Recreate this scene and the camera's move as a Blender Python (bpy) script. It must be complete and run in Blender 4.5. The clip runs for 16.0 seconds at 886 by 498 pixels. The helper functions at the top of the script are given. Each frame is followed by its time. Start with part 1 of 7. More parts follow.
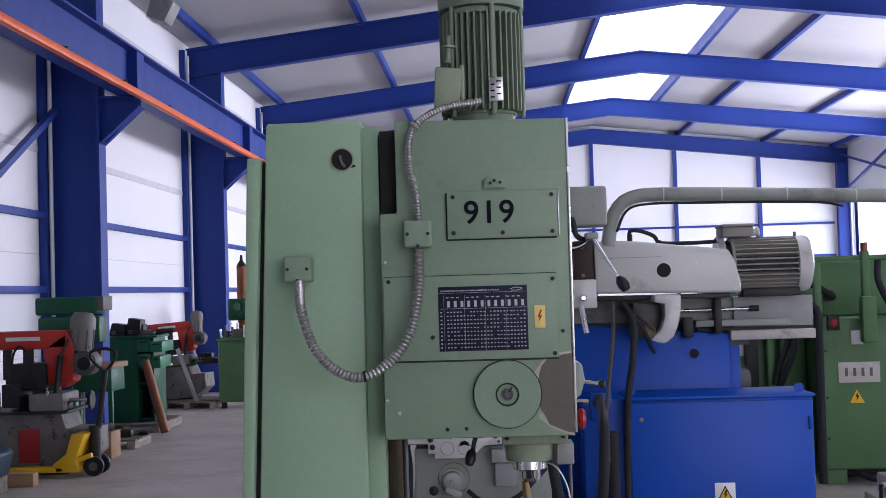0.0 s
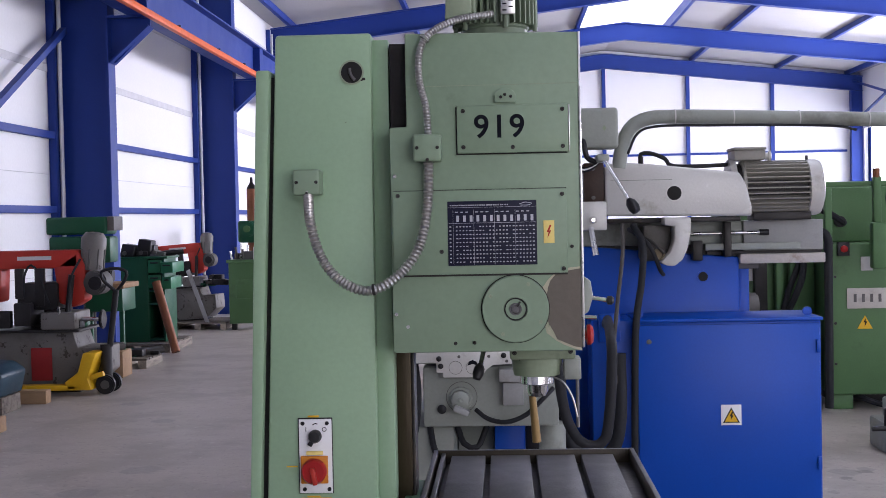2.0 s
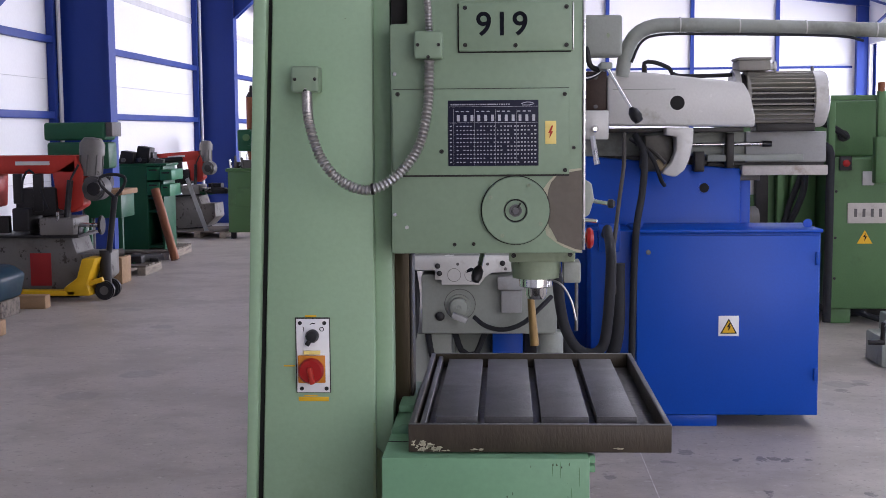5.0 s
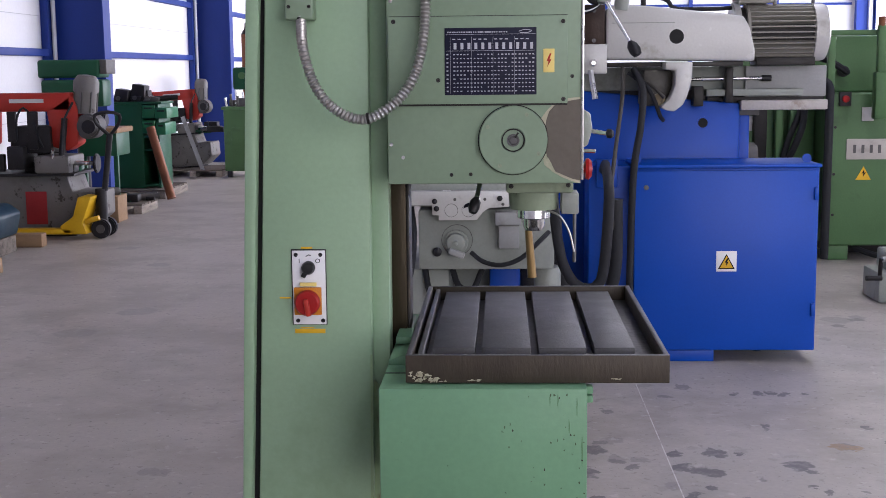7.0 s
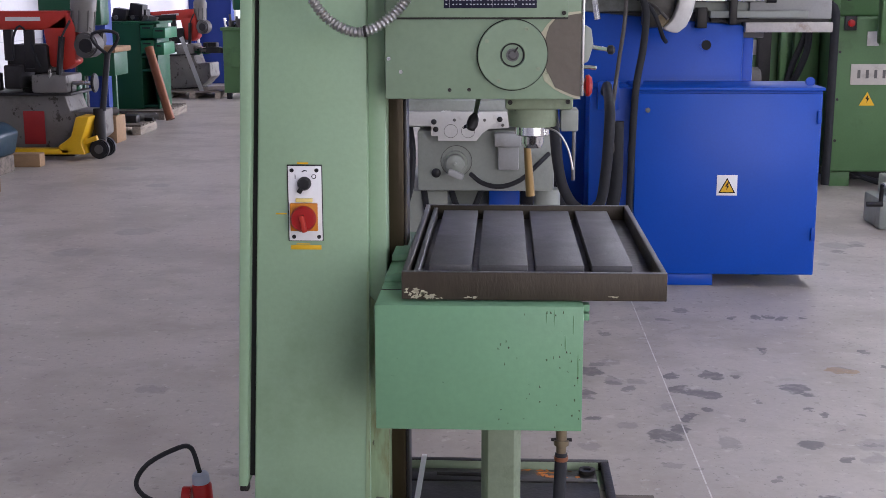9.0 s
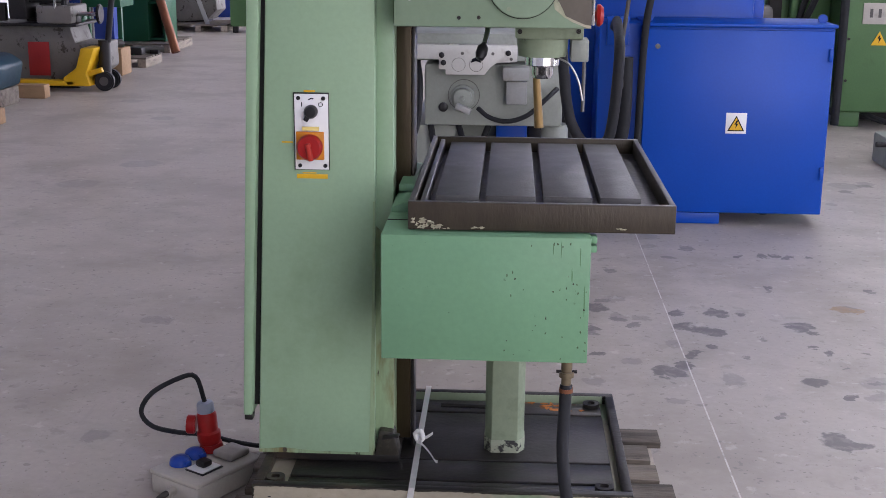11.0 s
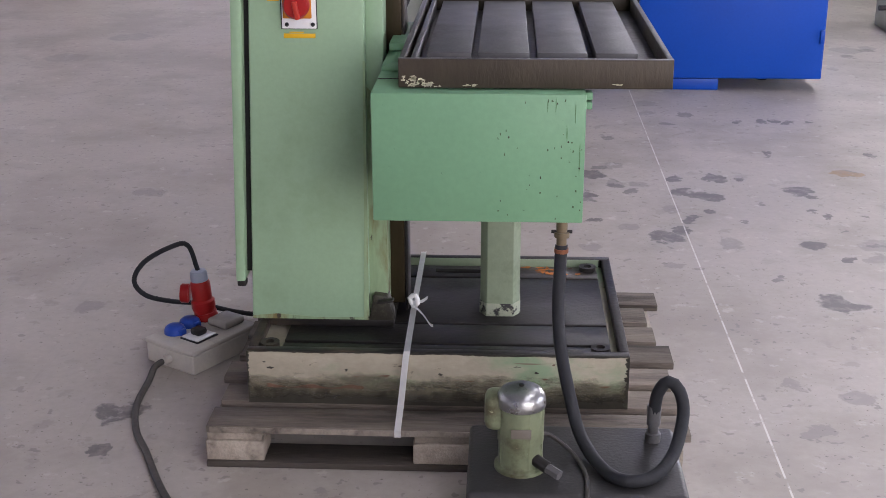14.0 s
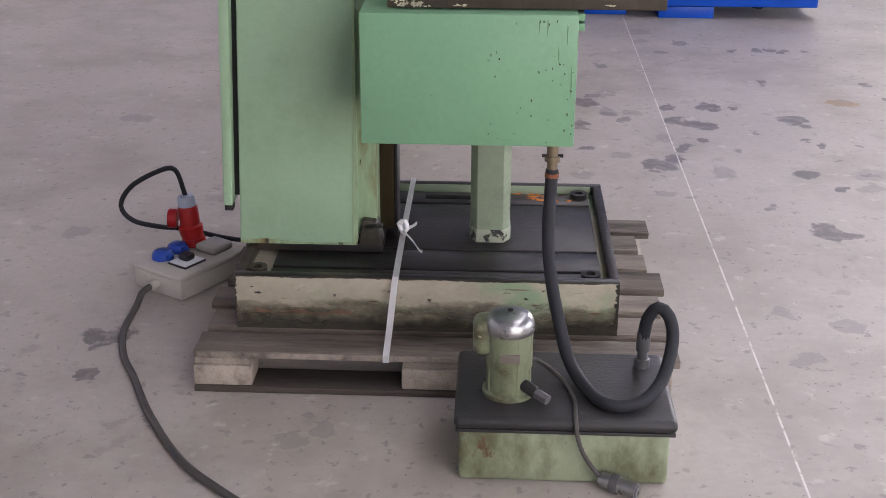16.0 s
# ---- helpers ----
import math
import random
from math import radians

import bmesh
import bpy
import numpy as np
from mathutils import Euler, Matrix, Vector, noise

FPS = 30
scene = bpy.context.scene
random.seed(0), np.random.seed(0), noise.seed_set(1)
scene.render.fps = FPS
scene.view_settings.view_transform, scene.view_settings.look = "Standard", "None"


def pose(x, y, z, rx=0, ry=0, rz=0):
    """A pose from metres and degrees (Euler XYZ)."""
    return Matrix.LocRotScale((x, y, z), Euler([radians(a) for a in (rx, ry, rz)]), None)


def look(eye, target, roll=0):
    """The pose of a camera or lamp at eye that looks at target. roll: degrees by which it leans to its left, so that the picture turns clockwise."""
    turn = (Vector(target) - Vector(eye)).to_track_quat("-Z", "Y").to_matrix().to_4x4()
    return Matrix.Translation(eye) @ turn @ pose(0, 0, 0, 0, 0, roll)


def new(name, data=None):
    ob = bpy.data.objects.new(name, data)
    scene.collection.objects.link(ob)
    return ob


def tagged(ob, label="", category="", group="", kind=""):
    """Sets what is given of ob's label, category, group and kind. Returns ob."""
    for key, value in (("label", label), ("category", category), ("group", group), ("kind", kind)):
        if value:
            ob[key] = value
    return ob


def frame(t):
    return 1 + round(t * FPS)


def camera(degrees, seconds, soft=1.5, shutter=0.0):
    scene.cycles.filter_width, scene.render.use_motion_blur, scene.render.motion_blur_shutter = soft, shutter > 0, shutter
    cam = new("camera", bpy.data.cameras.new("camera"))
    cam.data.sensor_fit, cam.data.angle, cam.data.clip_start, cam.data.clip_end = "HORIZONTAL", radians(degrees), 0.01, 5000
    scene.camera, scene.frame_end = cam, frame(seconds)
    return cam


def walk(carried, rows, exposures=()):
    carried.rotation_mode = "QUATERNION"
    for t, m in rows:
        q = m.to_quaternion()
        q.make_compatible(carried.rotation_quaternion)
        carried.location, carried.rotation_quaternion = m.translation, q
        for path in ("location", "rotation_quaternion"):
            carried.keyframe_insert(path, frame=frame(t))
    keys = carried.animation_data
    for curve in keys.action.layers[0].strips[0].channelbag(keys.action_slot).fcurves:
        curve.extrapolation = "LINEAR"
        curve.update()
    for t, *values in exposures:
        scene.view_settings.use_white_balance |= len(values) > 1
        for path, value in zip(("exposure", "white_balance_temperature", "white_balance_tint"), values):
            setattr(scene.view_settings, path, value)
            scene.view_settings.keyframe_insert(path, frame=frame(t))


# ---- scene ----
cam = camera(38.9, 16.0, soft=0.85)
EXPOSURES = [(0.0, -0.54, 5930, 22), (1.5, -0.31, 6050, 22), (3.5, -0.25, 6200, 22), (8.0, 0.0, 6200, 22), (12.0, 0.20, 6270, 22), (16.0, 0.42, 6550, 22)]
PATH = [
    (0, (0.069, 0.169, 1.763), (-0.01, 2.166, 1.83), -1.7),
    (0.5, (0.066, 0.175, 1.761), (-0.02, 2.173, 1.799), -1.5),
    (1, (0.07, 0.169, 1.75), (-0.021, 2.167, 1.748), -1.4),
    (1.5, (0.071, 0.169, 1.741), (-0.022, 2.167, 1.705), -1.5),
    (2, (0.07, 0.175, 1.735), (-0.028, 2.172, 1.684), -1.2),
    (2.5, (0.07, 0.178, 1.728), (-0.025, 2.175, 1.655), -1.0),
    (3, (0.068, 0.188, 1.722), (-0.029, 2.183, 1.617), -0.9),
    (3.5, (0.069, 0.195, 1.715), (-0.034, 2.188, 1.581), -0.9),
    (4, (0.068, 0.2, 1.709), (-0.033, 2.192, 1.559), -0.7),
    (4.2, (0.068, 0.199, 1.708), (-0.035, 2.19, 1.553), -0.6),
    (6.5, (0.07, 0.228, 1.682), (-0.021, 2.208, 1.417), -0.3),
    (7, (0.068, 0.232, 1.676), (-0.027, 2.209, 1.392), -0.6),
    (7.5, (0.072, 0.239, 1.671), (-0.024, 2.21, 1.35), -0.4),
    (8, (0.075, 0.246, 1.665), (-0.018, 2.212, 1.311), -0.3),
    (10.5, (0.072, 0.266, 1.631), (-0.032, 2.208, 1.163), 0.3),
    (11, (0.07, 0.271, 1.626), (-0.032, 2.206, 1.13), 0.5),
    (11.5, (0.071, 0.276, 1.617), (-0.031, 2.204, 1.099), 0.5),
    (12, (0.074, 0.285, 1.608), (-0.026, 2.205, 1.056), 0.1),
    (12.5, (0.075, 0.292, 1.597), (-0.025, 2.2, 1.007), 0.0),
    (13, (0.077, 0.298, 1.589), (-0.027, 2.194, 0.961), 0.1),
    (13.5, (0.079, 0.307, 1.58), (-0.026, 2.196, 0.932), 0.0),
    (14, (0.081, 0.314, 1.572), (-0.015, 2.192, 0.89), -0.2),
    (14.5, (0.084, 0.315, 1.567), (-0.005, 2.186, 0.866), -0.1),
    (15, (0.088, 0.32, 1.559), (0.004, 2.184, 0.838), 0.0),
    (15.5, (0.088, 0.332, 1.548), (0.009, 2.183, 0.795), 0.3),
    (16, (0.089, 0.336, 1.542), (0.006, 2.175, 0.761), 0.2),
]
walk(cam, [(t, look(eye, to, roll)) for t, eye, to, roll in PATH], EXPOSURES)

# ---------------------------------------------------------------- world and light
world = bpy.data.worlds.new("world")
scene.world = world
world.use_nodes = True
wn = world.node_tree
sky = wn.nodes.new("ShaderNodeTexSky")
sky.sky_type = "NISHITA"
sky.sun_disc = False
sky.sun_elevation, sky.sun_rotation = radians(42), radians(110)
wn.links.new(sky.outputs[0], wn.nodes["Background"].inputs[0])
wn.nodes["Background"].inputs[1].default_value = 0.15


def area_lamp(name, m, sx, sy, watts, colour):
    lamp = bpy.data.lights.new(name, "AREA")
    lamp.shape, lamp.size, lamp.size_y = "RECTANGLE", sx, sy
    lamp.energy, lamp.color = watts, colour
    ob = new(name, lamp)
    ob.matrix_world = m
    return ob


# daylight in the ridge skylight, the gate behind the camera and the gates of the right-hand wall; both near gates are
# assumed, out of view
area_lamp("skylight_daylight", pose(3.83, 18.6, 7.78, 0, 0, 0), 2.72, 44.0, 560, (0.90, 0.94, 1.0))
area_lamp("back_gate_daylight", pose(5.6, -3.5, 2.5, 90, 0, 0), 8.6, 4.6, 445, (1.0, 0.97, 0.93))
area_lamp("side_gate_daylight", pose(12.85, 5.0, 2.3, 90, 0, 90), 7.0, 4.2, 520, (0.82, 0.88, 1.0))
area_lamp("far_gate_daylight", pose(13.05, 43.3, 2.3, 90, 0, 90), 4.9, 4.5, 420, (0.90, 0.94, 1.0))
# window band added out of view to brighten the left-hand wall
area_lamp("unseen_window_fill", pose(12.95, 29.5, 3.9, 79, 0, 90), 21.0, 2.2, 5700, (0.93, 0.95, 1.0))


# ---------------------------------------------------------------- materials
def mat(name, col, rough=0.5, metal=0.0, var=0.12, scale=5.0, fine=70.0, bump=0.02, chip=None, chip_cut=0.68, chip_scale=9.0,
        dirt=None, dirt_cut=0.6, dirt_scale=2.2, stretch=(1, 1, 1), spec=0.28, scratch=None, scratch_cut=0.62, vary=0.0):
    m = bpy.data.materials.new(name)
    m.use_nodes = True
    nt = m.node_tree
    n, lk = nt.nodes, nt.links
    b = n["Principled BSDF"]
    tc = n.new("ShaderNodeTexCoord")
    mp = n.new("ShaderNodeMapping")
    mp.inputs["Scale"].default_value = stretch
    lk.new(tc.outputs["Object"], mp.inputs[0])

    def noise_tex(s, detail, rg=0.55):
        t = n.new("ShaderNodeTexNoise")
        t.inputs["Scale"].default_value, t.inputs["Detail"].default_value, t.inputs["Roughness"].default_value = s, detail, rg
        lk.new(mp.outputs[0], t.inputs["Vector"])
        return t.outputs["Fac"]

    def ramp(fac, lo, hi):
        r = n.new("ShaderNodeMapRange")
        r.inputs[1].default_value, r.inputs[2].default_value = lo, hi
        lk.new(fac, r.inputs[0])
        return r.outputs[0]

    def mix(fac, a, c):
        x = n.new("ShaderNodeMix")
        x.data_type = "RGBA"
        lk.new(fac, x.inputs[0])
        for sock, v in ((x.inputs[6], a), (x.inputs[7], c)):
            if isinstance(v, tuple):
                sock.default_value = (*v, 1)
            else:
                lk.new(v, sock)
        return x.outputs[2]

    dark = tuple(c * (1 - var) for c in col)
    lite = tuple(min(1, c * (1 + var)) for c in col)
    big, small = noise_tex(scale, 5), noise_tex(fine, 4)
    c = mix(ramp(big, 0.3, 0.7), dark, lite)
    c2 = mix(ramp(small, 0.25, 0.75), tuple(v * 0.9 for v in dark), lite)
    blend = n.new("ShaderNodeMix")
    blend.data_type = "RGBA"
    blend.inputs[0].default_value = 0.35
    lk.new(c, blend.inputs[6])
    lk.new(c2, blend.inputs[7])
    c = blend.outputs[2]
    if dirt:
        c = mix(ramp(noise_tex(dirt_scale, 7, 0.65), dirt_cut, dirt_cut + 0.16), c, dirt)
    if chip:
        c = mix(ramp(noise_tex(chip_scale, 8, 0.7), chip_cut, chip_cut + 0.045), c, chip)
    if scratch:
        ms = n.new("ShaderNodeMapping")
        ms.inputs["Scale"].default_value = (3, 3, 60)
        lk.new(tc.outputs["Object"], ms.inputs[0])
        ts = n.new("ShaderNodeTexNoise")
        ts.inputs["Scale"].default_value, ts.inputs["Detail"].default_value = 2.0, 6
        lk.new(ms.outputs[0], ts.inputs["Vector"])
        c = mix(ramp(ts.outputs["Fac"], scratch_cut, scratch_cut + 0.06), c, scratch)
    if vary:
        oi = n.new("ShaderNodeObjectInfo")
        hv = n.new("ShaderNodeHueSaturation")
        mr = n.new("ShaderNodeMapRange")
        mr.inputs[3].default_value, mr.inputs[4].default_value = 1 - vary, 1 + vary
        lk.new(oi.outputs["Random"], mr.inputs[0])
        lk.new(mr.outputs[0], hv.inputs["Value"])
        lk.new(c, hv.inputs["Color"])
        c = hv.outputs["Color"]
    lk.new(c, b.inputs["Base Color"])
    b.inputs["Metallic"].default_value = metal
    b.inputs["Specular IOR Level"].default_value = spec
    rr = n.new("ShaderNodeMapRange")
    rr.inputs[3].default_value, rr.inputs[4].default_value = max(0.05, rough - 0.1), min(1, rough + 0.1)
    lk.new(noise_tex(scale * 2.3, 4), rr.inputs[0])
    lk.new(rr.outputs[0], b.inputs["Roughness"])
    if bump:
        bp = n.new("ShaderNodeBump")
        bp.inputs["Strength"].default_value, bp.inputs["Distance"].default_value = 0.5, bump * 0.1
        lk.new(small, bp.inputs["Height"])
        lk.new(bp.outputs[0], b.inputs["Normal"])
    return m


MINT = mat("mint machine paint", (0.205, 0.285, 0.195), 0.42, bump=0.006, var=0.08, scale=3, dirt=(0.13, 0.18, 0.115), dirt_cut=0.60, dirt_scale=5, chip=(0.09, 0.075, 0.045), chip_cut=0.715, chip_scale=36)
COLMINT = mat("fresh mint column paint", (0.27, 0.40, 0.26), 0.42, bump=0.006, var=0.08, scale=3, dirt=(0.215, 0.32, 0.20), dirt_cut=0.58, dirt_scale=2.6, chip=(0.10, 0.12, 0.07), chip_cut=0.72, chip_scale=30)
MINT_WORN = mat("worn mint paint with stains", (0.25, 0.305, 0.21), 0.5, var=0.12, dirt=(0.10, 0.12, 0.07), dirt_cut=0.56, dirt_scale=4,
                chip=(0.05, 0.045, 0.035), chip_cut=0.66, chip_scale=16)
KNEE = mat("fresh green sheet paint", (0.148, 0.300, 0.174), 0.4, bump=0.006, var=0.08, scale=3, dirt=(0.085, 0.20, 0.105), dirt_cut=0.60, dirt_scale=4, chip=(0.055, 0.09, 0.05), chip_cut=0.665, chip_scale=42)
CREAM = mat("cream undercoat", (0.43, 0.41, 0.30), 0.7, var=0.15, dirt=(0.20, 0.27, 0.17), dirt_cut=0.55, dirt_scale=6,
            chip=(0.06, 0.05, 0.04), chip_cut=0.62, chip_scale=12)
BASEGREEN = mat("flaking base paint", (0.35, 0.315, 0.24), 0.6, var=0.2, scale=9, fine=60, dirt=(0.20, 0.275, 0.17), dirt_cut=0.50, dirt_scale=5,
                chip=(0.10, 0.080, 0.055), chip_cut=0.625, chip_scale=14, stretch=(0.8, 0.8, 1.3), scratch=(0.15, 0.115, 0.08), scratch_cut=0.70)
WORNEDGE = mat("rust-streaked mint paint", (0.25, 0.35, 0.205), 0.55, var=0.2, scale=9, dirt=(0.17, 0.14, 0.055), dirt_cut=0.52, dirt_scale=9, chip=(0.05, 0.04, 0.03), chip_cut=0.60,
               chip_scale=16, stretch=(1.5, 1.5, 0.35))
WORNFOOT = mat("chipped white and black paint", (0.31, 0.34, 0.255), 0.55, var=0.15, chip=(0.03, 0.03, 0.03), chip_cut=0.52, chip_scale=22)
FILLER = mat("bare grey-brown filler", (0.13, 0.115, 0.095), 0.75, var=0.15)
BLUE = mat("bright blue machine paint", (0.002, 0.064, 0.41), 0.38, bump=0.006, var=0.08, scale=2, chip=(0.03, 0.08, 0.30), chip_cut=0.70, chip_scale=12)
STEELBLUE = mat("blue structural steel paint", (0.013, 0.041, 0.245), 0.5, var=0.08, scale=1.2, bump=0.01)
ORANGE = mat("orange conductor rail", (0.75, 0.13, 0.02), 0.4, var=0.1)
WALL = mat("white sandwich panel", (0.78, 0.78, 0.79), 0.55, var=0.03, scale=0.6, fine=30, bump=0.005)
ROOF = mat("light grey roof panel", (0.38, 0.38, 0.39), 0.6, var=0.05, scale=0.5, fine=20, bump=0.005)
SEAM = mat("grey panel seam", (0.58, 0.58, 0.59), 0.6)
STEEL = mat("bright machined steel", (0.55, 0.55, 0.54), 0.28, metal=1.0, var=0.1, bump=0.01)
CAPSTEEL = mat("dull scratched chrome", (0.30, 0.30, 0.295), 0.30, metal=0.9, var=0.25, scale=14, dirt=(0.12, 0.11, 0.09), dirt_cut=0.58, dirt_scale=16)
CONDUIT = mat("galvanised spiral conduit", (0.42, 0.41, 0.40), 0.34, metal=0.85, var=0.1, bump=0.01)
CHROME = mat("polished chrome", (0.75, 0.75, 0.75), 0.12, metal=1.0, var=0.04, bump=0)
IRON = mat("grey planed cast iron", (0.115, 0.113, 0.115), 0.42, metal=0.35, var=0.14, scale=6, fine=160, dirt=(0.06, 0.05, 0.045), dirt_cut=0.62)
# oily iron; the panel's shadow and the slot plate use it too
OILIRON = mat("oily dark cast iron and painted shade", (0.024, 0.022, 0.021), 0.40, metal=0.2, var=0.25, scale=7, dirt=(0.10, 0.075, 0.05), dirt_cut=0.57)
RUSTRIM = mat("brown oxidised iron rim", (0.050, 0.040, 0.029), 0.5, metal=0.2, var=0.22, scale=8, stretch=(2.5, 2.5, 0.6), dirt=(0.05, 0.045, 0.04))
OILWAY = mat("oily brown slideway", (0.045, 0.034, 0.018), 0.32, metal=0.4, var=0.25, scale=8, stretch=(1, 1, 0.3))
# black laid on as the shade in holes, gaps and under edges
DARK = mat("black for recesses and painted shade", (0.012, 0.012, 0.012), 0.7, var=0.1)
BLACK = mat("black plastic", (0.018, 0.018, 0.02), 0.38, var=0.1)
RUBBER = mat("black rubber hose", (0.022, 0.023, 0.026), 0.6, var=0.15, scale=20, spec=0.16)
CABLE = mat("dark grey cable sheath", (0.06, 0.055, 0.05), 0.5, var=0.15, scale=20)
NAVY = mat("navy printed plate", (0.010, 0.011, 0.028), 0.5, var=0.1, bump=0, spec=0.2)
INK = mat("pale print", (0.42, 0.43, 0.47), 0.5, var=0.05, bump=0)
BLACKINK = mat("black print", (0.008, 0.009, 0.014), 0.8, var=0.05, bump=0, spec=0.1)
YELLOW = mat("yellow sticker", (0.72, 0.42, 0.015), 0.5, var=0.08, bump=0)
PALEYELLOW = mat("pale yellow sticker", (0.78, 0.62, 0.20), 0.5, var=0.08, bump=0)
ORANGEPLATE = mat("orange switch plate", (0.55, 0.20, 0.015), 0.4, var=0.08, bump=0)
RED = mat("red plastic", (0.33, 0.013, 0.012), 0.35, var=0.08, bump=0)
SAWRED = mat("orange-red machine paint", (0.40, 0.030, 0.018), 0.45, var=0.12, scale=3, chip=(0.08, 0.05, 0.04), chip_cut=0.68)
BOARDRED = mat("dark red panel paint", (0.30, 0.022, 0.022), 0.5, var=0.1)
WHITEP = mat("white plastic plate", (0.78, 0.78, 0.79), 0.4, var=0.03, bump=0)
GREYP = mat("pale grey plastic box", (0.47, 0.44, 0.39), 0.5, var=0.08, scale=8, dirt=(0.30, 0.27, 0.23), dirt_cut=0.60, dirt_scale=6)
SMOKE = mat("clear socket flap", (0.28, 0.26, 0.235), 0.2, var=0.1)
COLLAR = mat("blue-grey plastic collar", (0.30, 0.33, 0.40), 0.45, var=0.06)
SOCKBLUE = mat("blue socket cover", (0.015, 0.06, 0.33), 0.35, var=0.08)
GREYMACH = mat("light grey machine paint", (0.52, 0.515, 0.49), 0.24, var=0.06, scale=3, dirt=(0.30, 0.27, 0.22), dirt_cut=0.60, dirt_scale=4, chip=(0.22, 0.15, 0.09), chip_cut=0.70, chip_scale=7, spec=0.5)
GREYOLD = mat("old grey-green machine paint", (0.27, 0.29, 0.26), 0.45, var=0.1, dirt=(0.13, 0.13, 0.11), dirt_cut=0.55)
MOTORGREY = mat("grey motor paint", (0.26, 0.25, 0.22), 0.45, var=0.1)
MOTORGREEN = mat("grey-green motor paint", (0.17, 0.215, 0.15), 0.45, var=0.1, dirt=(0.09, 0.10, 0.07), dirt_cut=0.58)
GREEN = mat("mid green machine paint", (0.075, 0.158, 0.062), 0.45, var=0.12, scale=3, dirt=(0.05, 0.09, 0.04), dirt_cut=0.6)
DKGREEN = mat("dark green paint", (0.011, 0.085, 0.040), 0.45, var=0.12, scale=3, chip=(0.06, 0.06, 0.05), chip_cut=0.7)
JACKYELLOW = mat("yellow truck paint", (0.62, 0.36, 0.01), 0.4, var=0.1, chip=(0.12, 0.10, 0.06), chip_cut=0.68)
OLDGREY = mat("scuffed pale grey casting", (0.105, 0.10, 0.094), 0.5, var=0.15, scale=4, dirt=(0.10, 0.09, 0.08), dirt_cut=0.56)
SAWGREY = mat("pale grey machine base paint", (0.155, 0.146, 0.134), 0.5, var=0.14, scale=4, dirt=(0.11, 0.10, 0.09), dirt_cut=0.55, dirt_scale=3, chip=(0.05, 0.042, 0.035), chip_cut=0.57)
# lighter than DKGREEN: light on the drawer fronts is painted in
DRAWERGREEN = mat("cabinet green brightened as lit drawers", (0.020, 0.155, 0.068), 0.42, var=0.1, scale=3)
ENDGREY = mat("mottled dark grey casting", (0.075, 0.07, 0.06), 0.45, var=0.3, scale=9, dirt=(0.03, 0.025, 0.02), dirt_cut=0.5, dirt_scale=8)
PALERAIL = mat("pale scuffed rail paint", (0.46, 0.43, 0.40), 0.45, var=0.15, scale=6, dirt=(0.22, 0.15, 0.10), dirt_cut=0.56, dirt_scale=6)
PALEGREY = mat("grey slide paint", (0.30, 0.305, 0.30), 0.45, var=0.1, scale=5, dirt=(0.20, 0.19, 0.17), dirt_cut=0.58, dirt_scale=4)
TEAL = mat("dark teal machine paint", (0.010, 0.035, 0.055), 0.45, var=0.2, scale=5)
ENDBROWN = mat("dark brown greasy casting", (0.050, 0.030, 0.022), 0.5, var=0.25)
# greasy metal parts, and blocks that stand for shade
JUNK = mat("dark greasy metal and shade filler", (0.026, 0.024, 0.025), 0.5, metal=0.3, var=0.4, scale=4)
BROWN = mat("rusty brown steel", (0.20, 0.075, 0.035), 0.5, metal=0.3, var=0.2)
NOZZLE = mat("brown stained brass tube", (0.24, 0.155, 0.06), 0.4, metal=0.4, var=0.25, scale=12, stretch=(1, 1, 0.2))
BRASS = mat("dull brass", (0.17, 0.135, 0.085), 0.4, metal=0.5, var=0.2, scale=12)
WOOD = mat("weathered pallet wood", (0.155, 0.130, 0.107), 0.8, vary=0.3, var=0.4, scale=5, fine=40, bump=0.08, stretch=(0.6, 5, 5), dirt=(0.060, 0.050, 0.042), dirt_cut=0.50, dirt_scale=3, chip=(0.04, 0.033, 0.028), chip_cut=0.62, chip_scale=5)
WOODY = mat("weathered pallet side wood", (0.32, 0.275, 0.225), 0.8, vary=0.25, var=0.35, scale=5, fine=40, bump=0.08, stretch=(5, 0.6, 5), dirt=(0.10, 0.085, 0.07), dirt_cut=0.52, dirt_scale=2.5)
TIMBER = mat("fresh sawn timber", (0.30, 0.19, 0.105), 0.75, var=0.18, scale=6, fine=50, stretch=(1, 5, 5))
# bottom boards: the shade under the deck is put into this colour
WOODSHADED = mat("pallet wood darkened as under-deck shade", (0.050, 0.042, 0.035), 0.8, vary=0.3, var=0.35, scale=5, fine=40, bump=0.08, stretch=(0.6, 5, 5))
STRAP = mat("white plastic strap", (0.80, 0.80, 0.79), 0.45, var=0.08, bump=0.01)
LIDBLACK = mat("oily black tank lid", (0.029, 0.028, 0.028), 0.42, var=0.2, scale=6, fine=120)
TANK = mat("worn pale green tank paint", (0.245, 0.285, 0.185), 0.55, var=0.2, scale=7, dirt=(0.10, 0.105, 0.055), dirt_cut=0.45, dirt_scale=6,
           chip=(0.10, 0.055, 0.03), chip_cut=0.60, chip_scale=9, stretch=(1, 1, 0.6))
PUMP = mat("olive green pump paint", (0.165, 0.19, 0.115), 0.4, var=0.22, scale=12, dirt=(0.075, 0.07, 0.04), dirt_cut=0.47, dirt_scale=11, chip=(0.33, 0.34, 0.22), chip_cut=0.66, chip_scale=22)
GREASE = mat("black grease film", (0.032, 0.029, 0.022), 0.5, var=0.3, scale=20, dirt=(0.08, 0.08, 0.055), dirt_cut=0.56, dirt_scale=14)
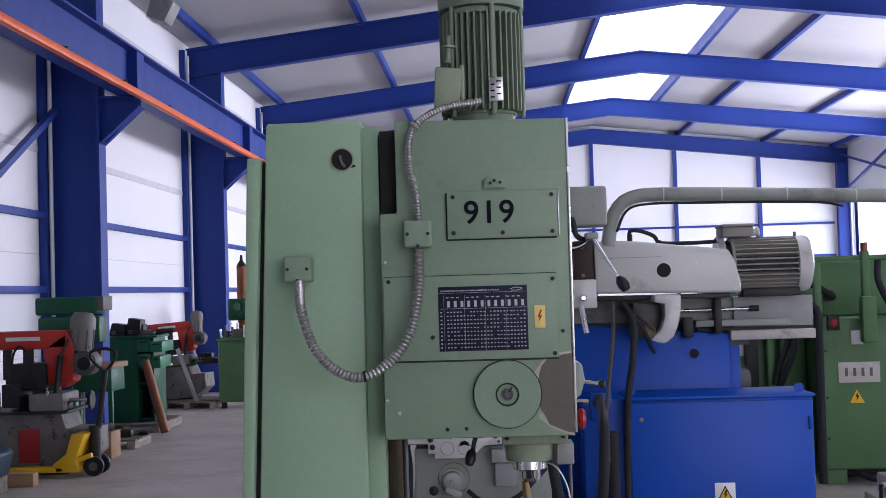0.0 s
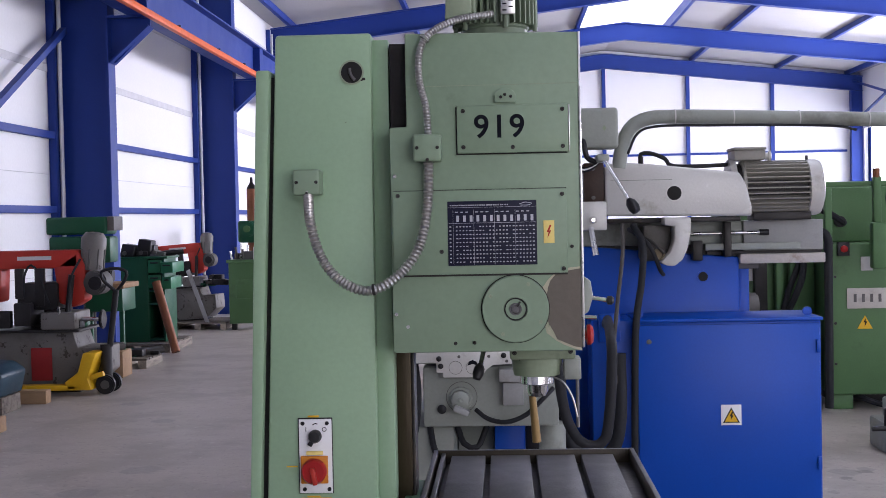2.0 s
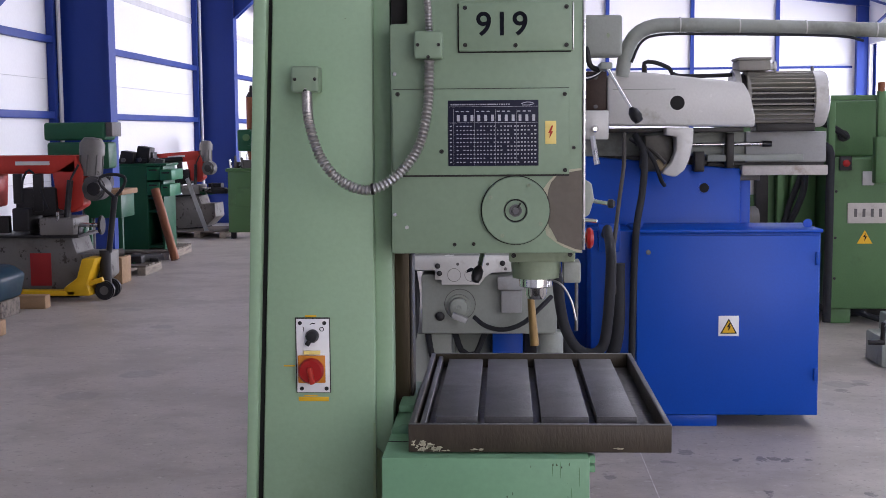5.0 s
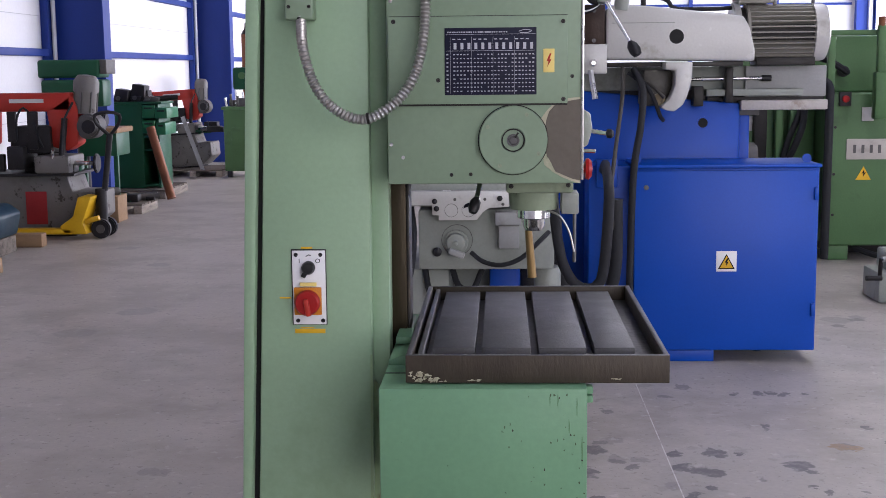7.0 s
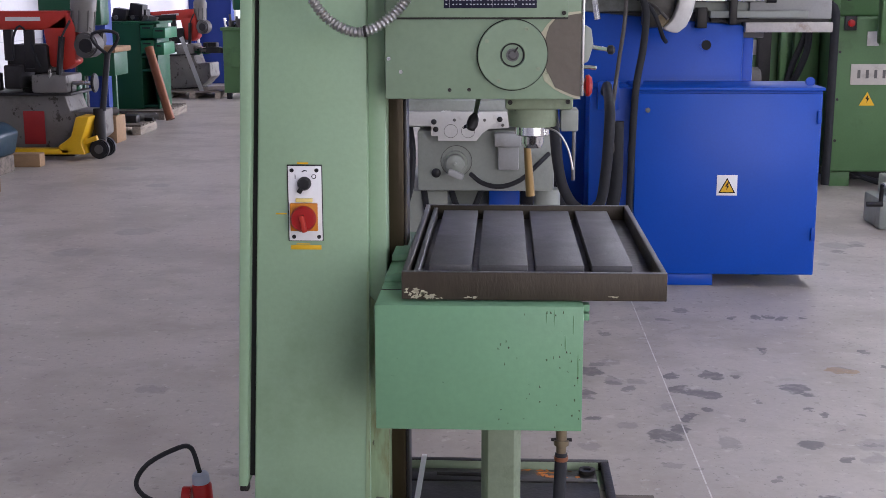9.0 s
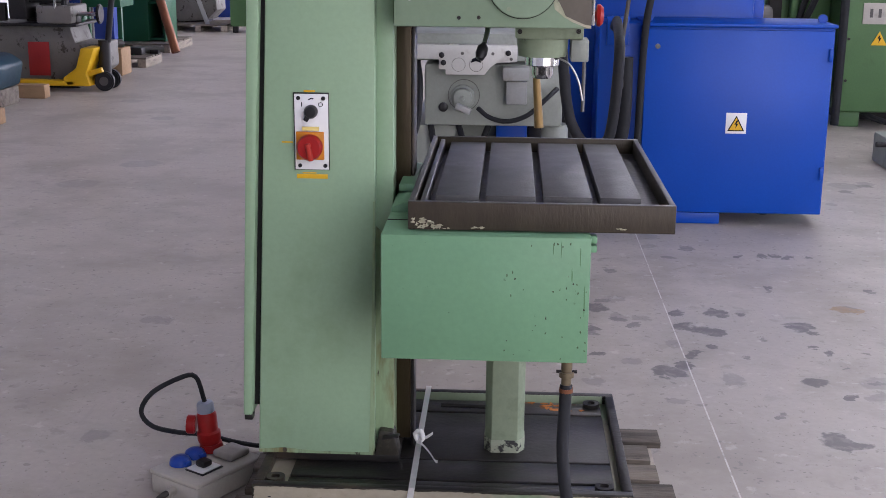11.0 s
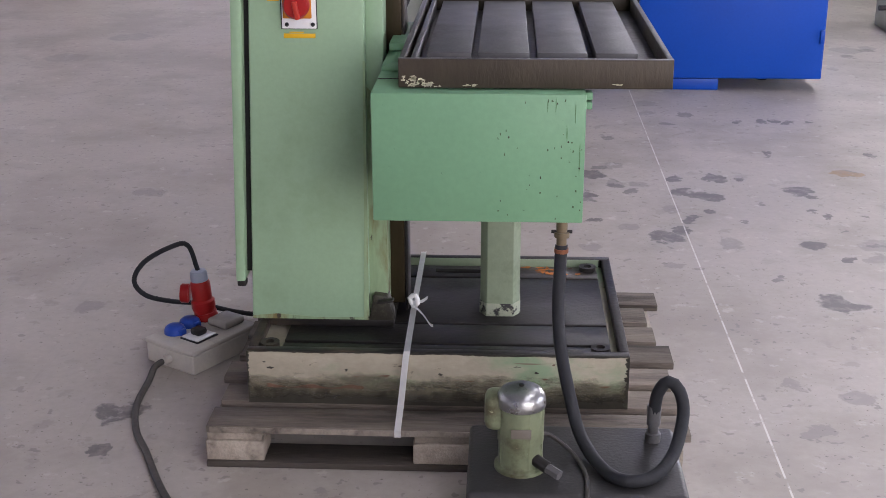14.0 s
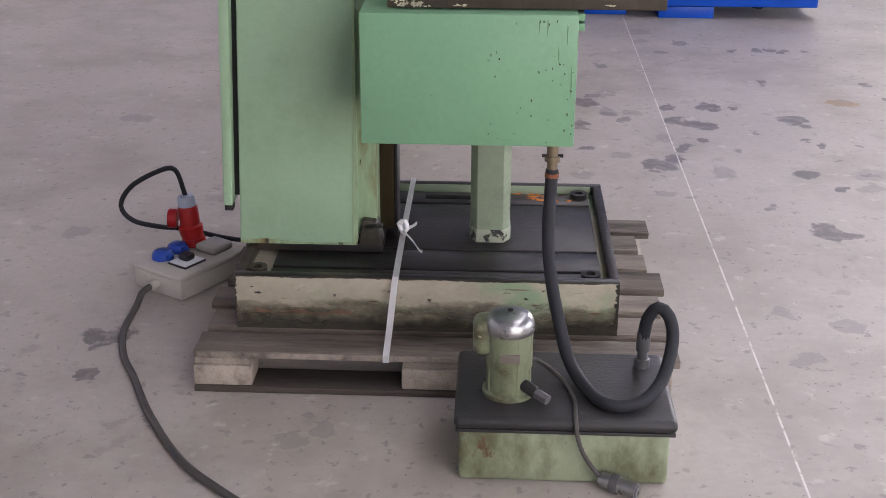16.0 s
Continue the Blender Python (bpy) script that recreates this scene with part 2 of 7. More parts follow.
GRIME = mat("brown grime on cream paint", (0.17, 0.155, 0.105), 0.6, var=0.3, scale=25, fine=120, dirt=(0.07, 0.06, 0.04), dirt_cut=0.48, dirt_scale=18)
KNEESPOT = mat("oil speck on green paint", (0.065, 0.11, 0.055), 0.4, var=0.2, scale=20)
KNEERUN = mat("oily run on green paint", (0.105, 0.225, 0.115), 0.4, var=0.2, scale=20)
RUSTBROWN = mat("rust-brown bare metal", (0.11, 0.060, 0.038), 0.7, var=0.25, scale=20)
RUST = mat("orange rust", (0.45, 0.16, 0.035), 0.8, var=0.3, scale=18)


# oil stains on the floor: x, y, radius
DARK_STAINS = [(1.26, 6.59, 0.028), (1.38, 6.59, 0.034), (1.45, 6.61, 0.028), (1.51, 6.58, 0.031), (1.62, 6.6, 0.025), (1.3, 6.01, 0.03), (0.82, 5.57, 0.032),
               (0.99, 5.59, 0.054), (1.1, 5.59, 0.024), (0.89, 5.34, 0.062), (0.95, 5.31, 0.046), (0.82, 5.39, 0.046), (0.9, 5.12, 0.034), (0.81, 5.02, 0.039),
               (0.69, 4.82, 0.06), (0.76, 4.89, 0.041), (1.32, 5.41, 0.066), (1.35, 5.32, 0.026), (1.31, 5.15, 0.022), (1.36, 5.08, 0.027), (1.23, 4.74, 0.052),
               (1.32, 4.59, 0.026), (1.76, 5.98, 0.028), (1.78, 5.75, 0.026), (0.46, 5.62, 0.064), (0.43, 5.33, 0.044), (0.43, 5.0, 0.03), (1.19, 4.16, 0.07),
               (-0.95, 3.32, 0.065), (-0.94, 3.09, 0.032)]
FAINT_STAINS = [(1.47, 4.74, 0.085), (1.43, 4.59, 0.05), (0.56, 5.77, 0.055), (0.65, 5.49, 0.045), (0.57, 4.92, 0.05), (0.4, 4.69, 0.04), (2.28, 8.52, 0.11), (2.44, 8.6, 0.06),
                (2.05, 7.92, 0.04), (0.84, 6.97, 0.065), (0.81, 6.77, 0.045), (0.56, 5.51, 0.04), (0.75, 5.16, 0.04), (0.92, 4.76, 0.05), (-2.52, 8.85, 0.14), (-2.71, 8.11, 0.14),
                (-1.27, 4.04, 0.05), (-1.41, 5.29, 0.06), (-2.95, 10.99, 0.1), (-3.53, 12.04, 0.12), (-0.31, 2.87, 0.03), (-0.36, 2.93, 0.025), (0.91, 3.28, 0.04),
                (1.06, 3.48, 0.05), (0.69, 4.49, 0.035), (-0.37, 2.81, 0.045), (0.9, 3.57, 0.03)]
SMALL_STAINS = [(1.23, 4.74, 0.039), (1.46, 4.74, 0.033), (1.33, 4.6, 0.021), (0.55, 5.48, 0.034), (0.44, 5.26, 0.029), (1.03, 4.4, 0.02), (1.51, 5.1, 0.018), (1.34, 5.38, 0.022), (1.29, 5.96, 0.021), (1.13, 5.24, 0.019), (0.62, 5.39, 0.034), (0.5, 5.73, 0.036), (1.02, 5.01, 0.02), (1.57, 5.69, 0.055), (1.38, 4.89, 0.016), (1.3, 5.41, 0.024), (0.58, 6.25, 0.034), (1.01, 6.74, 0.042), (0.89, 6.55, 0.035), (2.41, 8.52, 0.052), (2.24, 8.32, 0.044), (-1.28, 5.79, 0.01), (-1.29, 4.83, 0.007), (-1.94, 6.03, 0.01), (-0.93, 4.44, 0.006)]
RUSTY_STAINS = [(1.56, 5.69, 0.05), (1.62, 5.66, 0.03)]


def concrete():
    m = mat("power-floated concrete", (0.405, 0.364, 0.322), 0.45, var=0.13, scale=0.9, fine=38, bump=0.01,
            dirt=(0.315, 0.278, 0.24), dirt_cut=0.45, dirt_scale=1.4, chip=(0.33, 0.305, 0.28), chip_cut=0.66, chip_scale=5.5, spec=0.42)
    n, lk = m.node_tree.nodes, m.node_tree.links
    b = n["Principled BSDF"]
    colour = b.inputs["Base Color"].links[0].from_socket
    tc = n.new("ShaderNodeTexCoord")

    def tex(scale, detail, stretch=(1, 1, 1)):
        mp = n.new("ShaderNodeMapping")
        mp.inputs["Scale"].default_value = stretch
        t = n.new("ShaderNodeTexNoise")
        t.inputs["Scale"].default_value, t.inputs["Detail"].default_value, t.inputs["Roughness"].default_value = scale, detail, 0.62
        lk.new(tc.outputs["Object"], mp.inputs[0])
        lk.new(mp.outputs[0], t.inputs["Vector"])
        return t

    def math_node(op, a, c):
        x = n.new("ShaderNodeMath")
        x.operation = op
        for sock, v in zip(x.inputs, (a, c)):
            if isinstance(v, (int, float)):
                sock.default_value = v
            else:
                lk.new(v, sock)
        return x.outputs[0]

    def span(v, lo, hi, to0=0.0, to1=1.0):
        r = n.new("ShaderNodeMapRange")
        r.interpolation_type = "SMOOTHSTEP"
        for k, q in enumerate((lo, hi, to0, to1)):
            r.inputs[k + 1].default_value = q
        lk.new(v, r.inputs[0])
        return r.outputs[0]

    def shade(fac, base, tint):
        x = n.new("ShaderNodeMix")
        x.data_type = "RGBA"
        lk.new(fac, x.inputs[0])
        lk.new(base, x.inputs[6])
        x.inputs[7].default_value = (*tint, 1)
        return x.outputs[2]

    warp = n.new("ShaderNodeVectorMath")
    warp.operation = "MULTIPLY_ADD"
    lk.new(tex(10.0, 4).outputs["Color"], warp.inputs[0])
    warp.inputs[1].default_value = (0.13, 0.20, 0)
    off = n.new("ShaderNodeVectorMath")
    off.operation = "SUBTRACT"
    lk.new(tc.outputs["Object"], off.inputs[0])
    off.inputs[1].default_value = (0.065, 0.10, 0)
    lk.new(off.outputs[0], warp.inputs[2])
    mottle = span(tex(22, 5).outputs["Fac"], 0.30, 0.55, 0.62, 1.0)

    def spots(places):
        total = None
        for x, y, r in places:
            d = n.new("ShaderNodeVectorMath")
            d.operation = "DISTANCE"
            lk.new(warp.outputs[0], d.inputs[0])
            d.inputs[1].default_value = (x, y, 0)
            f = span(d.outputs["Value"], r * 0.86, r * 1.10, 1.0, 0.0)
            total = f if total is None else math_node("MAXIMUM", total, f)
        return math_node("MULTIPLY", total, mottle)

    colour = shade(math_node("MULTIPLY", spots(FAINT_STAINS), 0.62), colour, (0.23, 0.21, 0.195))
    colour = shade(math_node("MULTIPLY", spots(SMALL_STAINS), 0.8), colour, (0.165, 0.153, 0.142))
    dark = spots(DARK_STAINS)
    colour = shade(math_node("MULTIPLY", dark, 0.95), colour, (0.135, 0.126, 0.118))
    colour = shade(math_node("MULTIPLY", spots(RUSTY_STAINS), 0.8), colour, (0.30, 0.19, 0.085))
    # drips and scuffs
    drips = math_node("MULTIPLY", span(tex(24, 2).outputs["Fac"], 0.625, 0.68), span(tex(1.3, 3).outputs["Fac"], 0.34, 0.52))
    colour = shade(math_node("MULTIPLY", drips, 0.6), colour, (0.19, 0.175, 0.16))
    blots = math_node("MULTIPLY", span(tex(9.5, 4).outputs["Fac"], 0.585, 0.655), span(tex(0.9, 3).outputs["Fac"], 0.40, 0.58))
    colour = shade(math_node("MULTIPLY", blots, 0.5), colour, (0.24, 0.215, 0.19))
    pale = span(tex(13, 5).outputs["Fac"], 0.60, 0.70)
    colour = shade(math_node("MULTIPLY", pale, 0.42), colour, (0.56, 0.53, 0.49))
    specks = span(tex(75, 2).outputs["Fac"], 0.665, 0.73)
    colour = shade(math_node("MULTIPLY", specks, 0.75), colour, (0.14, 0.125, 0.11))
    scuffs = math_node("MULTIPLY", span(tex(3.0, 6, (9, 0.5, 1)).outputs["Fac"], 0.60, 0.68), span(tex(0.8, 2).outputs["Fac"], 0.45, 0.6))
    colour = shade(math_node("MULTIPLY", scuffs, 0.25), colour, (0.22, 0.205, 0.19))
    rust = math_node("MULTIPLY", span(tex(2.1, 6).outputs["Fac"], 0.68, 0.76), 0.35)
    colour = shade(rust, colour, (0.30, 0.20, 0.11))
    # sealed joint, broken here and there
    sep = n.new("ShaderNodeSeparateXYZ")
    lk.new(tc.outputs["Object"], sep.inputs[0])
    away = math_node("ABSOLUTE", math_node("SUBTRACT", sep.outputs[0], 0.776), 0)
    line = math_node("MULTIPLY", span(away, 0.0018, 0.0036, 1.0, 0.0), span(tex(14, 4).outputs["Fac"], 0.36, 0.52))
    colour = shade(math_node("MULTIPLY", line, 0.85), colour, (0.66, 0.64, 0.60))
    lk.new(colour, b.inputs["Base Color"])
    return m


CONCRETE = concrete()


def film(m, scale, lo, hi, stretch, foot, top):
    """Lets a grime film thin out in streaks towards its upper edge, so that the paint under it shows through."""
    n, lk = m.node_tree.nodes, m.node_tree.links
    tc, mp, t, sep, up, total, r = (n.new("ShaderNode" + k) for k in ("TexCoord", "Mapping", "TexNoise", "SeparateXYZ", "MapRange", "Math", "MapRange"))
    mp.inputs["Scale"].default_value = stretch
    t.inputs["Scale"].default_value, t.inputs["Detail"].default_value, t.inputs["Roughness"].default_value = scale, 7, 0.65
    up.inputs[1].default_value, up.inputs[2].default_value, up.inputs[3].default_value, up.inputs[4].default_value = foot, top, 0.35, -0.35
    r.inputs[1].default_value, r.inputs[2].default_value, r.inputs[4].default_value = lo, hi, 0.93
    lk.new(tc.outputs["Object"], mp.inputs[0])
    lk.new(tc.outputs["Object"], sep.inputs[0])
    lk.new(mp.outputs[0], t.inputs["Vector"])
    lk.new(sep.outputs[2], up.inputs[0])
    lk.new(t.outputs["Fac"], total.inputs[0])
    lk.new(up.outputs[0], total.inputs[1])
    lk.new(total.outputs[0], r.inputs[0])
    lk.new(r.outputs[0], n["Principled BSDF"].inputs["Alpha"])


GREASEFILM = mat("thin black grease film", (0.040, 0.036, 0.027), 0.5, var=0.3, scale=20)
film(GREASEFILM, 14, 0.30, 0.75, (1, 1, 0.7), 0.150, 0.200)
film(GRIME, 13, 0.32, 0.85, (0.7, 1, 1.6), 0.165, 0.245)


# ---------------------------------------------------------------- mesh helpers
def add(bm, other):
    me = bpy.data.meshes.new("tmp")
    other.to_mesh(me)
    other.free()
    bm.from_mesh(me)
    bpy.data.meshes.remove(me)
    return bm


def bevelled(t, w, seg=2):
    if w:
        bmesh.ops.bevel(t, geom=t.edges[:], offset=w, segments=seg, profile=0.5, affect="EDGES")
    return t


def box(bm, x0, x1, y0, y1, z0, z1, w=0.004, seg=2):
    t = bmesh.new()
    bmesh.ops.create_cube(t, size=1)
    for v in t.verts:
        v.co = Vector(((x0 + x1) / 2 + v.co.x * (x1 - x0), (y0 + y1) / 2 + v.co.y * (y1 - y0), (z0 + z1) / 2 + v.co.z * (z1 - z0)))
    return add(bm, bevelled(t, w, seg))


def prism(bm, pts, y0, y1, w=0.0, axis="y", seg=2):
    """A polygon of (a, b) pairs drawn out from y0 to y1: (x, z) for axis y, (y, z) for axis x, (x, y) for axis z."""
    def put(a, b, d):
        return {"y": (a, d, b), "x": (d, a, b), "z": (a, b, d)}[axis]
    t = bmesh.new()
    lo = [t.verts.new(put(a, b, y0)) for a, b in pts]
    hi = [t.verts.new(put(a, b, y1)) for a, b in pts]
    t.faces.new(lo)
    t.faces.new(hi[::-1])
    for i in range(len(pts)):
        j = (i + 1) % len(pts)
        t.faces.new((lo[i], hi[i], hi[j], lo[j]))
    bmesh.ops.recalc_face_normals(t, faces=t.faces)
    return add(bm, bevelled(t, w, seg))


def rod(bm, p0, p1, r0, r1=None, n=16, w=0.0):
    p0, p1 = Vector(p0), Vector(p1)
    t = bmesh.new()
    bmesh.ops.create_cone(t, cap_ends=True, segments=n, radius1=r0, radius2=r0 if r1 is None else r1, depth=(p1 - p0).length)
    if w:
        bmesh.ops.bevel(t, geom=[e for e in t.edges if len(e.link_faces) == 2 and any(len(f.verts) > 4 for f in e.link_faces)], offset=w, segments=2, affect="EDGES")
    q = (p1 - p0).to_track_quat("Z", "Y").to_matrix().to_4x4()
    bmesh.ops.transform(t, matrix=Matrix.Translation((p0 + p1) / 2) @ q, verts=t.verts)
    return add(bm, t)


def beam(bm, p0, p1, a, b, w=0.0):
    """A bar of a wide, b high section from p0 to p1."""
    p0, p1 = Vector(p0), Vector(p1)
    t = bmesh.new()
    bmesh.ops.create_cube(t, size=1)
    for v in t.verts:
        v.co = Vector((v.co.x * a, v.co.y * b, v.co.z * (p1 - p0).length))
    bevelled(t, w)
    d = (p1 - p0).normalized()
    up = Vector((0, 0, 1)) if abs(d.z) < 0.95 else Vector((0, 1, 0))
    sx = d.cross(up).normalized()
    sy = sx.cross(d)
    m = Matrix((sx, sy, d)).transposed().to_4x4()
    bmesh.ops.transform(t, matrix=Matrix.Translation((p0 + p1) / 2) @ m, verts=t.verts)
    return add(bm, t)


def spline(pts, step):
    pts = [Vector(p) for p in pts]
    ext = [2 * pts[0] - pts[1], *pts, 2 * pts[-1] - pts[-2]]
    out = []
    for i in range(1, len(ext) - 2):
        a, b, c, d = ext[i - 1:i + 3]
        k = max(2, int((c - b).length / step))
        for j in range(k):
            u = j / k
            out.append(0.5 * (2 * b + (c - a) * u + (2 * a - 5 * b + 4 * c - d) * u * u + (3 * b - a - 3 * c + d) * u ** 3))
    out.append(pts[-1])
    return out


def tube(bm, pts, r, n=10, step=0.02, rib=0.0, ribs=1):
    """A round tube along a smooth curve; rib: the depth of a screw-like corrugation."""
    c = spline(pts, step)
    t = bmesh.new()
    side = None
    rows = []
    for i, p in enumerate(c):
        d = (c[min(i + 1, len(c) - 1)] - c[max(i - 1, 0)]).normalized()
        if side is None:
            side = d.orthogonal().normalized()
        side = (side - d * side.dot(d)).normalized()
        up = d.cross(side)
        rr = r - (rib if (i // ribs) % 2 else 0)
        rows.append([t.verts.new(p + (side * math.cos(a) + up * math.sin(a)) * rr) for a in (2 * math.pi * k / n for k in range(n))])
    for a, b in zip(rows, rows[1:]):
        for k in range(n):
            t.faces.new((a[k], a[(k + 1) % n], b[(k + 1) % n], b[k]))
    t.faces.new(rows[0][::-1])
    t.faces.new(rows[-1])
    return add(bm, t)


def lathe(bm, centre, axis, profile, n=32):
    """A turned shape: (radius, height) pairs along the axis from the centre."""
    t = bmesh.new()
    rows = [[t.verts.new((r * math.cos(2 * math.pi * k / n), r * math.sin(2 * math.pi * k / n), h)) for k in range(n)] for r, h in profile]
    for a, b in zip(rows, rows[1:]):
        for k in range(n):
            t.faces.new((a[k], a[(k + 1) % n], b[(k + 1) % n], b[k]))
    if abs(profile[0][1] - profile[-1][1]) < 0.0016 and profile[-1][0] > 0.6 * profile[0][0] and len(profile) > 2:
        for k in range(n):
            t.faces.new((rows[-1][k], rows[-1][(k + 1) % n], rows[0][(k + 1) % n], rows[0][k]))
    else:
        t.faces.new(rows[0][::-1])
        t.faces.new(rows[-1])
    bmesh.ops.recalc_face_normals(t, faces=t.faces)
    m = Matrix.Translation(centre) @ Vector(axis).to_track_quat("Z", "Y").to_matrix().to_4x4()
    bmesh.ops.transform(t, matrix=m, verts=t.verts)
    return add(bm, t)


def blob(bm, cx, cy, cz, rx, ry, plane="z", wob=0.25, seed=0, thick=0.0015, n=28):
    """An uneven flat patch of some thickness."""
    pts = []
    for k in range(n):
        a = 2 * math.pi * k / n
        f = 1 + wob * noise.noise(Vector((math.cos(a) * 1.3 + seed * 7.1, math.sin(a) * 1.3, seed * 3.7))) * 1.6 + wob * 0.5 * noise.noise(Vector((math.cos(a) * 4 + seed, math.sin(a) * 4, 5)))
        pts.append((cx + rx * f * math.cos(a), (cy if plane == "z" else cz) + ry * f * math.sin(a)))
    return prism(bm, pts, cz, cz + thick, axis="z") if plane == "z" else prism(bm, pts, cy - thick, cy, axis="y")


def mesh_of(bm, name, material, smooth=38):
    me = bpy.data.meshes.new(name)
    bm.to_mesh(me)
    bm.free()
    me.materials.append(material)
    for p in me.polygons:
        p.use_smooth = True
    me.set_sharp_from_angle(angle=radians(smooth))
    return me


def part(name, bm, material, parent, label=""):
    ob = new(name, mesh_of(bm, name, material))
    if parent:
        ob.parent = parent
        ob.matrix_parent_inverse = parent_matrix(parent).inverted()
    return tagged(ob, label)


def parent_matrix(ob):
    m = ob.matrix_basis.copy()
    if ob.parent:
        m = parent_matrix(ob.parent) @ ob.matrix_parent_inverse @ m
    return m


def thing(name, label, category, at=(0, 0, 0), group=""):
    ob = new(name)
    ob.empty_display_size = 0.1
    ob.location = at
    return tagged(ob, label, category, group)


def whole(name, bm, material, label, category, group="", kind=""):
    return tagged(new(name, mesh_of(bm, name, material)), label, category, group, kind)


def B():
    return bmesh.new()


def words(text, size, at, material, parent, name="lettering", bold=0.0, rot=(90, 0, 0), spread=1.0):
    cu = bpy.data.curves.new(name, "FONT")
    cu.body, cu.size, cu.extrude, cu.offset, cu.align_x, cu.align_y = text, size, 0.0006, bold, "CENTER", "CENTER"
    cu.space_character = spread
    tmp = new("tmp", cu)
    me = bpy.data.meshes.new_from_object(tmp.evaluated_get(bpy.context.evaluated_depsgraph_get()))
    bpy.data.objects.remove(tmp)
    me.transform(pose(*at, *rot))
    me.materials.clear()
    me.materials.append(material)
    ob = new(name, me)
    ob.parent = parent
    ob.matrix_parent_inverse = parent_matrix(parent).inverted()
    return ob


# ---------------------------------------------------------------- the hall
Y0, Y1 = -3.6, 46.3
XL, XR, RIDGE = -5.66, 13.0, 3.83
FRAMES = [1.2, 8.65, 16.1, 23.5, 31.0, 38.6, 46.0]


def top_z(x):
    """Height of the rafters' upper edge."""
    return 7.5 - abs(x - RIDGE) * 0.113


def structure(name, bm, material, label, category):
    return whole(name, bm, material, label, category, kind="structure")


floor = structure("floor", box(B(), XL - 0.3, XR + 0.3, Y0 - 0.3, Y1 + 0.3, -0.2, 0.0, 0), CONCRETE, "pale power-floated concrete workshop floor with oil stains", "floor")
# left-hand wall with its panel joints
wall_left = structure("wall_left", box(B(), XL - 0.12, XL, Y0, Y1, 0, 6.75, 0), WALL, "white sandwich panel hall wall with blue rails", "wall")
for z, h in ((3.72, 0.10), (4.95, 0.12), (1.1, 0.006), (2.38, 0.006), (5.9, 0.09)):
    part("panel_seam", box(B(), XL - 0.01, XL + 0.012, Y0, Y1, z - h / 2, z + h / 2, 0.003), SEAM, wall_left)
# right-hand wall with two gate openings and an added window band out of view
bm = B()
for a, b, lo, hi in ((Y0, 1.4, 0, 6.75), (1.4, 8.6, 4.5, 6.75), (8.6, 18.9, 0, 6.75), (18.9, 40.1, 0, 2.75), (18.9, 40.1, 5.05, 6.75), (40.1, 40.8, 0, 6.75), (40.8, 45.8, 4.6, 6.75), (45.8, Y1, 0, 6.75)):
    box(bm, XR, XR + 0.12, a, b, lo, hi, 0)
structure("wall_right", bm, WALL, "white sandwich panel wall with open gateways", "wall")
bm = B()
prism(bm, [(XL - 0.12, 0), (XR + 0.12, 0), (XR + 0.12, 6.75), (RIDGE, 7.8), (XL - 0.12, 6.75)], Y1, Y1 + 0.12)
wall_far = structure("wall_far", bm, WALL, "white panelled gable wall with blue posts", "wall")
bm = B()
for a, b, lo, hi in ((XL - 0.12, 1.3, 0, 6.75), (1.3, 9.9, 4.8, 6.75), (9.9, XR + 0.12, 0, 6.75)):
    box(bm, a, b, Y0 - 0.12, Y0, lo, hi, 0)
prism(bm, [(XL - 0.12, 6.75), (XR + 0.12, 6.75), (RIDGE, 7.8)], Y0 - 0.12, Y0)
structure("wall_back", bm, WALL, "white panelled gable wall with an open gateway", "wall")
bm = B()
SKY0, SKY1 = 2.42, 5.24
for x0, x1 in ((XL - 0.2, SKY0), (SKY1, XR + 0.2)):
    z0, z1 = top_z(x0) + 0.17, top_z(x1) + 0.17
    prism(bm, [(x0, z0), (x1, z1), (x1, z1 + 0.1), (x0, z0 + 0.1)], Y0 - 0.2, Y1 + 0.2)
for x0, x1 in ((SKY0, RIDGE), (RIDGE, SKY1)):
    z0, z1 = top_z(x0) + 0.17, top_z(x1) + 0.17
    prism(bm, [(x0, z0), (x1, z1), (x1, z1 + 0.1), (x0, z0 + 0.1)], 41.0, Y1 + 0.2)
structure("ceiling", bm, ROOF, "light grey panelled roof with a ridge skylight", "ceiling")


def isection(bm, pts_a, pts_b, y, flange, tf, tw):
    """A welded I girder in the x-z plane: its web between two edges of (x, z) pairs."""
    (ax, az), (bx, bz) = pts_a
    (cx, cz), (dx, dz) = pts_b
    prism(bm, [(ax, az), (bx, bz), (dx, dz), (cx, cz)], y - tw / 2, y + tw / 2)
    for (px, pz), (qx, qz) in (pts_a, pts_b):
        d = Vector((qx - px, 0, qz - pz)).normalized()
        nrm = Vector((-d.z, 0, d.x)) * tf / 2
        prism(bm, [(px + nrm.x, pz + nrm.z), (qx + nrm.x, qz + nrm.z), (qx - nrm.x, qz - nrm.z), (px - nrm.x, pz - nrm.z)], y - flange / 2, y + flange / 2)


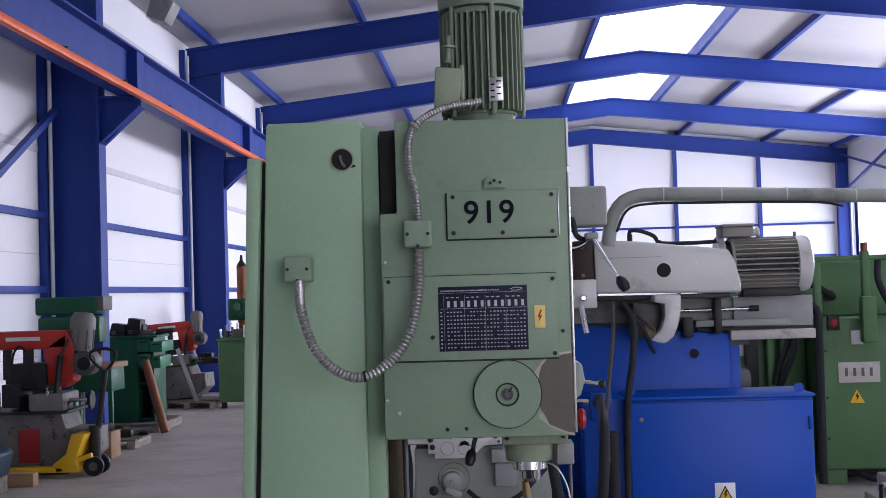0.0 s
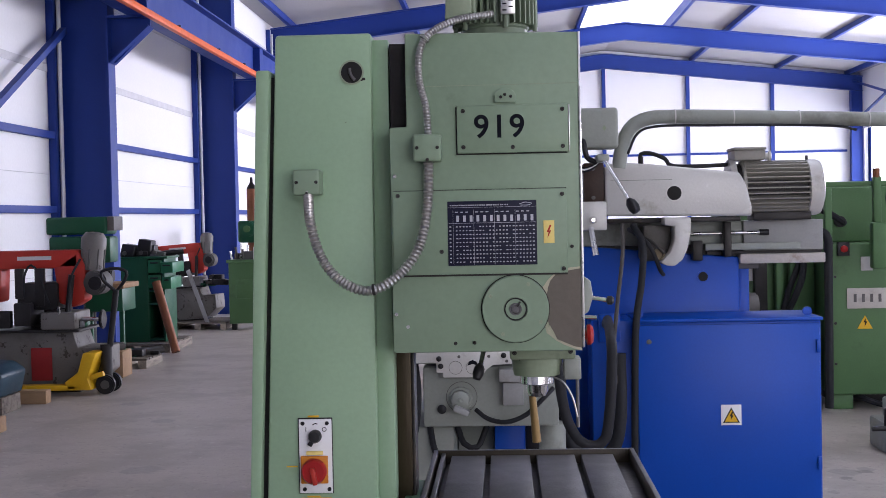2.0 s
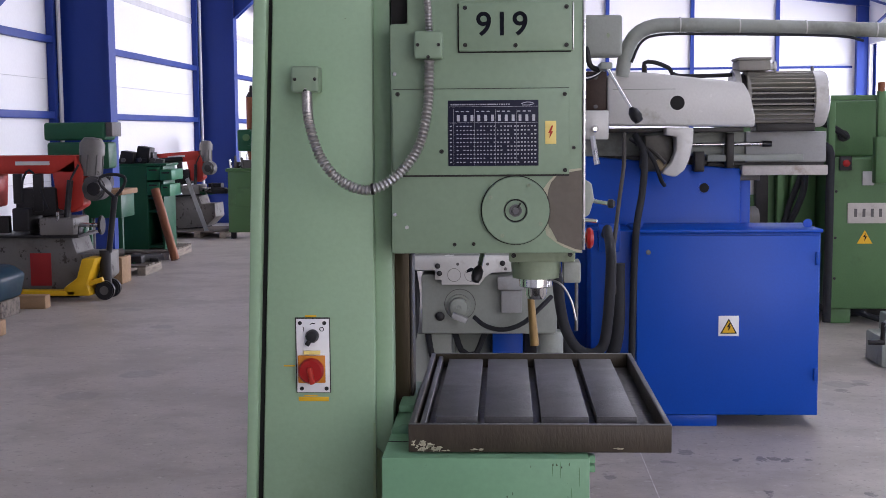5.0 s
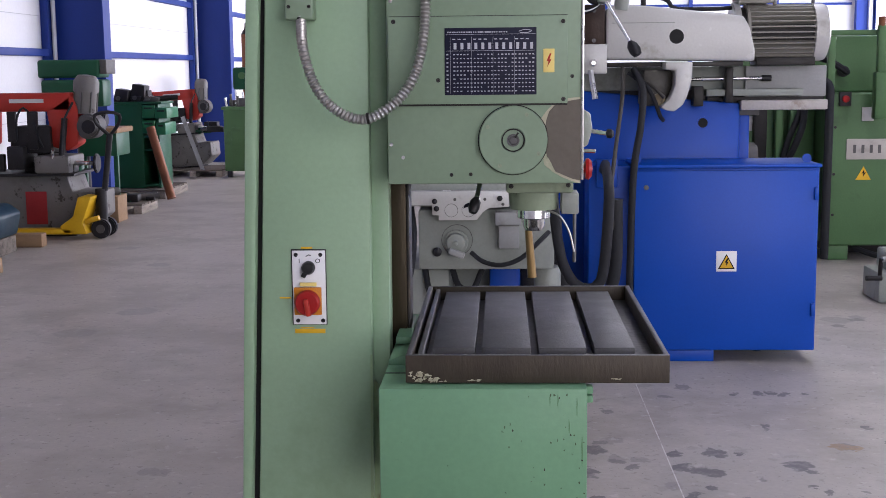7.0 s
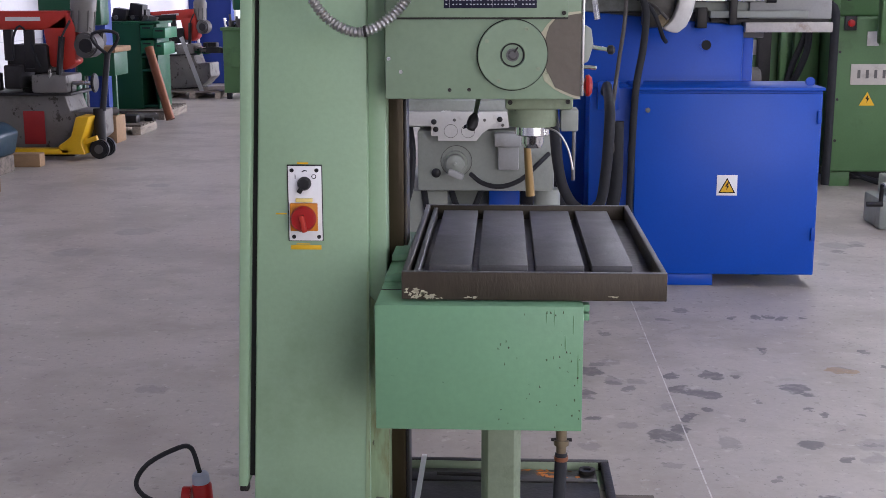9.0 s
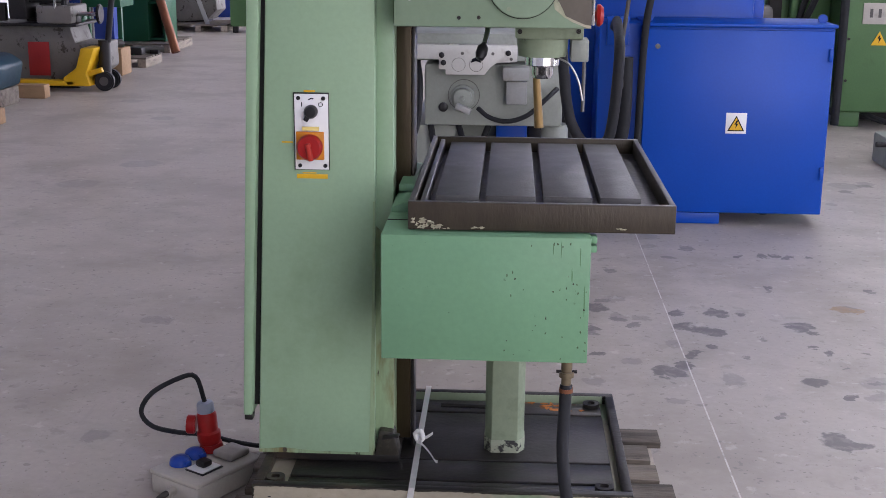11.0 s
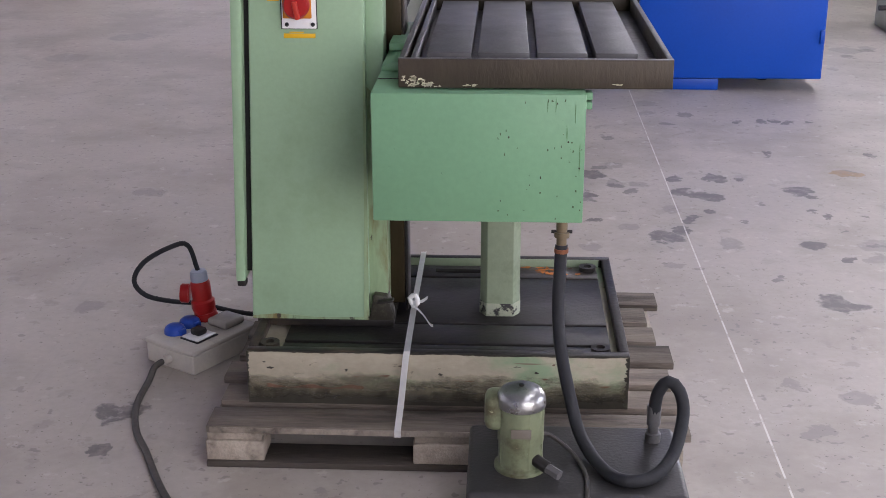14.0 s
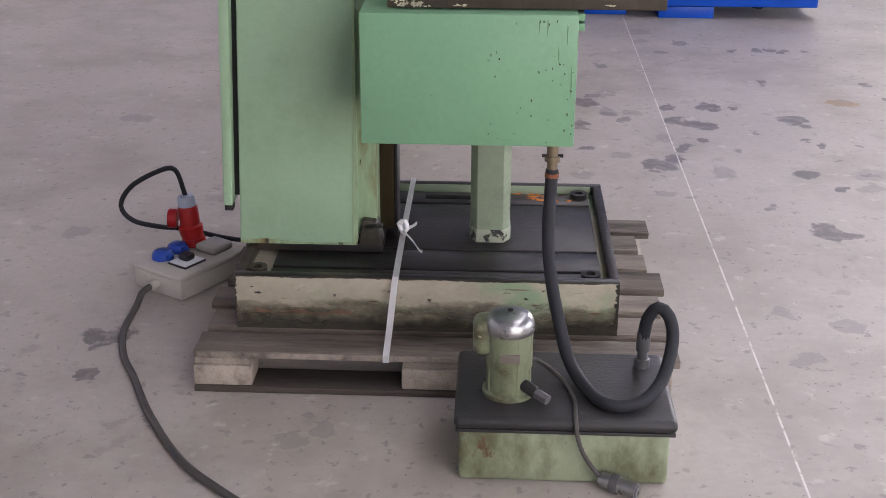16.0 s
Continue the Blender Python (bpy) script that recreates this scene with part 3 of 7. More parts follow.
CI, CO = -4.93, -5.58
for k, y in enumerate(FRAMES):
    fr = thing("portal_frame", "blue painted steel portal frame of the hall", "steel frame", (0, y, 0), "portal frames")
    fr["kind"] = "structure"
    bm = B()
    isection(bm, [(CO, 0), (CO, top_z(CO) - 0.535)], [(CI, 0), (CI, top_z(CI) - 0.535)], y, 0.28, 0.03, 0.02)
    part("column", bm, STEELBLUE, fr)
    bm = B()
    xr = 2 * RIDGE - CI
    isection(bm, [(xr, 0), (xr, top_z(xr) - 0.535)], [(2 * RIDGE - CO, 0), (2 * RIDGE - CO, top_z(CO) - 0.535)], y, 0.28, 0.03, 0.02)
    part("column", bm, STEELBLUE, fr)
    for s in (-1, 1):
        xe = RIDGE + s * (RIDGE - CO)
        bm = B()
        isection(bm, [(xe, top_z(xe)), (RIDGE, top_z(RIDGE))], [(xe, top_z(xe) - 0.52), (RIDGE, top_z(RIDGE) - 0.50)], y, 0.24, 0.025, 0.02)
        part("rafter", bm, STEELBLUE, fr)
    if k < 6:
        bm = B()
        prism(bm, [(CI, 3.80), (CI, 4.355), (-4.40, 4.355), (-4.40, 4.25), (-4.85, 3.80)], y - 0.012, y + 0.012)
        beam(bm, (CI + 0.02, y, 3.79), (-4.40, y, 4.25), 0.26, 0.025)
        beam(bm, (CI, y, 4.368), (-4.38, y, 4.368), 0.26, 0.03)
        beam(bm, (-4.53, y - 0.16, 4.68), (-4.53, y + 0.16, 4.68), 0.27, 0.52)
        part("bracket", bm, STEELBLUE, fr, "blue bracket carrying the crane girder")
for x in (-5.1, -2.25, 0.71, 6.95, 10.0, 12.5):
    bm = B()
    box(bm, x - 0.05, x + 0.05, Y0, Y1, top_z(x) + 0.015, top_z(x) + 0.165, 0)
    structure("purlin", bm, STEELBLUE, "blue steel roof purlin", "purlin")
for x in (SKY0, SKY1):
    structure("skylight_curb", box(B(), x - 0.05, x + 0.05, Y0, 41, top_z(x) + 0.02, top_z(x) + 0.30, 0), STEELBLUE, "blue steel edge beam of the skylight", "beam")
bm = B()
prism(bm, [(SKY0, top_z(SKY0) + 0.31), (RIDGE, top_z(RIDGE) + 0.42), (SKY1, top_z(SKY1) + 0.31), (SKY1, top_z(SKY1) + 0.33), (RIDGE, top_z(RIDGE) + 0.44), (SKY0, top_z(SKY0) + 0.33)], Y0, 41.0)
glass = bpy.data.materials.new("translucent skylight sheet")
glass.use_nodes = True
glass.node_tree.nodes["Principled BSDF"].inputs["Transmission Weight"].default_value = 1.0
glass.node_tree.nodes["Principled BSDF"].inputs["Roughness"].default_value = 0.0
glass.node_tree.nodes["Principled BSDF"].inputs["IOR"].default_value = 1.03
sl = structure("skylight", bm, glass, "bright translucent ridge skylight", "skylight")
sl.visible_shadow = False
SKYWHITE = bpy.data.materials.new("bright overcast sky")
SKYWHITE.use_nodes = True
SKYWHITE.node_tree.nodes["Principled BSDF"].inputs["Emission Color"].default_value = (0.95, 0.97, 1, 1)
SKYWHITE.node_tree.nodes["Principled BSDF"].inputs["Emission Strength"].default_value = 2.4
structure("backdrop", box(B(), RIDGE - 9, RIDGE + 9, Y0, 90, 9.6, 9.62, 0), SKYWHITE, "bright white overcast sky above the skylight", "sky")
structure("backdrop", box(B(), 17.0, 17.02, 36, 66, -1, 9, 0), SKYWHITE, "bright white overcast sky beyond the gateway", "sky")
for z, y_from in ((1.93, Y0), (2.87, Y0), (5.75, Y0)):
    structure("wall_rail", box(B(), XL + 0.005, XL + 0.09, Y0, Y1, z - 0.045, z + 0.045, 0.005), STEELBLUE, "blue steel wall rail", "rail")
for y in FRAMES[:6]:
    for dy in (-0.25,):
        structure("wall_post", box(B(), XL + 0.004, XL + 0.10, y + dy - 0.05, y + dy + 0.05, 0, 6.4, 0.005), STEELBLUE, "blue steel wall post beside a column", "post")
    structure("white_downpipe", rod(B(), (XL + 0.13, y - 0.185, 0), (XL + 0.13, y - 0.185, 6.3), 0.028, n=10), WHITEP, "white pipe beside the blue column", "pipe")
bm = B()
beam(bm, (XL + 0.2, 15.9, 4.2), (XL + 0.2, 9.2, 0.75), 0.08, 0.08)
structure("wall_brace", bm, STEELBLUE, "blue diagonal steel wall brace", "brace")
# crane girder and its conductor rail
bm = B()
gx = -4.53
box(bm, gx - 0.01, gx + 0.01, Y0, Y1 - 0.4, 4.40, 4.95, 0)
box(bm, gx - 0.14, gx + 0.14, Y0, Y1 - 0.4, 4.95, 4.975, 0)
box(bm, gx - 0.14, gx + 0.14, Y0, Y1 - 0.4, 4.385, 4.41, 0)
structure("crane_girder", bm, STEELBLUE, "blue overhead crane girder along the wall", "girder")
structure("conductor_rail", box(B(), gx + 0.15, gx + 0.23, Y0, Y1 - 2, 4.325, 4.41, 0.01), ORANGE, "orange crane conductor rail under the girder", "rail")
for y in (9.5, 11.2, 13, 15.1, 17.2, 19.6, 21.5, 23.9):
    structure("rail_holder", box(B(), gx + 0.02, gx + 0.24, y, y + 0.03, 4.412, 4.432, 0.003), JUNK, "small dark clamp holding the conductor rail", "clamp")
# gable posts and rails
for i in range(5):
    x = -2.28 + 3.03 * i
    structure("gable_post", box(B(), x - 0.065, x + 0.065, Y1 - 0.16, Y1 - 0.004, 0, top_z(x) - 0.4, 0), STEELBLUE, "blue steel post on the gable wall", "post")
for z in (2.66, 3.83):
    structure("gable_rail", box(B(), -4.9, 12.5, Y1 - 0.10, Y1 - 0.006, z - 0.04, z + 0.04, 0), STEELBLUE, "thin blue rail on the gable wall", "rail")
for y0, z0, y1, z1 in ((38.7, 4.9, 46, 6.3), (38.7, 6.2, 46, 4.8)):
    structure("wall_brace", beam(B(), (12.7, y0, z0), (12.7, y1, z1), 0.07, 0.07), STEELBLUE, "thin blue cross brace on the wall", "brace")
lamp = thing("floodlight", "grey hall floodlight hung under the roof", "lamp", (-4.4, 17.4, 5.8))
bm = B()
prism(bm, [(-4.62, 5.68), (-4.36, 5.60), (-4.22, 5.86), (-4.36, 6.04), (-4.52, 6.00)], 17.2, 17.6, 0.02)
part("housing", bm, GREYOLD, lamp)
part("bracket", rod(B(), (-4.4, 17.4, 5.9), (-4.4, 17.4, top_z(-4.4) + 0.18), 0.02), JUNK, lamp)
part("front_glass", beam(B(), (-4.60, 17.2, 5.675), (-4.60, 17.6, 5.675), 0.03, 0.02), WHITEP, lamp)


# ---------------------------------------------------------------- the column drilling machine on its pallet
def pallet_thing(x0, x1, y0, y1, boards, label, worn=True):
    p = thing("pallet", label, "pallet", ((x0 + x1) / 2, (y0 + y1) / 2, 0), "pallets")
    rng = random.Random(5)
    step = (y1 - y0) / boards
    for k in range(boards):
        a = y0 + k * step
        e0, e1 = rng.uniform(-0.012, 0.012), rng.uniform(-0.02, 0.03)
        bm = box(B(), x0 + e0, x1 + e1, a + 0.008, a + step - rng.uniform(0.012, 0.03), 0.091, 0.112, 0.003)
        part("deck_board", bm, WOOD, p)
    part("worn_edge", box(B(), x0 + 0.012, x1 - 0.012, y0 + 0.0045, y0 + 0.0078, 0.094, 0.109, 0.001), WOODY, p, "pale worn front edge of the deck")
    for x in (x0, (x0 + x1) / 2 - 0.072, x1 - 0.145):
        part("stringer", box(B(), x + 0.004, x + 0.141, y0 + 0.01, y1 - 0.01, 0.073, 0.0905, 0.003), WOODY, p)
        for y in (y0 + 0.004, (y0 + y1) / 2 - 0.05, y1 - 0.104):
            part("block", box(B(), x, x + 0.145, y, y + 0.10, 0.018, 0.0725, 0.004), WOODY, p)
    for y in (y0, (y0 + y1) / 2 - 0.05, y1 - 0.1):
        part("bottom_board", box(B(), x0, x1, y, y + 0.1, 0, 0.0175, 0.003), WOODSHADED, p)
    return p


pallet_thing(-0.648, 0.525, 3.03, 3.99, 7, "weathered grey wooden pallet under the drilling machine")

dm = thing("drilling_machine", "mint green column drilling machine standing on a wooden pallet", "drilling machine", (-0.05, 3.33, 0.144))
# base: a tray with a raised rim, T-slots and paint-flaked sides
BX0, BX1, BY0, BY1, BZ = -0.548, 0.392, 3.105, 3.80, 0.289
bm = B()
box(bm, BX0 + 0.004, BX1 - 0.004, BY0 + 0.004, BY1 - 0.004, 0.1445, 0.262, 0.004)
base = part("base", bm, BASEGREEN, dm, "cast base with flaking cream and green paint")
bm = B()
r = 0.024
for a in ((BX0, BX1, BY0, BY0 + r), (BX0, BX1, BY1 - r, BY1), (BX0, BX0 + r, BY0 + r, BY1 - r), (BX1 - r, BX1, BY0 + r, BY1 - r)):
    box(bm, *a, 0.2625, BZ, 0.003)
part("rim", bm, OILIRON, base, "dark oily rim round the base")
bm = B()
box(bm, BX0, BX1, BY0 - 0.001, BY0 + 0.003, 0.152, 0.285, 0.001)
part("front_skin", bm, BASEGREEN, base)
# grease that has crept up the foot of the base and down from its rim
rng = random.Random(21)


def ragged(lo, hi, x0, x1, n, seed):
    g = random.Random(seed)
    h = 0.5
    top = []
    for k in range(n + 1):
        h = min(1, max(0.0, 0.5 + 0.9 * (h - 0.5) + g.uniform(-0.28, 0.28)))
        top.append((x0 + (x1 - x0) * k / n, lo + (hi - lo) * h))
    return top


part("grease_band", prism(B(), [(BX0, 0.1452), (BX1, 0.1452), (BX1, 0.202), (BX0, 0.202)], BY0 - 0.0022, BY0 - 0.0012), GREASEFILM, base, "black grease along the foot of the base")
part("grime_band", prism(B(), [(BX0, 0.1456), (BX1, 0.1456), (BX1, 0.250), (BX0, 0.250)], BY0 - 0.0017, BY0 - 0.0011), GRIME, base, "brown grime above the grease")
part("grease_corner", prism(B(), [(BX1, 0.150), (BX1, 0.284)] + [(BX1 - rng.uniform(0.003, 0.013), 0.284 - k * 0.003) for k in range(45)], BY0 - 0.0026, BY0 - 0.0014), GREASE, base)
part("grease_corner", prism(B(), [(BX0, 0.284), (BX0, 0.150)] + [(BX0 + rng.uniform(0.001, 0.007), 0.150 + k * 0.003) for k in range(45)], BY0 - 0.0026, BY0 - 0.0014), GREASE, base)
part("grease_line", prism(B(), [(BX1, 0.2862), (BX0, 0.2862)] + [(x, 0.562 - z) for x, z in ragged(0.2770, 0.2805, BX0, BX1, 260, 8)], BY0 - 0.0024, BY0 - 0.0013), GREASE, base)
for k in range(22):
    x, z = rng.uniform(BX0 + 0.02, BX1 - 0.02), rng.choice((0.195, 0.205, 0.22, 0.25)) + rng.uniform(-0.012, 0.012)
    part("paint_chip", blob(B(), x, BY0 - 0.0018, z, rng.uniform(0.002, 0.012) * (2.2 if k % 7 == 0 else 1), rng.uniform(0.001, 0.0028), "y", 0.8, k, 0.0008, 14), GREASE if k % 3 else RUSTBROWN, base)
low = ragged(0.186, 0.190, -0.50, -0.26, 60, 12)
part("primer_line", prism(B(), low + [(x, z + 0.006 + 0.004 * math.sin(x * 60)) for x, z in low[::-1]], BY0 - 0.0019, BY0 - 0.0010), RUSTBROWN, base, "rust-brown primer showing along the base")
for y0, y1 in ((BY0 + 0.05, 3.19), (3.203, 3.320), (3.331, 3.655), (3.667, BY1 - 0.045)):
    part("bed_plate", box(B(), -0.47, 0.352, y0, y1, 0.262, 0.272, 0.003), OILIRON, base)
for x, y in ((0.325, 3.165), (-0.50, 3.165), (0.325, 3.73)):
    bm = lathe(B(), (x, y, 0.2725), (0, 0, 1), [(0.024, 0), (0.024, 0.012), (0.012, 0.012), (0.012, 0.004)], 20)
    part("bolt_boss", bm, OILIRON, base)
for k in range(26):
    x, y = rng.gauss(0.225, 0.032), rng.uniform(3.682, 3.748)
    part("rust_patch", blob(B(), x, y, 0.2722, rng.uniform(0.003, 0.014), rng.uniform(0.003, 0.009), "z", 0.7, k + 5, 0.0006 + k * 0.00002, 14), RUST if k % 3 else RUSTBROWN, base)
part("rim_inner_face", box(B(), -0.21, 0.36, BY1 - 0.0262, BY1 - 0.0242, 0.2635, 0.287, 0), MINT_WORN, base, "pale worn paint inside the rim")

# column: tapered on its outer side
bm = B()
prism(bm, [(-0.567, 0.296), (-0.262, 0.296), (-0.2505, 2.192), (-0.490, 2.192)], 3.285, 3.80, 0.008)
col = part("column", bm, COLMINT, dm)
# plinth added to look like the dark base floor below the column
part("column_foot", box(B(), -0.545, -0.20, 3.295, 3.78, 0.2725, 0.2955, 0.002), OILIRON, dm, "added dark plinth passing for the base floor")
bm = prism(B(), [(-0.262, 0.296), (-0.218, 0.296), (-0.211, 2.178), (-0.2515, 2.178)], 3.315, 3.40, 0.003)
part("side_strip", bm, COLMINT, col, "recessed mint green edge strip")
bm = prism(B(), [(-0.262, 0.294), (-0.2155, 0.294), (-0.2135, 0.86), (-0.258, 0.90), (-0.2615, 0.45)], 3.311, 3.402, 0.0)
part("worn_strip", bm, WORNEDGE, col, "stained and chipped lower edge strip")
part("slideway", box(B(), -0.224, -0.178, 3.403, 3.50, 0.2965, 2.17, 0.002), OILWAY, col, "oily brown slideway")
part("slideway_edge", box(B(), -0.1775, -0.170, 3.41, 3.50, 0.273, 1.5, 0.002), OILIRON, col, "worn bright slideway edge")
# dark plate that stands for the shade in the slot beside the head
part("slideway_shadow_plate", box(B(), -0.207, -0.165, 3.30, 3.402, 1.952, 2.165, 0.002), OILIRON, col, "dark plate painted as the shaded slot above the slideway")
# the round hole in the column: a rim, a black disc painted as its dark inside, and a hook of wire
bm = lathe(B(), (-0.3, 3.2835, 2.095), (0, -1, 0), [(0.0305, 0), (0.0305, 0.002), (0.0265, 0.002), (0.0265, 0.0005)], 28)
part("hole_rim", bm, MINT_WORN, col)
part("round_hole", lathe(B(), (-0.3, 3.2835, 2.095), (0, -1, 0), [(0.0275, -0.001), (0.0275, 0.0012)], 28), DARK, col, "black disc painted as the column's round hole")
part("hook", tube(B(), [(-0.305, 3.281, 2.105), (-0.303, 3.279, 2.092), (-0.298, 3.278, 2.082), (-0.292, 3.279, 2.076)], 0.004, 8, 0.004), IRON, col)
part("grease_spot", blob(B(), -0.274, 3.2845, 2.078, 0.008, 0.004, "y", 0.3, 3, 0.001), OILIRON, col)
# side cabinet door, standing off the column by a gap whose shade is a black filler
bm = prism(B(), [(-0.602, 0.40), (-0.578, 0.40), (-0.504, 2.105), (-0.538, 2.105)], 3.275, 3.72, 0.005)
door = part("side_door", bm, COLMINT, dm, "narrow mint green side door")
part("door_gap", prism(B(), [(-0.580, 0.42), (-0.556, 0.42), (-0.484, 2.09), (-0.506, 2.09)], 3.305, 3.70), DARK, dm, "black filler painted as the shaded gap beside the door")
part("door_foot", box(B(), -0.600, -0.578, 3.28, 3.31, 0.385, 0.4, 0.003), OILIRON, door)
for z in (1.05, 1.5, 1.95, 0.7):
    part("hinge", rod(B(), (-0.5985 + (z - 0.4) * 0.037, 3.30, z - 0.02), (-0.5985 + (z - 0.4) * 0.037, 3.30, z + 0.02), 0.006), MINT, door)
# cast foot flange at the column's base corner
bm = B()
prism(bm, [(-0.262, 0.294), (-0.200, 0.294), (-0.200, 0.312), (-0.214, 0.36), (-0.25, 0.365)], 3.287, 3.34, 0.004)
part("foot_flange", bm, GREASE, dm, "rusty chipped foot flange")
part("bracket_plate", beam(B(), (-0.240, 3.280, 0.348), (-0.198, 3.276, 0.356), 0.022, 0.006, 0.001), OILIRON, dm)

part("stained_edge", prism(B(), [(-0.2765, 0.2965), (-0.2625, 0.2965), (-0.2575, 0.97), (-0.2625, 0.97), (-0.268, 0.62)], 3.2835, 3.2848), WORNEDGE, col, "rust-stained front edge")
part("stained_foot", prism(B(), [(-0.565, 0.2965), (-0.2765, 0.2965), (-0.277, 0.303), (-0.40, 0.302), (-0.50, 0.310), (-0.5645, 0.304)], 3.2835, 3.2848), WORNEDGE, col)


def screw(parent, x, y, z, r=0.005, mt=None):
    part("screw", lathe(B(), (x, y, z), (0, -1, 0), [(r, 0), (r, 0.003), (r * 0.55, 0.003), (r * 0.5, 0.0012)], 12), mt or IRON, parent)


# head
HY = 3.22
bm = B()
prism(bm, [(-0.205, 1.402), (0.2535, 1.402), (0.2575, 2.172), (-0.162, 2.178), (-0.162, 1.952), (-0.204, 1.952)], HY, 3.80, 0.005)
head = part("head", bm, MINT, dm, "mint green spindle head with an unpainted patch")
part("head_seam", box(B(), -0.16, 0.254, HY - 0.0008, HY + 0.002, 2.048, 2.0495, 0), MINT_WORN, head)
# bright edge strip; its white upper piece paints the highlight
part("edge_trim", box(B(), 0.2545, 0.2605, HY - 0.003, HY + 0.012, 1.41, 2.04, 0.001), STEEL, head, "bright steel trim carrying the edge's highlight")
part("edge_trim", box(B(), 0.2555, 0.2605, HY - 0.003, HY + 0.012, 2.055, 2.172, 0.001), WHITEP, head)
EDGE = [(0.2535, 1.603), (0.232, 1.601), (0.213, 1.597), (0.196, 1.586), (0.182, 1.572), (0.174, 1.556), (0.170, 1.535), (0.171, 1.512), (0.170, 1.492), (0.176, 1.470), (0.183, 1.449), (0.197, 1.432), (0.216, 1.422), (0.236, 1.413), (0.2535, 1.408)]
rng = random.Random(8)
ragged = [(x + (rng.uniform(-0.004, 0.003) if x < 0.25 else 0), z + rng.uniform(-0.003, 0.003)) for x, z in EDGE]
outer = [(min(0.2535, x - (0.2535 - x) * 0.16 + rng.uniform(-0.005, 0.003)), 1.505 + (z - 1.505) * (1.03 if z > 1.505 else 1.06)) for x, z in EDGE]
part("cream_edge", prism(B(), outer, HY - 0.001, HY), CREAM, head, "cream primer edge of the bare patch")
part("bare_patch", prism(B(), ragged, HY - 0.002, HY - 0.001), FILLER, head, "bare grey-brown patch without paint")
pl = part("number_plate", box(B(), -0.039, 0.229, HY - 0.011, HY - 0.001, 1.884, 1.999, 0.003), MINT, head, "mint green plate lettered 919")
# black slip peeking out left and below, the plate's shadow painted on
part("plate_shadow_gap", box(B(), -0.042, 0.226, HY - 0.0035, HY - 0.0005, 1.881, 1.997, 0), DARK, head)
words("919", 0.078, (0.063, HY - 0.0118, 1.945), BLACKINK, pl, bold=0.0010, spread=1.10)
for x, z in ((-0.024, 1.986), (0.215, 1.986), (-0.024, 1.899), (0.095, 1.897), (0.215, 1.897)):
    screw(pl, x, HY - 0.011, z, 0.0052, OILIRON)
part("plate_edge", box(B(), 0.2295, 0.2325, HY - 0.011, HY - 0.001, 1.886, 1.997, 0.0008), STEEL, pl)
bm = prism(B(), [(0.053, 2.006)] + [(0.079 - 0.026 * math.cos(a), 2.018 + 0.022 * math.sin(a)) for a in [math.pi * k / 12 for k in range(13)]] + [(0.105, 2.006)], HY - 0.010, HY - 0.0005, 0.001)
cov = part("half_round_cover", bm, MINT, head)
for x, z in ((0.068, 2.018), (0.078, 2.024), (0.092, 2.019)):
    screw(cov, x, HY - 0.010, z, 0.0038, OILIRON)
pn = part("speed_panel", box(B(), -0.199, 0.222, HY - 0.009, HY - 0.001, 1.592, 1.796, 0.002), MINT, head, "bolted cover panel with a speed table")
# dark sheet reaching below the panel draws its shadow
part("panel_shadow_gap", box(B(), -0.1975, 0.2215, HY - 0.004, HY - 0.0005, 1.5875, 1.7975, 0), OILIRON, head)
for x, z in ((-0.186, 1.785), (0.211, 1.782), (0.212, 1.602), (-0.082, 1.648)):
    screw(pn, x, HY - 0.009, z, 0.0052, OILIRON)
lab = part("speed_table", box(B(), -0.066, 0.149, HY - 0.0115, HY - 0.0093, 1.613, 1.769, 0.0006), NAVY, pn, "navy plate printed with a table of pale figures")
bm = B()
rng = random.Random(11)
for k in range(26):
    x = -0.060 + k * 0.0055
    box(bm, x, x + rng.uniform(0.0025, 0.0050), HY - 0.0122, HY - 0.0114, 1.7575, 1.7605, 0)
for k in range(4):
    for j in range(3):
        box(bm, -0.048 + k * 0.049 + j * 0.0125, -0.041 + k * 0.049 + j * 0.0125, HY - 0.0122, HY - 0.0114, 1.7415, 1.7438, 0)
    box(bm, -0.053 + k * 0.05, -0.0525 + k * 0.05, HY - 0.0122, HY - 0.0114, 1.615, 1.748, 0)
for k in range(12):
    x = -0.045 + k * 0.0163
    box(bm, x, x + 0.0068, HY - 0.0122, HY - 0.0114, 1.7195, 1.7345, 0)
for j in range(10):
    z = 1.7075 - j * 0.0095
    for k in range(24):
        x = -0.046 + k * 0.00805
        if rng.random() < 0.93:
            box(bm, x, x + rng.uniform(0.0030, 0.0052), HY - 0.0122, HY - 0.0114, z - 0.0014, z + 0.0012, 0)
    box(bm, -0.062, -0.0575, HY - 0.0122, HY - 0.0114, z - 0.0015, z + 0.0015, 0)
box(bm, -0.064, 0.147, HY - 0.0122, HY - 0.0114, 1.7535, 1.7541, 0)
box(bm, -0.064, 0.147, HY - 0.0122, HY - 0.0114, 1.7155, 1.7162, 0)
part("print", bm, INK, lab)
part("emblem", tube(B(), [(0.108, HY - 0.012, 1.760), (0.122, HY - 0.012, 1.764), (0.138, HY - 0.012, 1.761), (0.128, HY - 0.012, 1.757), (0.110, HY - 0.012, 1.757)], 0.0009, 5, 0.004), INK, lab)
ws = part("voltage_sticker", box(B(), 0.165, 0.191, HY - 0.0105, HY - 0.0092, 1.664, 1.719, 0.0004), PALEYELLOW, pn, "yellow high-voltage sticker")
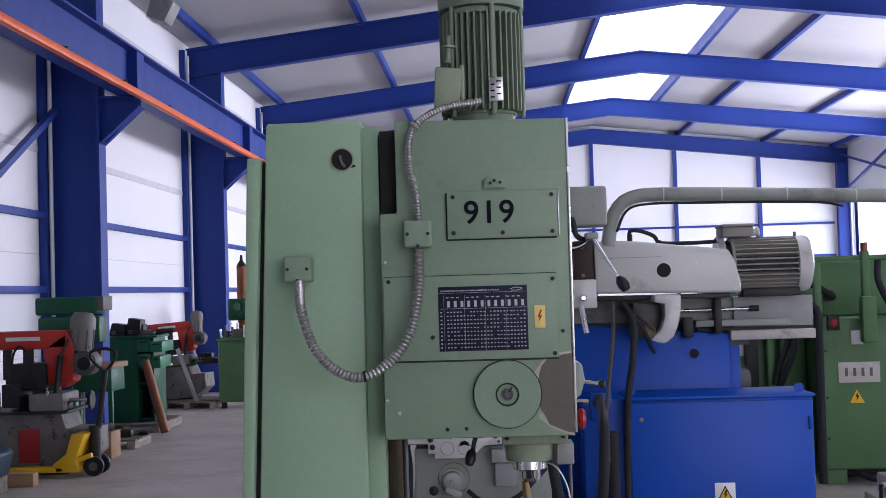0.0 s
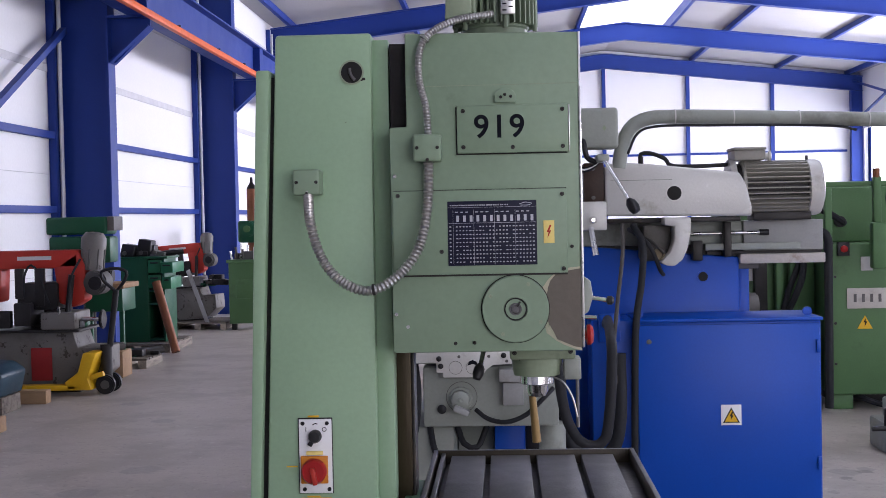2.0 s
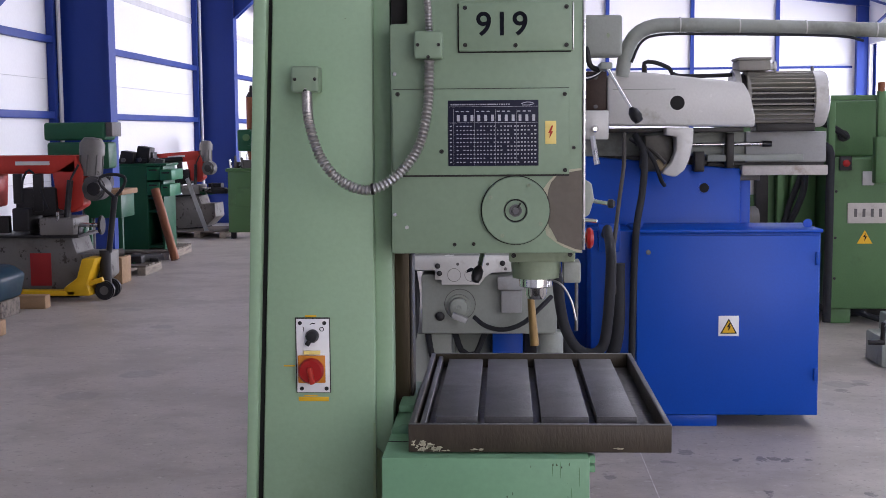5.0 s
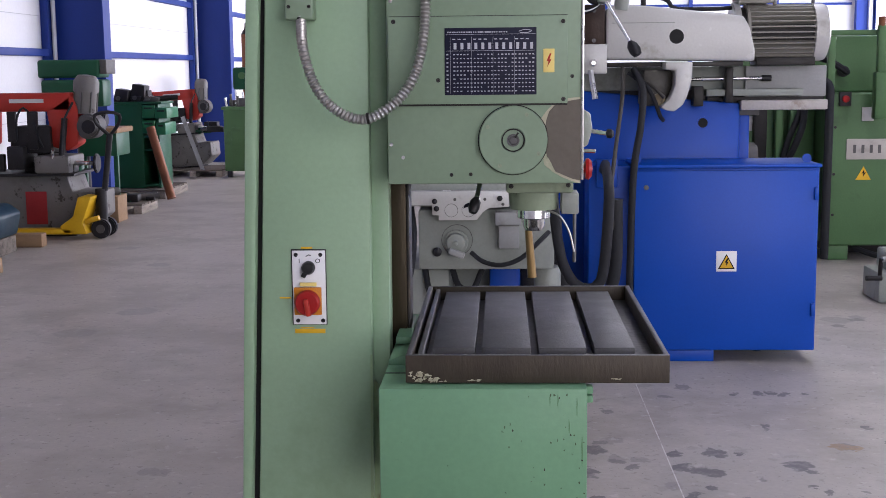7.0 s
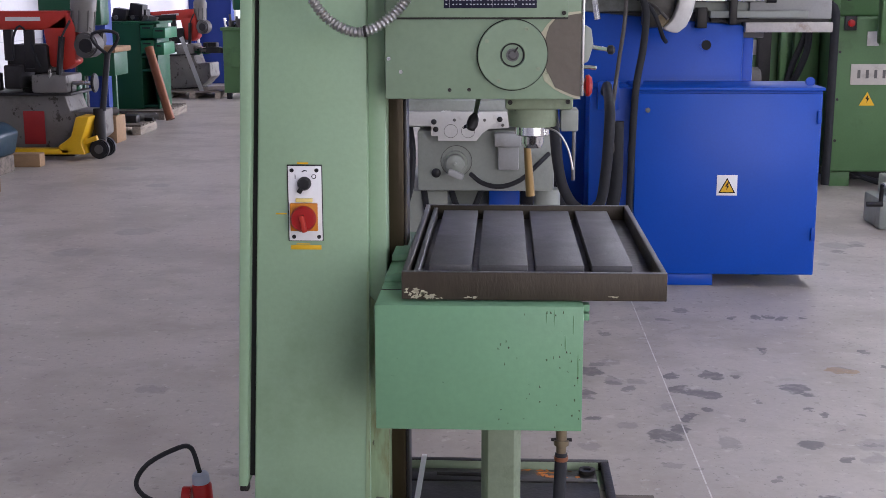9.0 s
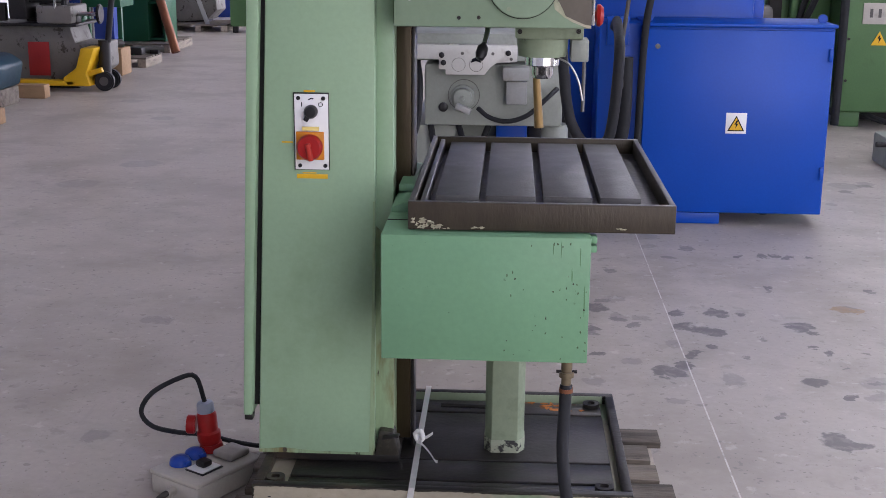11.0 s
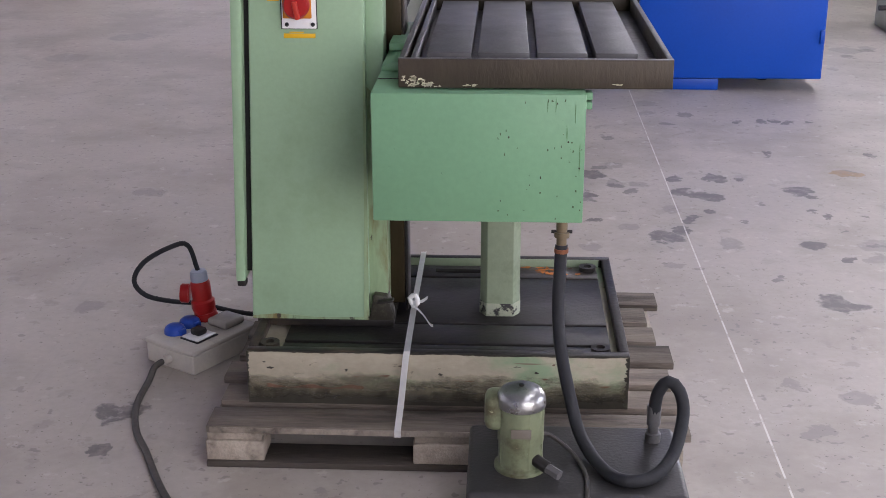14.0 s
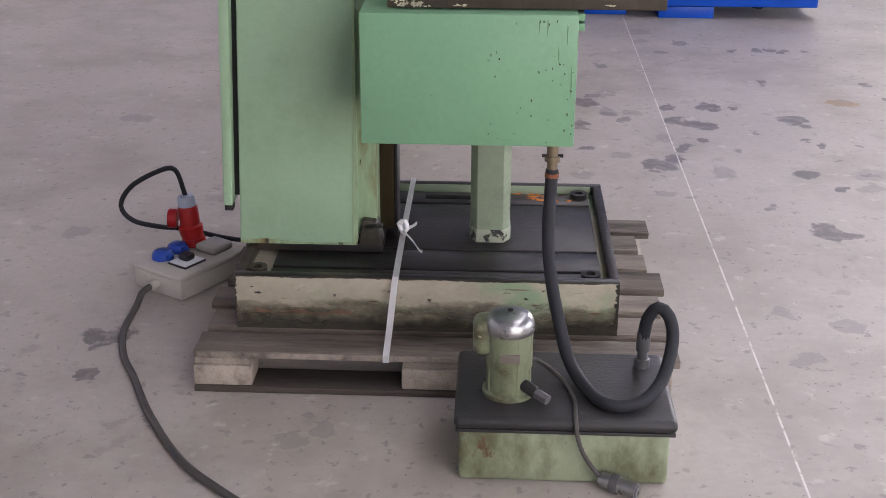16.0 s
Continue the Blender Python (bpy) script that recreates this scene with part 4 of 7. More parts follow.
bm = prism(B(), [(0.180, 1.708), (0.172, 1.690), (0.177, 1.691), (0.174, 1.676), (0.184, 1.695), (0.179, 1.694), (0.184, 1.708)], HY - 0.0112, HY - 0.0104)
part("lightning_mark", bm, SAWRED, ws)
# round cover
dc = (0.094, HY, 1.506)
dial = part("round_cover", lathe(B(), dc, (0, -1, 0), [(0.081, 0.0005), (0.081, 0.013), (0.079, 0.015), (0.029, 0.015), (0.028, 0.0115), (0.002, 0.0115)], 56), MINT, head, "round bolted mint green cover")
# thin black ring paints the shade round the raised cover
part("shadow_ring", lathe(B(), dc, (0, -1, 0), [(0.0835, 0.0005), (0.0835, 0.002), (0.0815, 0.002), (0.0815, 0.0005)], 56), DARK, head)
part("hub_ring", lathe(B(), (dc[0], HY - 0.0118, dc[2]), (0, -1, 0), [(0.0275, 0), (0.0275, 0.0025), (0.0245, 0.0025), (0.0245, 0)], 32), DARK, dial)
part("hub", lathe(B(), (dc[0], HY - 0.0117, dc[2]), (0, -1, 0), [(0.015, 0), (0.015, 0.003), (0.011, 0.003), (0.010, 0.0005), (0.007, 0.0005), (0.007, 0.006), (0.001, 0.006)], 24), IRON, dial)
part("hub_key", beam(B(), (dc[0] + 0.004, HY - 0.015, dc[2] + 0.006), (dc[0] + 0.012, HY - 0.015, dc[2] + 0.018), 0.003, 0.004), OILIRON, dial)
for a in (62, 152, 242, 332):
    screw(dial, dc[0] + 0.068 * math.cos(radians(a)), HY - 0.015, dc[2] + 0.068 * math.sin(radians(a)), 0.005, MINT_WORN)
for x, z in ((-0.193, 1.833), (-0.196, 1.497), (-0.168, 1.466), (0.233, 1.655), (-0.053, 1.424), (-0.007, 1.425)):
    screw(head, x, HY, z, 0.0045, STEEL if x < -0.1 else OILIRON)


def junction_box(x0, x1, z0, z1, y, depth, parent):
    jb = part("junction_box", box(B(), x0, x1, y - depth, y - 0.0005, z0, z1, 0.006, 3), MINT, parent, "small mint green junction box")
    for fx, fz in ((0.14, 0.5), (0.86, 0.5), (0.5, 0.06)):
        screw(jb, x0 + (x1 - x0) * fx, y - depth, z0 + (z1 - z0) * fz, 0.0042, OILIRON)
    return jb


junction_box(-0.144, -0.076, 1.866, 1.931, HY, 0.045, dm)
junction_box(-0.444, -0.377, 1.792, 1.855, 3.285, 0.06, dm)
bm = B()
tube(bm, [(-0.408, 3.235, 1.795), (-0.395, 3.18, 1.72), (-0.366, 3.165, 1.636), (-0.318, 3.155, 1.582), (-0.252, 3.15, 1.560), (-0.184, 3.155, 1.595), (-0.135, 3.165, 1.659), (-0.113, 3.18, 1.753), (-0.108, 3.195, 1.866)],
     0.0132, 12, 0.0046, 0.0040)
part("conduit", bm, CONDUIT, dm, "bright corrugated metal conduit hanging in a loop")
part("conduit_joint", rod(B(), (-0.246, 3.151, 1.562), (-0.240, 3.151, 1.5625), 0.0135), JUNK, dm)
bm = B()
tube(bm, [(-0.108, 3.195, 1.93), (-0.112, 3.19, 1.998), (-0.127, 3.195, 2.065), (-0.124, 3.20, 2.133), (-0.098, 3.205, 2.175), (-0.036, 3.225, 2.208), (0.052, 3.26, 2.226)], 0.0095, 10, 0.0036, 0.0018)
part("conduit", bm, CONDUIT, dm, "thin corrugated conduit up to the motor")
bm = lathe(B(), (-0.112, 3.203, 2.163), (0.6, 0.1, 0.75), [(0.0105, -0.004), (0.0135, -0.003), (0.0135, 0.003), (0.0105, 0.004)], 16)
part("conduit_clip", bm, GREYOLD, dm)

# motor on top of the head
MX, MY = 0.057, 3.42
mo = part("motor", lathe(B(), (MX, MY, 2.176), (0, 0, 1), [(0.082, 0), (0.082, 0.030), (0.086, 0.034), (0.086, 0.05), (0.086, 0.285), (0.100, 0.288), (0.100, 0.300), (0.088, 0.302), (0.088, 0.42), (0.080, 0.46), (0.05, 0.48), (0.01, 0.48)], 48), MOTORGREEN, dm, "finned grey-green electric motor")
for k in range(40):
    a = 2 * math.pi * k / 40
    c, s = math.cos(a), math.sin(a)
    bm = B()
    t = bmesh.new()
    bmesh.ops.create_cube(t, size=1)
    bmesh.ops.transform(t, matrix=Matrix.Translation((MX, MY, 0)) @ Matrix.Rotation(a, 4, "Z") @ Matrix.Translation((0.0965, 0, 2.340)) @ Matrix.Diagonal((0.026, 0.0042, 0.25, 1)), verts=t.verts)
    add(bm, t)
    part("fin", bm, MOTORGREEN, mo)
for a in (-75, -15, 45, 105, 165, 225):
    c, s = math.cos(radians(a)), math.sin(radians(a))
    part("tie_rod_boss", rod(B(), (MX + 0.105 * c, MY + 0.105 * s, 2.20), (MX + 0.105 * c, MY + 0.105 * s, 2.482), 0.0065, n=10), MOTORGREEN, mo)
part("fan_cover", lathe(B(), (MX, MY, 2.482), (0, 0, 1), [(0.1115, 0), (0.1115, 0.09), (0.102, 0.125), (0.06, 0.14), (0.01, 0.14)], 48), MOTORGREEN, mo, "grey-green fan cover")
tb = part("terminal_box", prism(B(), [(-0.066, 2.216), (0.0, 2.222), (0.006, 2.312), (-0.060, 2.318)], 3.27, 3.36, 0.006), MINT_WORN, mo)
part("terminal_lid", box(B(), 0.0005, 0.012, 3.275, 3.355, 2.232, 2.322, 0.005), MINT_WORN, tb)
part("lifting_eye", rod(B(), (-0.028, 3.30, 2.33), (-0.026, 3.305, 2.40), 0.007), MOTORGREEN, mo)
part("eye_disc", lathe(B(), (-0.026, 3.305, 2.372), (0, 0, 1), [(0.004, -0.004), (0.018, -0.002), (0.018, 0.002), (0.004, 0.004)], 16), MINT_WORN, mo)
ratp = part("rating_plate", box(B(), 0.072, 0.108, MY - 0.117, MY - 0.106, 2.232, 2.292, 0.001), STEEL, mo, "torn silver rating plate")
bm = B()
for k in range(6):
    box(bm, 0.0765 + (k % 2) * 0.015, 0.087 + (k % 2) * 0.016, MY - 0.1178, MY - 0.1168, 2.24 + k * 0.008, 2.2435 + k * 0.008, 0)
part("print", bm, BLACKINK, ratp)

# spindle nose under the head
bm = B()
box(bm, 0.078, 0.245, 3.36, 3.56, 1.365, 1.4015, 0.006)
nose = part("spindle_housing", bm, MINT_WORN, dm)
part("housing_ring", lathe(B(), (0.148, 3.45, 1.402), (0, 0, -1), [(0.064, 0), (0.064, 0.055), (0.060, 0.085), (0.045, 0.086)], 32), MINT_WORN, nose)
for x, z in ((0.09, 1.383), (0.232, 1.385), (0.148, 1.372)):
    screw(nose, x, 3.36 if x != 0.148 else 3.386, z, 0.006, OILIRON)
sp = part("spindle", lathe(B(), (0.148, 3.45, 1.317), (0, 0, -1), [(0.0435, 0), (0.0435, 0.022), (0.041, 0.024), (0.030, 0.024), (0.028, 0.028), (0.028, 0.044), (0.022, 0.056), (0.012, 0.057)], 32), CHROME, dm, "polished steel spindle nose")
part("side_lug", box(B(), 0.218, 0.262, 3.42, 3.50, 1.305, 1.36, 0.004), GREYOLD, dm)
part("depth_stop", rod(B(), (0.252, 3.43, 1.18), (0.252, 3.43, 1.31), 0.0045), IRON, dm)
part("coolant_pipe", tube(B(), [(0.185, 3.42, 1.315), (0.215, 3.41, 1.300), (0.238, 3.41, 1.26), (0.250, 3.41, 1.21)], 0.0026, 8, 0.01), CONDUIT, dm)
part("brass_nozzle", rod(B(), (0.136, 3.60, 1.27), (0.148, 3.60, 1.112), 0.009, 0.0125), NOZZLE, dm, "dull brass coolant tube")
part("feed_lever", tube(B(), [(0.012, 3.5, 1.40), (0.008, 3.48, 1.37), (0.0, 3.46, 1.335)], 0.007, 10, 0.02), CHROME, dm)
part("lever_grip", lathe(B(), (0.002, 3.463, 1.345), (-0.3, -0.5, -1), [(0.006, 0), (0.014, 0.012), (0.015, 0.030), (0.010, 0.044), (0.002, 0.046)], 16), BLACK, dm, "black lever knob")
bm = B()
prism(bm, [(0.262, 1.50), (0.275, 1.57), (0.290, 1.56), (0.296, 1.52), (0.284, 1.48), (0.266, 1.47)], 3.42, 3.50, 0.004)
lv = part("feed_clutch", bm, GREYOLD, dm)
part("lever_rod", rod(B(), (0.29, 3.45, 1.515), (0.335, 3.43, 1.508), 0.0055), CHROME, lv)
part("lever_knob", lathe(B(), (0.33, 3.43, 1.508), (1, 0, 0), [(0.004, 0), (0.011, 0.003), (0.012, 0.014), (0.006, 0.02)], 14), BLACK, lv)
part("lever_rod", rod(B(), (0.27, 3.45, 1.465), (0.305, 3.44, 1.463), 0.005), CHROME, lv)
part("stop_button", lathe(B(), (0.268, 3.45, 1.418), (1, 0, 0), [(0.012, 0), (0.012, 0.008), (0.026, 0.012), (0.028, 0.020), (0.020, 0.028), (0.004, 0.030)], 24), RED, dm, "red mushroom stop button")

# switch panel on the column
sw = part("switch_panel", box(B(), -0.452, -0.370, 3.276, 3.2845, 1.049, 1.234, 0.001), WHITEP, dm, "white switch plate with a red rotary switch")
part("plate_back", box(B(), -0.455, -0.368, 3.2805, 3.2848, 1.047, 1.237, 0.001), BLACK, sw)
for x, z in ((-0.442, 1.224), (-0.381, 1.224), (-0.440, 1.059), (-0.378, 1.059)):
    screw(sw, x, 3.276, z, 0.005, BLACK)
kn = part("rotary_knob", lathe(B(), (-0.411, 3.276, 1.192), (0, -1, 0), [(0.0165, 0), (0.0165, 0.012), (0.013, 0.02), (0.002, 0.021)], 24), BLACK, sw, "black rotary knob")
part("pointer", beam(B(), (-0.411, 3.262, 1.192), (-0.424, 3.262, 1.170), 0.009, 0.012, 0.002), BLACK, kn)
words("I", 0.016, (-0.434, 3.2755, 1.208), BLACKINK, sw)
words("O", 0.016, (-0.388, 3.2755, 1.208), BLACKINK, sw)
part("printed_mark", tube(B(), [(-0.417, 3.2756, 1.220), (-0.411, 3.2756, 1.2235), (-0.405, 3.2756, 1.222)], 0.0014, 6, 0.003), BLACKINK, sw)
op = part("switch_backplate", box(B(), -0.448, -0.380, 3.268, 3.2755, 1.074, 1.143, 0.002), ORANGEPLATE, sw)
ms = part("main_switch", lathe(B(), (-0.414, 3.268, 1.106), (0, -1, 0), [(0.0315, 0), (0.0315, 0.014), (0.027, 0.02), (0.002, 0.021)], 32), RED, sw, "red main switch handle")
part("handle_bar", beam(B(), (-0.416, 3.243, 1.118), (-0.408, 3.243, 1.076), 0.012, 0.014, 0.003), SAWRED, ms)
part("tag_bar", box(B(), -0.433, -0.392, 3.2675, 3.2755, 1.146, 1.155, 0.0005), PALEYELLOW, sw)
part("yellow_label", box(B(), -0.450, -0.374, 3.283, 3.2847, 1.025, 1.036, 0.0003), YELLOW, dm, "yellow printed label strip")
part("yellow_label", box(B(), -0.436, -0.402, 3.283, 3.2847, 1.0375, 1.0405, 0.0003), YELLOW, dm)
part("yellow_label", box(B(), -0.430, -0.402, 3.283, 3.2847, 1.238, 1.2425, 0.0003), YELLOW, dm)
part("yellow_label", box(B(), -0.486, -0.458, 3.283, 3.2847, 1.113, 1.1165, 0.0003), YELLOW, dm)

# knee with its sheet cover, table, lifting screw housing
kb = part("knee_cover", box(B(), -0.210, 0.255, 2.955, 3.60, 0.678, 0.968, 0.003), KNEE, dm, "fresh green sheet-metal box under the table")
bm = prism(B(), [(-0.208, 0.966), (-0.153, 0.966), (-0.153, 0.992), (-0.18, 0.992), (-0.208, 0.980)], 3.18, 3.60, 0.004)
part("knee_bracket", bm, KNEE, dm)
part("knee_top_seam", box(B(), -0.208, -0.15, 3.098, 3.102, 0.9675, 0.9695, 0), OILIRON, kb)
part("knee_saddle", box(B(), -0.200, -0.160, 3.30, 3.60, 0.9925, 1.012, 0.004), KNEE, dm)
for x, z in ((0.262, 0.956), (0.262, 0.935)):
    part("cover_tab", box(B(), 0.2555, 0.270, 2.99, 3.02, z - 0.008, z + 0.008, 0.002), KNEE, kb)
for k in range(34):
    x, z = 0.25 - 0.20 * rng.random() ** 1.7, rng.uniform(0.685, 0.955)
    part("oil_spot", blob(B(), x, 2.9548, z, rng.uniform(0.0009, 0.0022), rng.uniform(0.001, 0.0034), "y", 0.5, k + 70, 0.0005, 10), KNEESPOT if k % 4 else GREASE, kb)
for x, z0, z1 in ((0.19, 0.925, 0.962), (0.172, 0.93, 0.955), (0.232, 0.90, 0.95), (0.215, 0.86, 0.90), (0.244, 0.79, 0.86)):
    part("oil_run", blob(B(), x, 2.9548, (z0 + z1) / 2, 0.0012, (z1 - z0) / 2, "y", 0.5, int(x * 999), 0.0004, 18), KNEERUN, kb)
TX0, TX1, TY0, TY1, TZ = -0.152, 0.441, 2.992, 3.905, 1.035
r = 0.014
tab = part("table", box(B(), TX0 + r, TX1 - r, TY0 + r, TY1 - r, 0.9725, 0.990, 0), OILIRON, dm, "cast iron drilling table with T-slots and an oxidised rim")
for a in ((TX0, TX1, TY0, TY0 + r), (TX0, TX1, TY1 - r, TY1), (TX0, TX0 + r, TY0 + r, TY1 - r), (TX1 - r, TX1, TY0 + r, TY1 - r)):
    part("table_rim", box(B(), *a, 0.972, TZ, 0.002), RUSTRIM, tab, "brown oxidised iron rim")
part("table_floor", box(B(), TX0 + r, TX1 - r, TY0 + r, TY1 - r, 0.9905, 0.995, 0), OILIRON, tab)
bm = B()
for a in ((TX0, TX1, TY0 + 0.001, TY0 + r - 0.001), (TX0, TX1, TY1 - r + 0.001, TY1 - 0.001), (TX0 + 0.001, TX0 + r - 0.001, TY0 + r, TY1 - r), (TX1 - r + 0.001, TX1 - 0.001, TY0 + r, TY1 - r)):
    box(bm, *a, TZ, TZ + 0.0012, 0.0005)
part("rim_edge", bm, IRON, tab, "paler grey top edge of the rim")
for x0, x1 in ((-0.098, 0.002), (0.018, 0.133), (0.152, 0.264), (0.283, 0.377)):
    part("slot_plate", box(B(), x0, x1, 3.125, TY1 - 0.03, 0.9955, 1.024, 0.002), IRON, tab, "planed grey table strip between T-slots")
part("side_rail", box(B(), -0.128, -0.116, 3.02, TY1 - 0.02, 0.9955, 1.030, 0.002), IRON, tab)
for k in range(34):
    x = -0.146 + 0.085 * rng.random() ** 1.2
    z = 0.9755 + max(0.002, (0.030 - (x + 0.146) * 0.33)) * rng.random() ** 1.3
    part("paint_splash", blob(B(), x, TY0 - 0.0005, z, rng.uniform(0.0015, 0.006), rng.uniform(0.001, 0.0035), "y", 0.9, k + 31, 0.0008, 16), CREAM, tab)
for x, z in ((0.0, 0.978), (0.012, 0.979), (0.32, 0.982), (0.327, 0.981)):
    part("paint_splash", blob(B(), x, TY0 - 0.0005, z, 0.006, 0.002, "y", 0.9, int(x * 500) + 9, 0.0008, 16), CREAM, tab)
bm = B()
oct_pts = [(0.022, 3.405), (0.040, 3.378), (0.108, 3.378), (0.126, 3.405), (0.126, 3.455), (0.108, 3.48), (0.040, 3.48), (0.022, 3.455)]
prism(bm, oct_pts, 0.2725, 0.66, 0.002, axis="z")
post = part("screw_housing", bm, MINT_WORN, dm, "worn green lifting screw housing")
part("worn_foot", prism(B(), [(0.074 + (x - 0.074) * 1.04, 3.43 + (y - 3.43) * 1.04) for x, y in oct_pts], 0.2725, 0.308, 0.001, axis="z"), WORNFOOT, post, "paint worn off to white and black")
part("collar", box(B(), 0.022, 0.126, 3.378, 3.48, 0.655, 0.6775, 0.002), OILIRON, post)

part("cross_rod", rod(B(), (-0.11, 3.66, 0.292), (0.05, 3.66, 0.290), 0.006), OILIRON, dm, "thin dark rod lying over the base")

# the whole machine a little larger and lower, down on the pallet's deck
EYE = Vector((0.08, 0.25, 1.60))
GROW = 1.022
dm.scale = (GROW, GROW, GROW)
dm.location = EYE + (dm.location - EYE) * GROW
# strap round the base and pallet
bm = B()
strap_pts = [(-0.160, 3.89, 0.264), (-0.158, 3.5, 0.270), (-0.156, 3.20, 0.266), (-0.156, 3.166, 0.263), (-0.158, 3.158, 0.252), (-0.165, 3.08, 0.165), (-0.170, 3.024, 0.115), (-0.170, 3.022, 0.098)]
rows = []
for p in strap_pts:
    rows.append([bm.verts.new((p[0] - 0.008, p[1], p[2])), bm.verts.new((p[0] + 0.008, p[1], p[2]))])
for a, b in zip(rows, rows[1:]):
    bm.faces.new((a[0], a[1], b[1], b[0]))
bmesh.ops.solidify(bm, geom=bm.faces[:], thickness=0.0012)
st = thing("strap", "white plastic strap tied round base and pallet", "strap", (-0.17, 3.02, 0.098))
part("band", bm, STRAP, st)
bm = B()
tube(bm, [(-0.158, 3.43, 0.276), (-0.168, 3.43, 0.299), (-0.152, 3.425, 0.309), (-0.146, 3.42, 0.289), (-0.160, 3.43, 0.276)], 0.007, 8, 0.01)
part("knot", bm, STRAP, st)
for pts in ([(-0.156, 3.425, 0.289), (-0.135, 3.42, 0.294), (-0.118, 3.40, 0.314)], [(-0.156, 3.42, 0.282), (-0.13, 3.39, 0.268), (-0.108, 3.35, 0.256), (-0.10, 3.335, 0.262)]):
    bm = B()
    c = spline(pts, 0.012)
    rows = [[bm.verts.new(p + Vector((0, -0.004, 0.006))), bm.verts.new(p - Vector((0, -0.004, 0.006)))] for p in c]
    for a, b in zip(rows, rows[1:]):
        bm.faces.new((a[0], a[1], b[1], b[0]))
    bmesh.ops.solidify(bm, geom=bm.faces[:], thickness=0.001)
    part("loose_end", bm, STRAP, st)


# ---------------------------------------------------------------- coolant tank, pump and hoses
tk = thing("coolant_tank", "worn green coolant tank with a black lid on the floor", "tank", (0.24, 2.76, 0))
body = part("tank_body", box(B(), 0.018, 0.474, 2.672, 2.955, 0.0, 0.138, 0.012, 3), TANK, tk)
lid = part("lid", box(B(), 0.008, 0.486, 2.652, 2.975, 0.1385, 0.168, 0.014, 4), LIDBLACK, tk, "oily black lid")
part("lid_lip", box(B(), 0.012, 0.482, 2.658, 2.971, 0.130, 0.1382, 0.002), LIDBLACK, tk)
PX, PY = 0.125, 2.777
pump = thing("coolant_pump", "olive green coolant pump with a chromed cap on the tank lid", "pump", (PX, PY, 0.168))
pb = part("pump_body", lathe(B(), (PX, PY, 0.168), (0, 0, 1), [(0.058, 0), (0.058, 0.008), (0.050, 0.012), (0.049, 0.065), (0.051, 0.068), (0.051, 0.150), (0.049, 0.152)], 36), PUMP, pump)
part("cap", lathe(B(), (PX, PY, 0.320), (0, 0, 1), [(0.0525, 0), (0.054, 0.002), (0.054, 0.012), (0.052, 0.024), (0.046, 0.034), (0.034, 0.041), (0.014, 0.045), (0.002, 0.045)], 36), CAPSTEEL, pump, "dull chromed cap")
part("cap_screw", lathe(B(), (PX, PY, 0.364), (0, 0, 1), [(0.006, 0), (0.006, 0.004), (0.001, 0.005)], 10), OILIRON, pump)
part("terminal_box", box(B(), PX - 0.080, PX - 0.025, PY - 0.025, PY + 0.05, 0.262, 0.342, 0.018, 3), PUMP, pump)
part("rating_label", box(B(), PX - 0.022, PX + 0.022, PY - 0.053, PY - 0.0508, 0.262, 0.284, 0.0005), FILLER, pump, "scuffed unreadable label")
part("outlet_elbow", rod(B(), (PX + 0.03, PY - 0.03, 0.202), (PX + 0.060, PY - 0.055, 0.194), 0.014, n=14), OILIRON, pump)
part("outlet_nut", rod(B(), (PX + 0.05, PY - 0.048, 0.197), (PX + 0.084, PY - 0.076, 0.189), 0.012, n=6), IRON, pump)
for a in (20, 65, 300):
    c, s = math.cos(radians(a - 90)), math.sin(radians(a - 90))
    part("seam_rib", box(B(), PX + 0.049 * c - 0.002, PX + 0.049 * c + 0.002, PY + 0.049 * s - 0.002, PY + 0.049 * s + 0.002, 0.18, 0.325, 0), PUMP, pump)
hs = thing("coolant_hose", "thick black rubber hose from the knee to the tank", "hose", (0.214, 3.03, 0.6))
bm = B()
tube(bm, [(0.214, 3.03, 0.60), (0.212, 3.022, 0.54), (0.209, 2.998, 0.46), (0.216, 2.955, 0.375), (0.236, 2.90, 0.285), (0.262, 2.85, 0.205), (0.303, 2.745, 0.185), (0.350, 2.695, 0.1835), (0.412, 2.712, 0.186),
          (0.462, 2.78, 0.205), (0.490, 2.86, 0.258), (0.482, 2.885, 0.306), (0.457, 2.895, 0.324), (0.436, 2.90, 0.292), (0.431, 2.905, 0.242)], 0.0145, 14, 0.012)
part("rubber", bm, RUBBER, hs)
part("hose_clamp", lathe(B(), (0.214, 3.03, 0.582), (0, 0, 1), [(0.0165, 0), (0.0165, 0.010), (0.014, 0.010)], 18), BROWN, hs)
part("nipple", lathe(B(), (0.214, 3.03, 0.598), (0, 0, 1), [(0.012, 0), (0.012, 0.022), (0.018, 0.022), (0.018, 0.034), (0.013, 0.034), (0.013, 0.06)], 12), BRASS, hs, "brass hose fitting")
part("clamp_wing", rod(B(), (0.190, 3.03, 0.632), (0.238, 3.03, 0.632), 0.004), JUNK, hs)
part("tank_fitting", lathe(B(), (0.431, 2.906, 0.168), (0, 0, 1), [(0.018, 0), (0.018, 0.02), (0.012, 0.022), (0.012, 0.04), (0.016, 0.042), (0.016, 0.09)], 12), IRON, hs)
cb = thing("pump_cable", "thin brown armoured pump cable over the tank", "cable", (0.26, 2.6, 0.19))
bm = B()
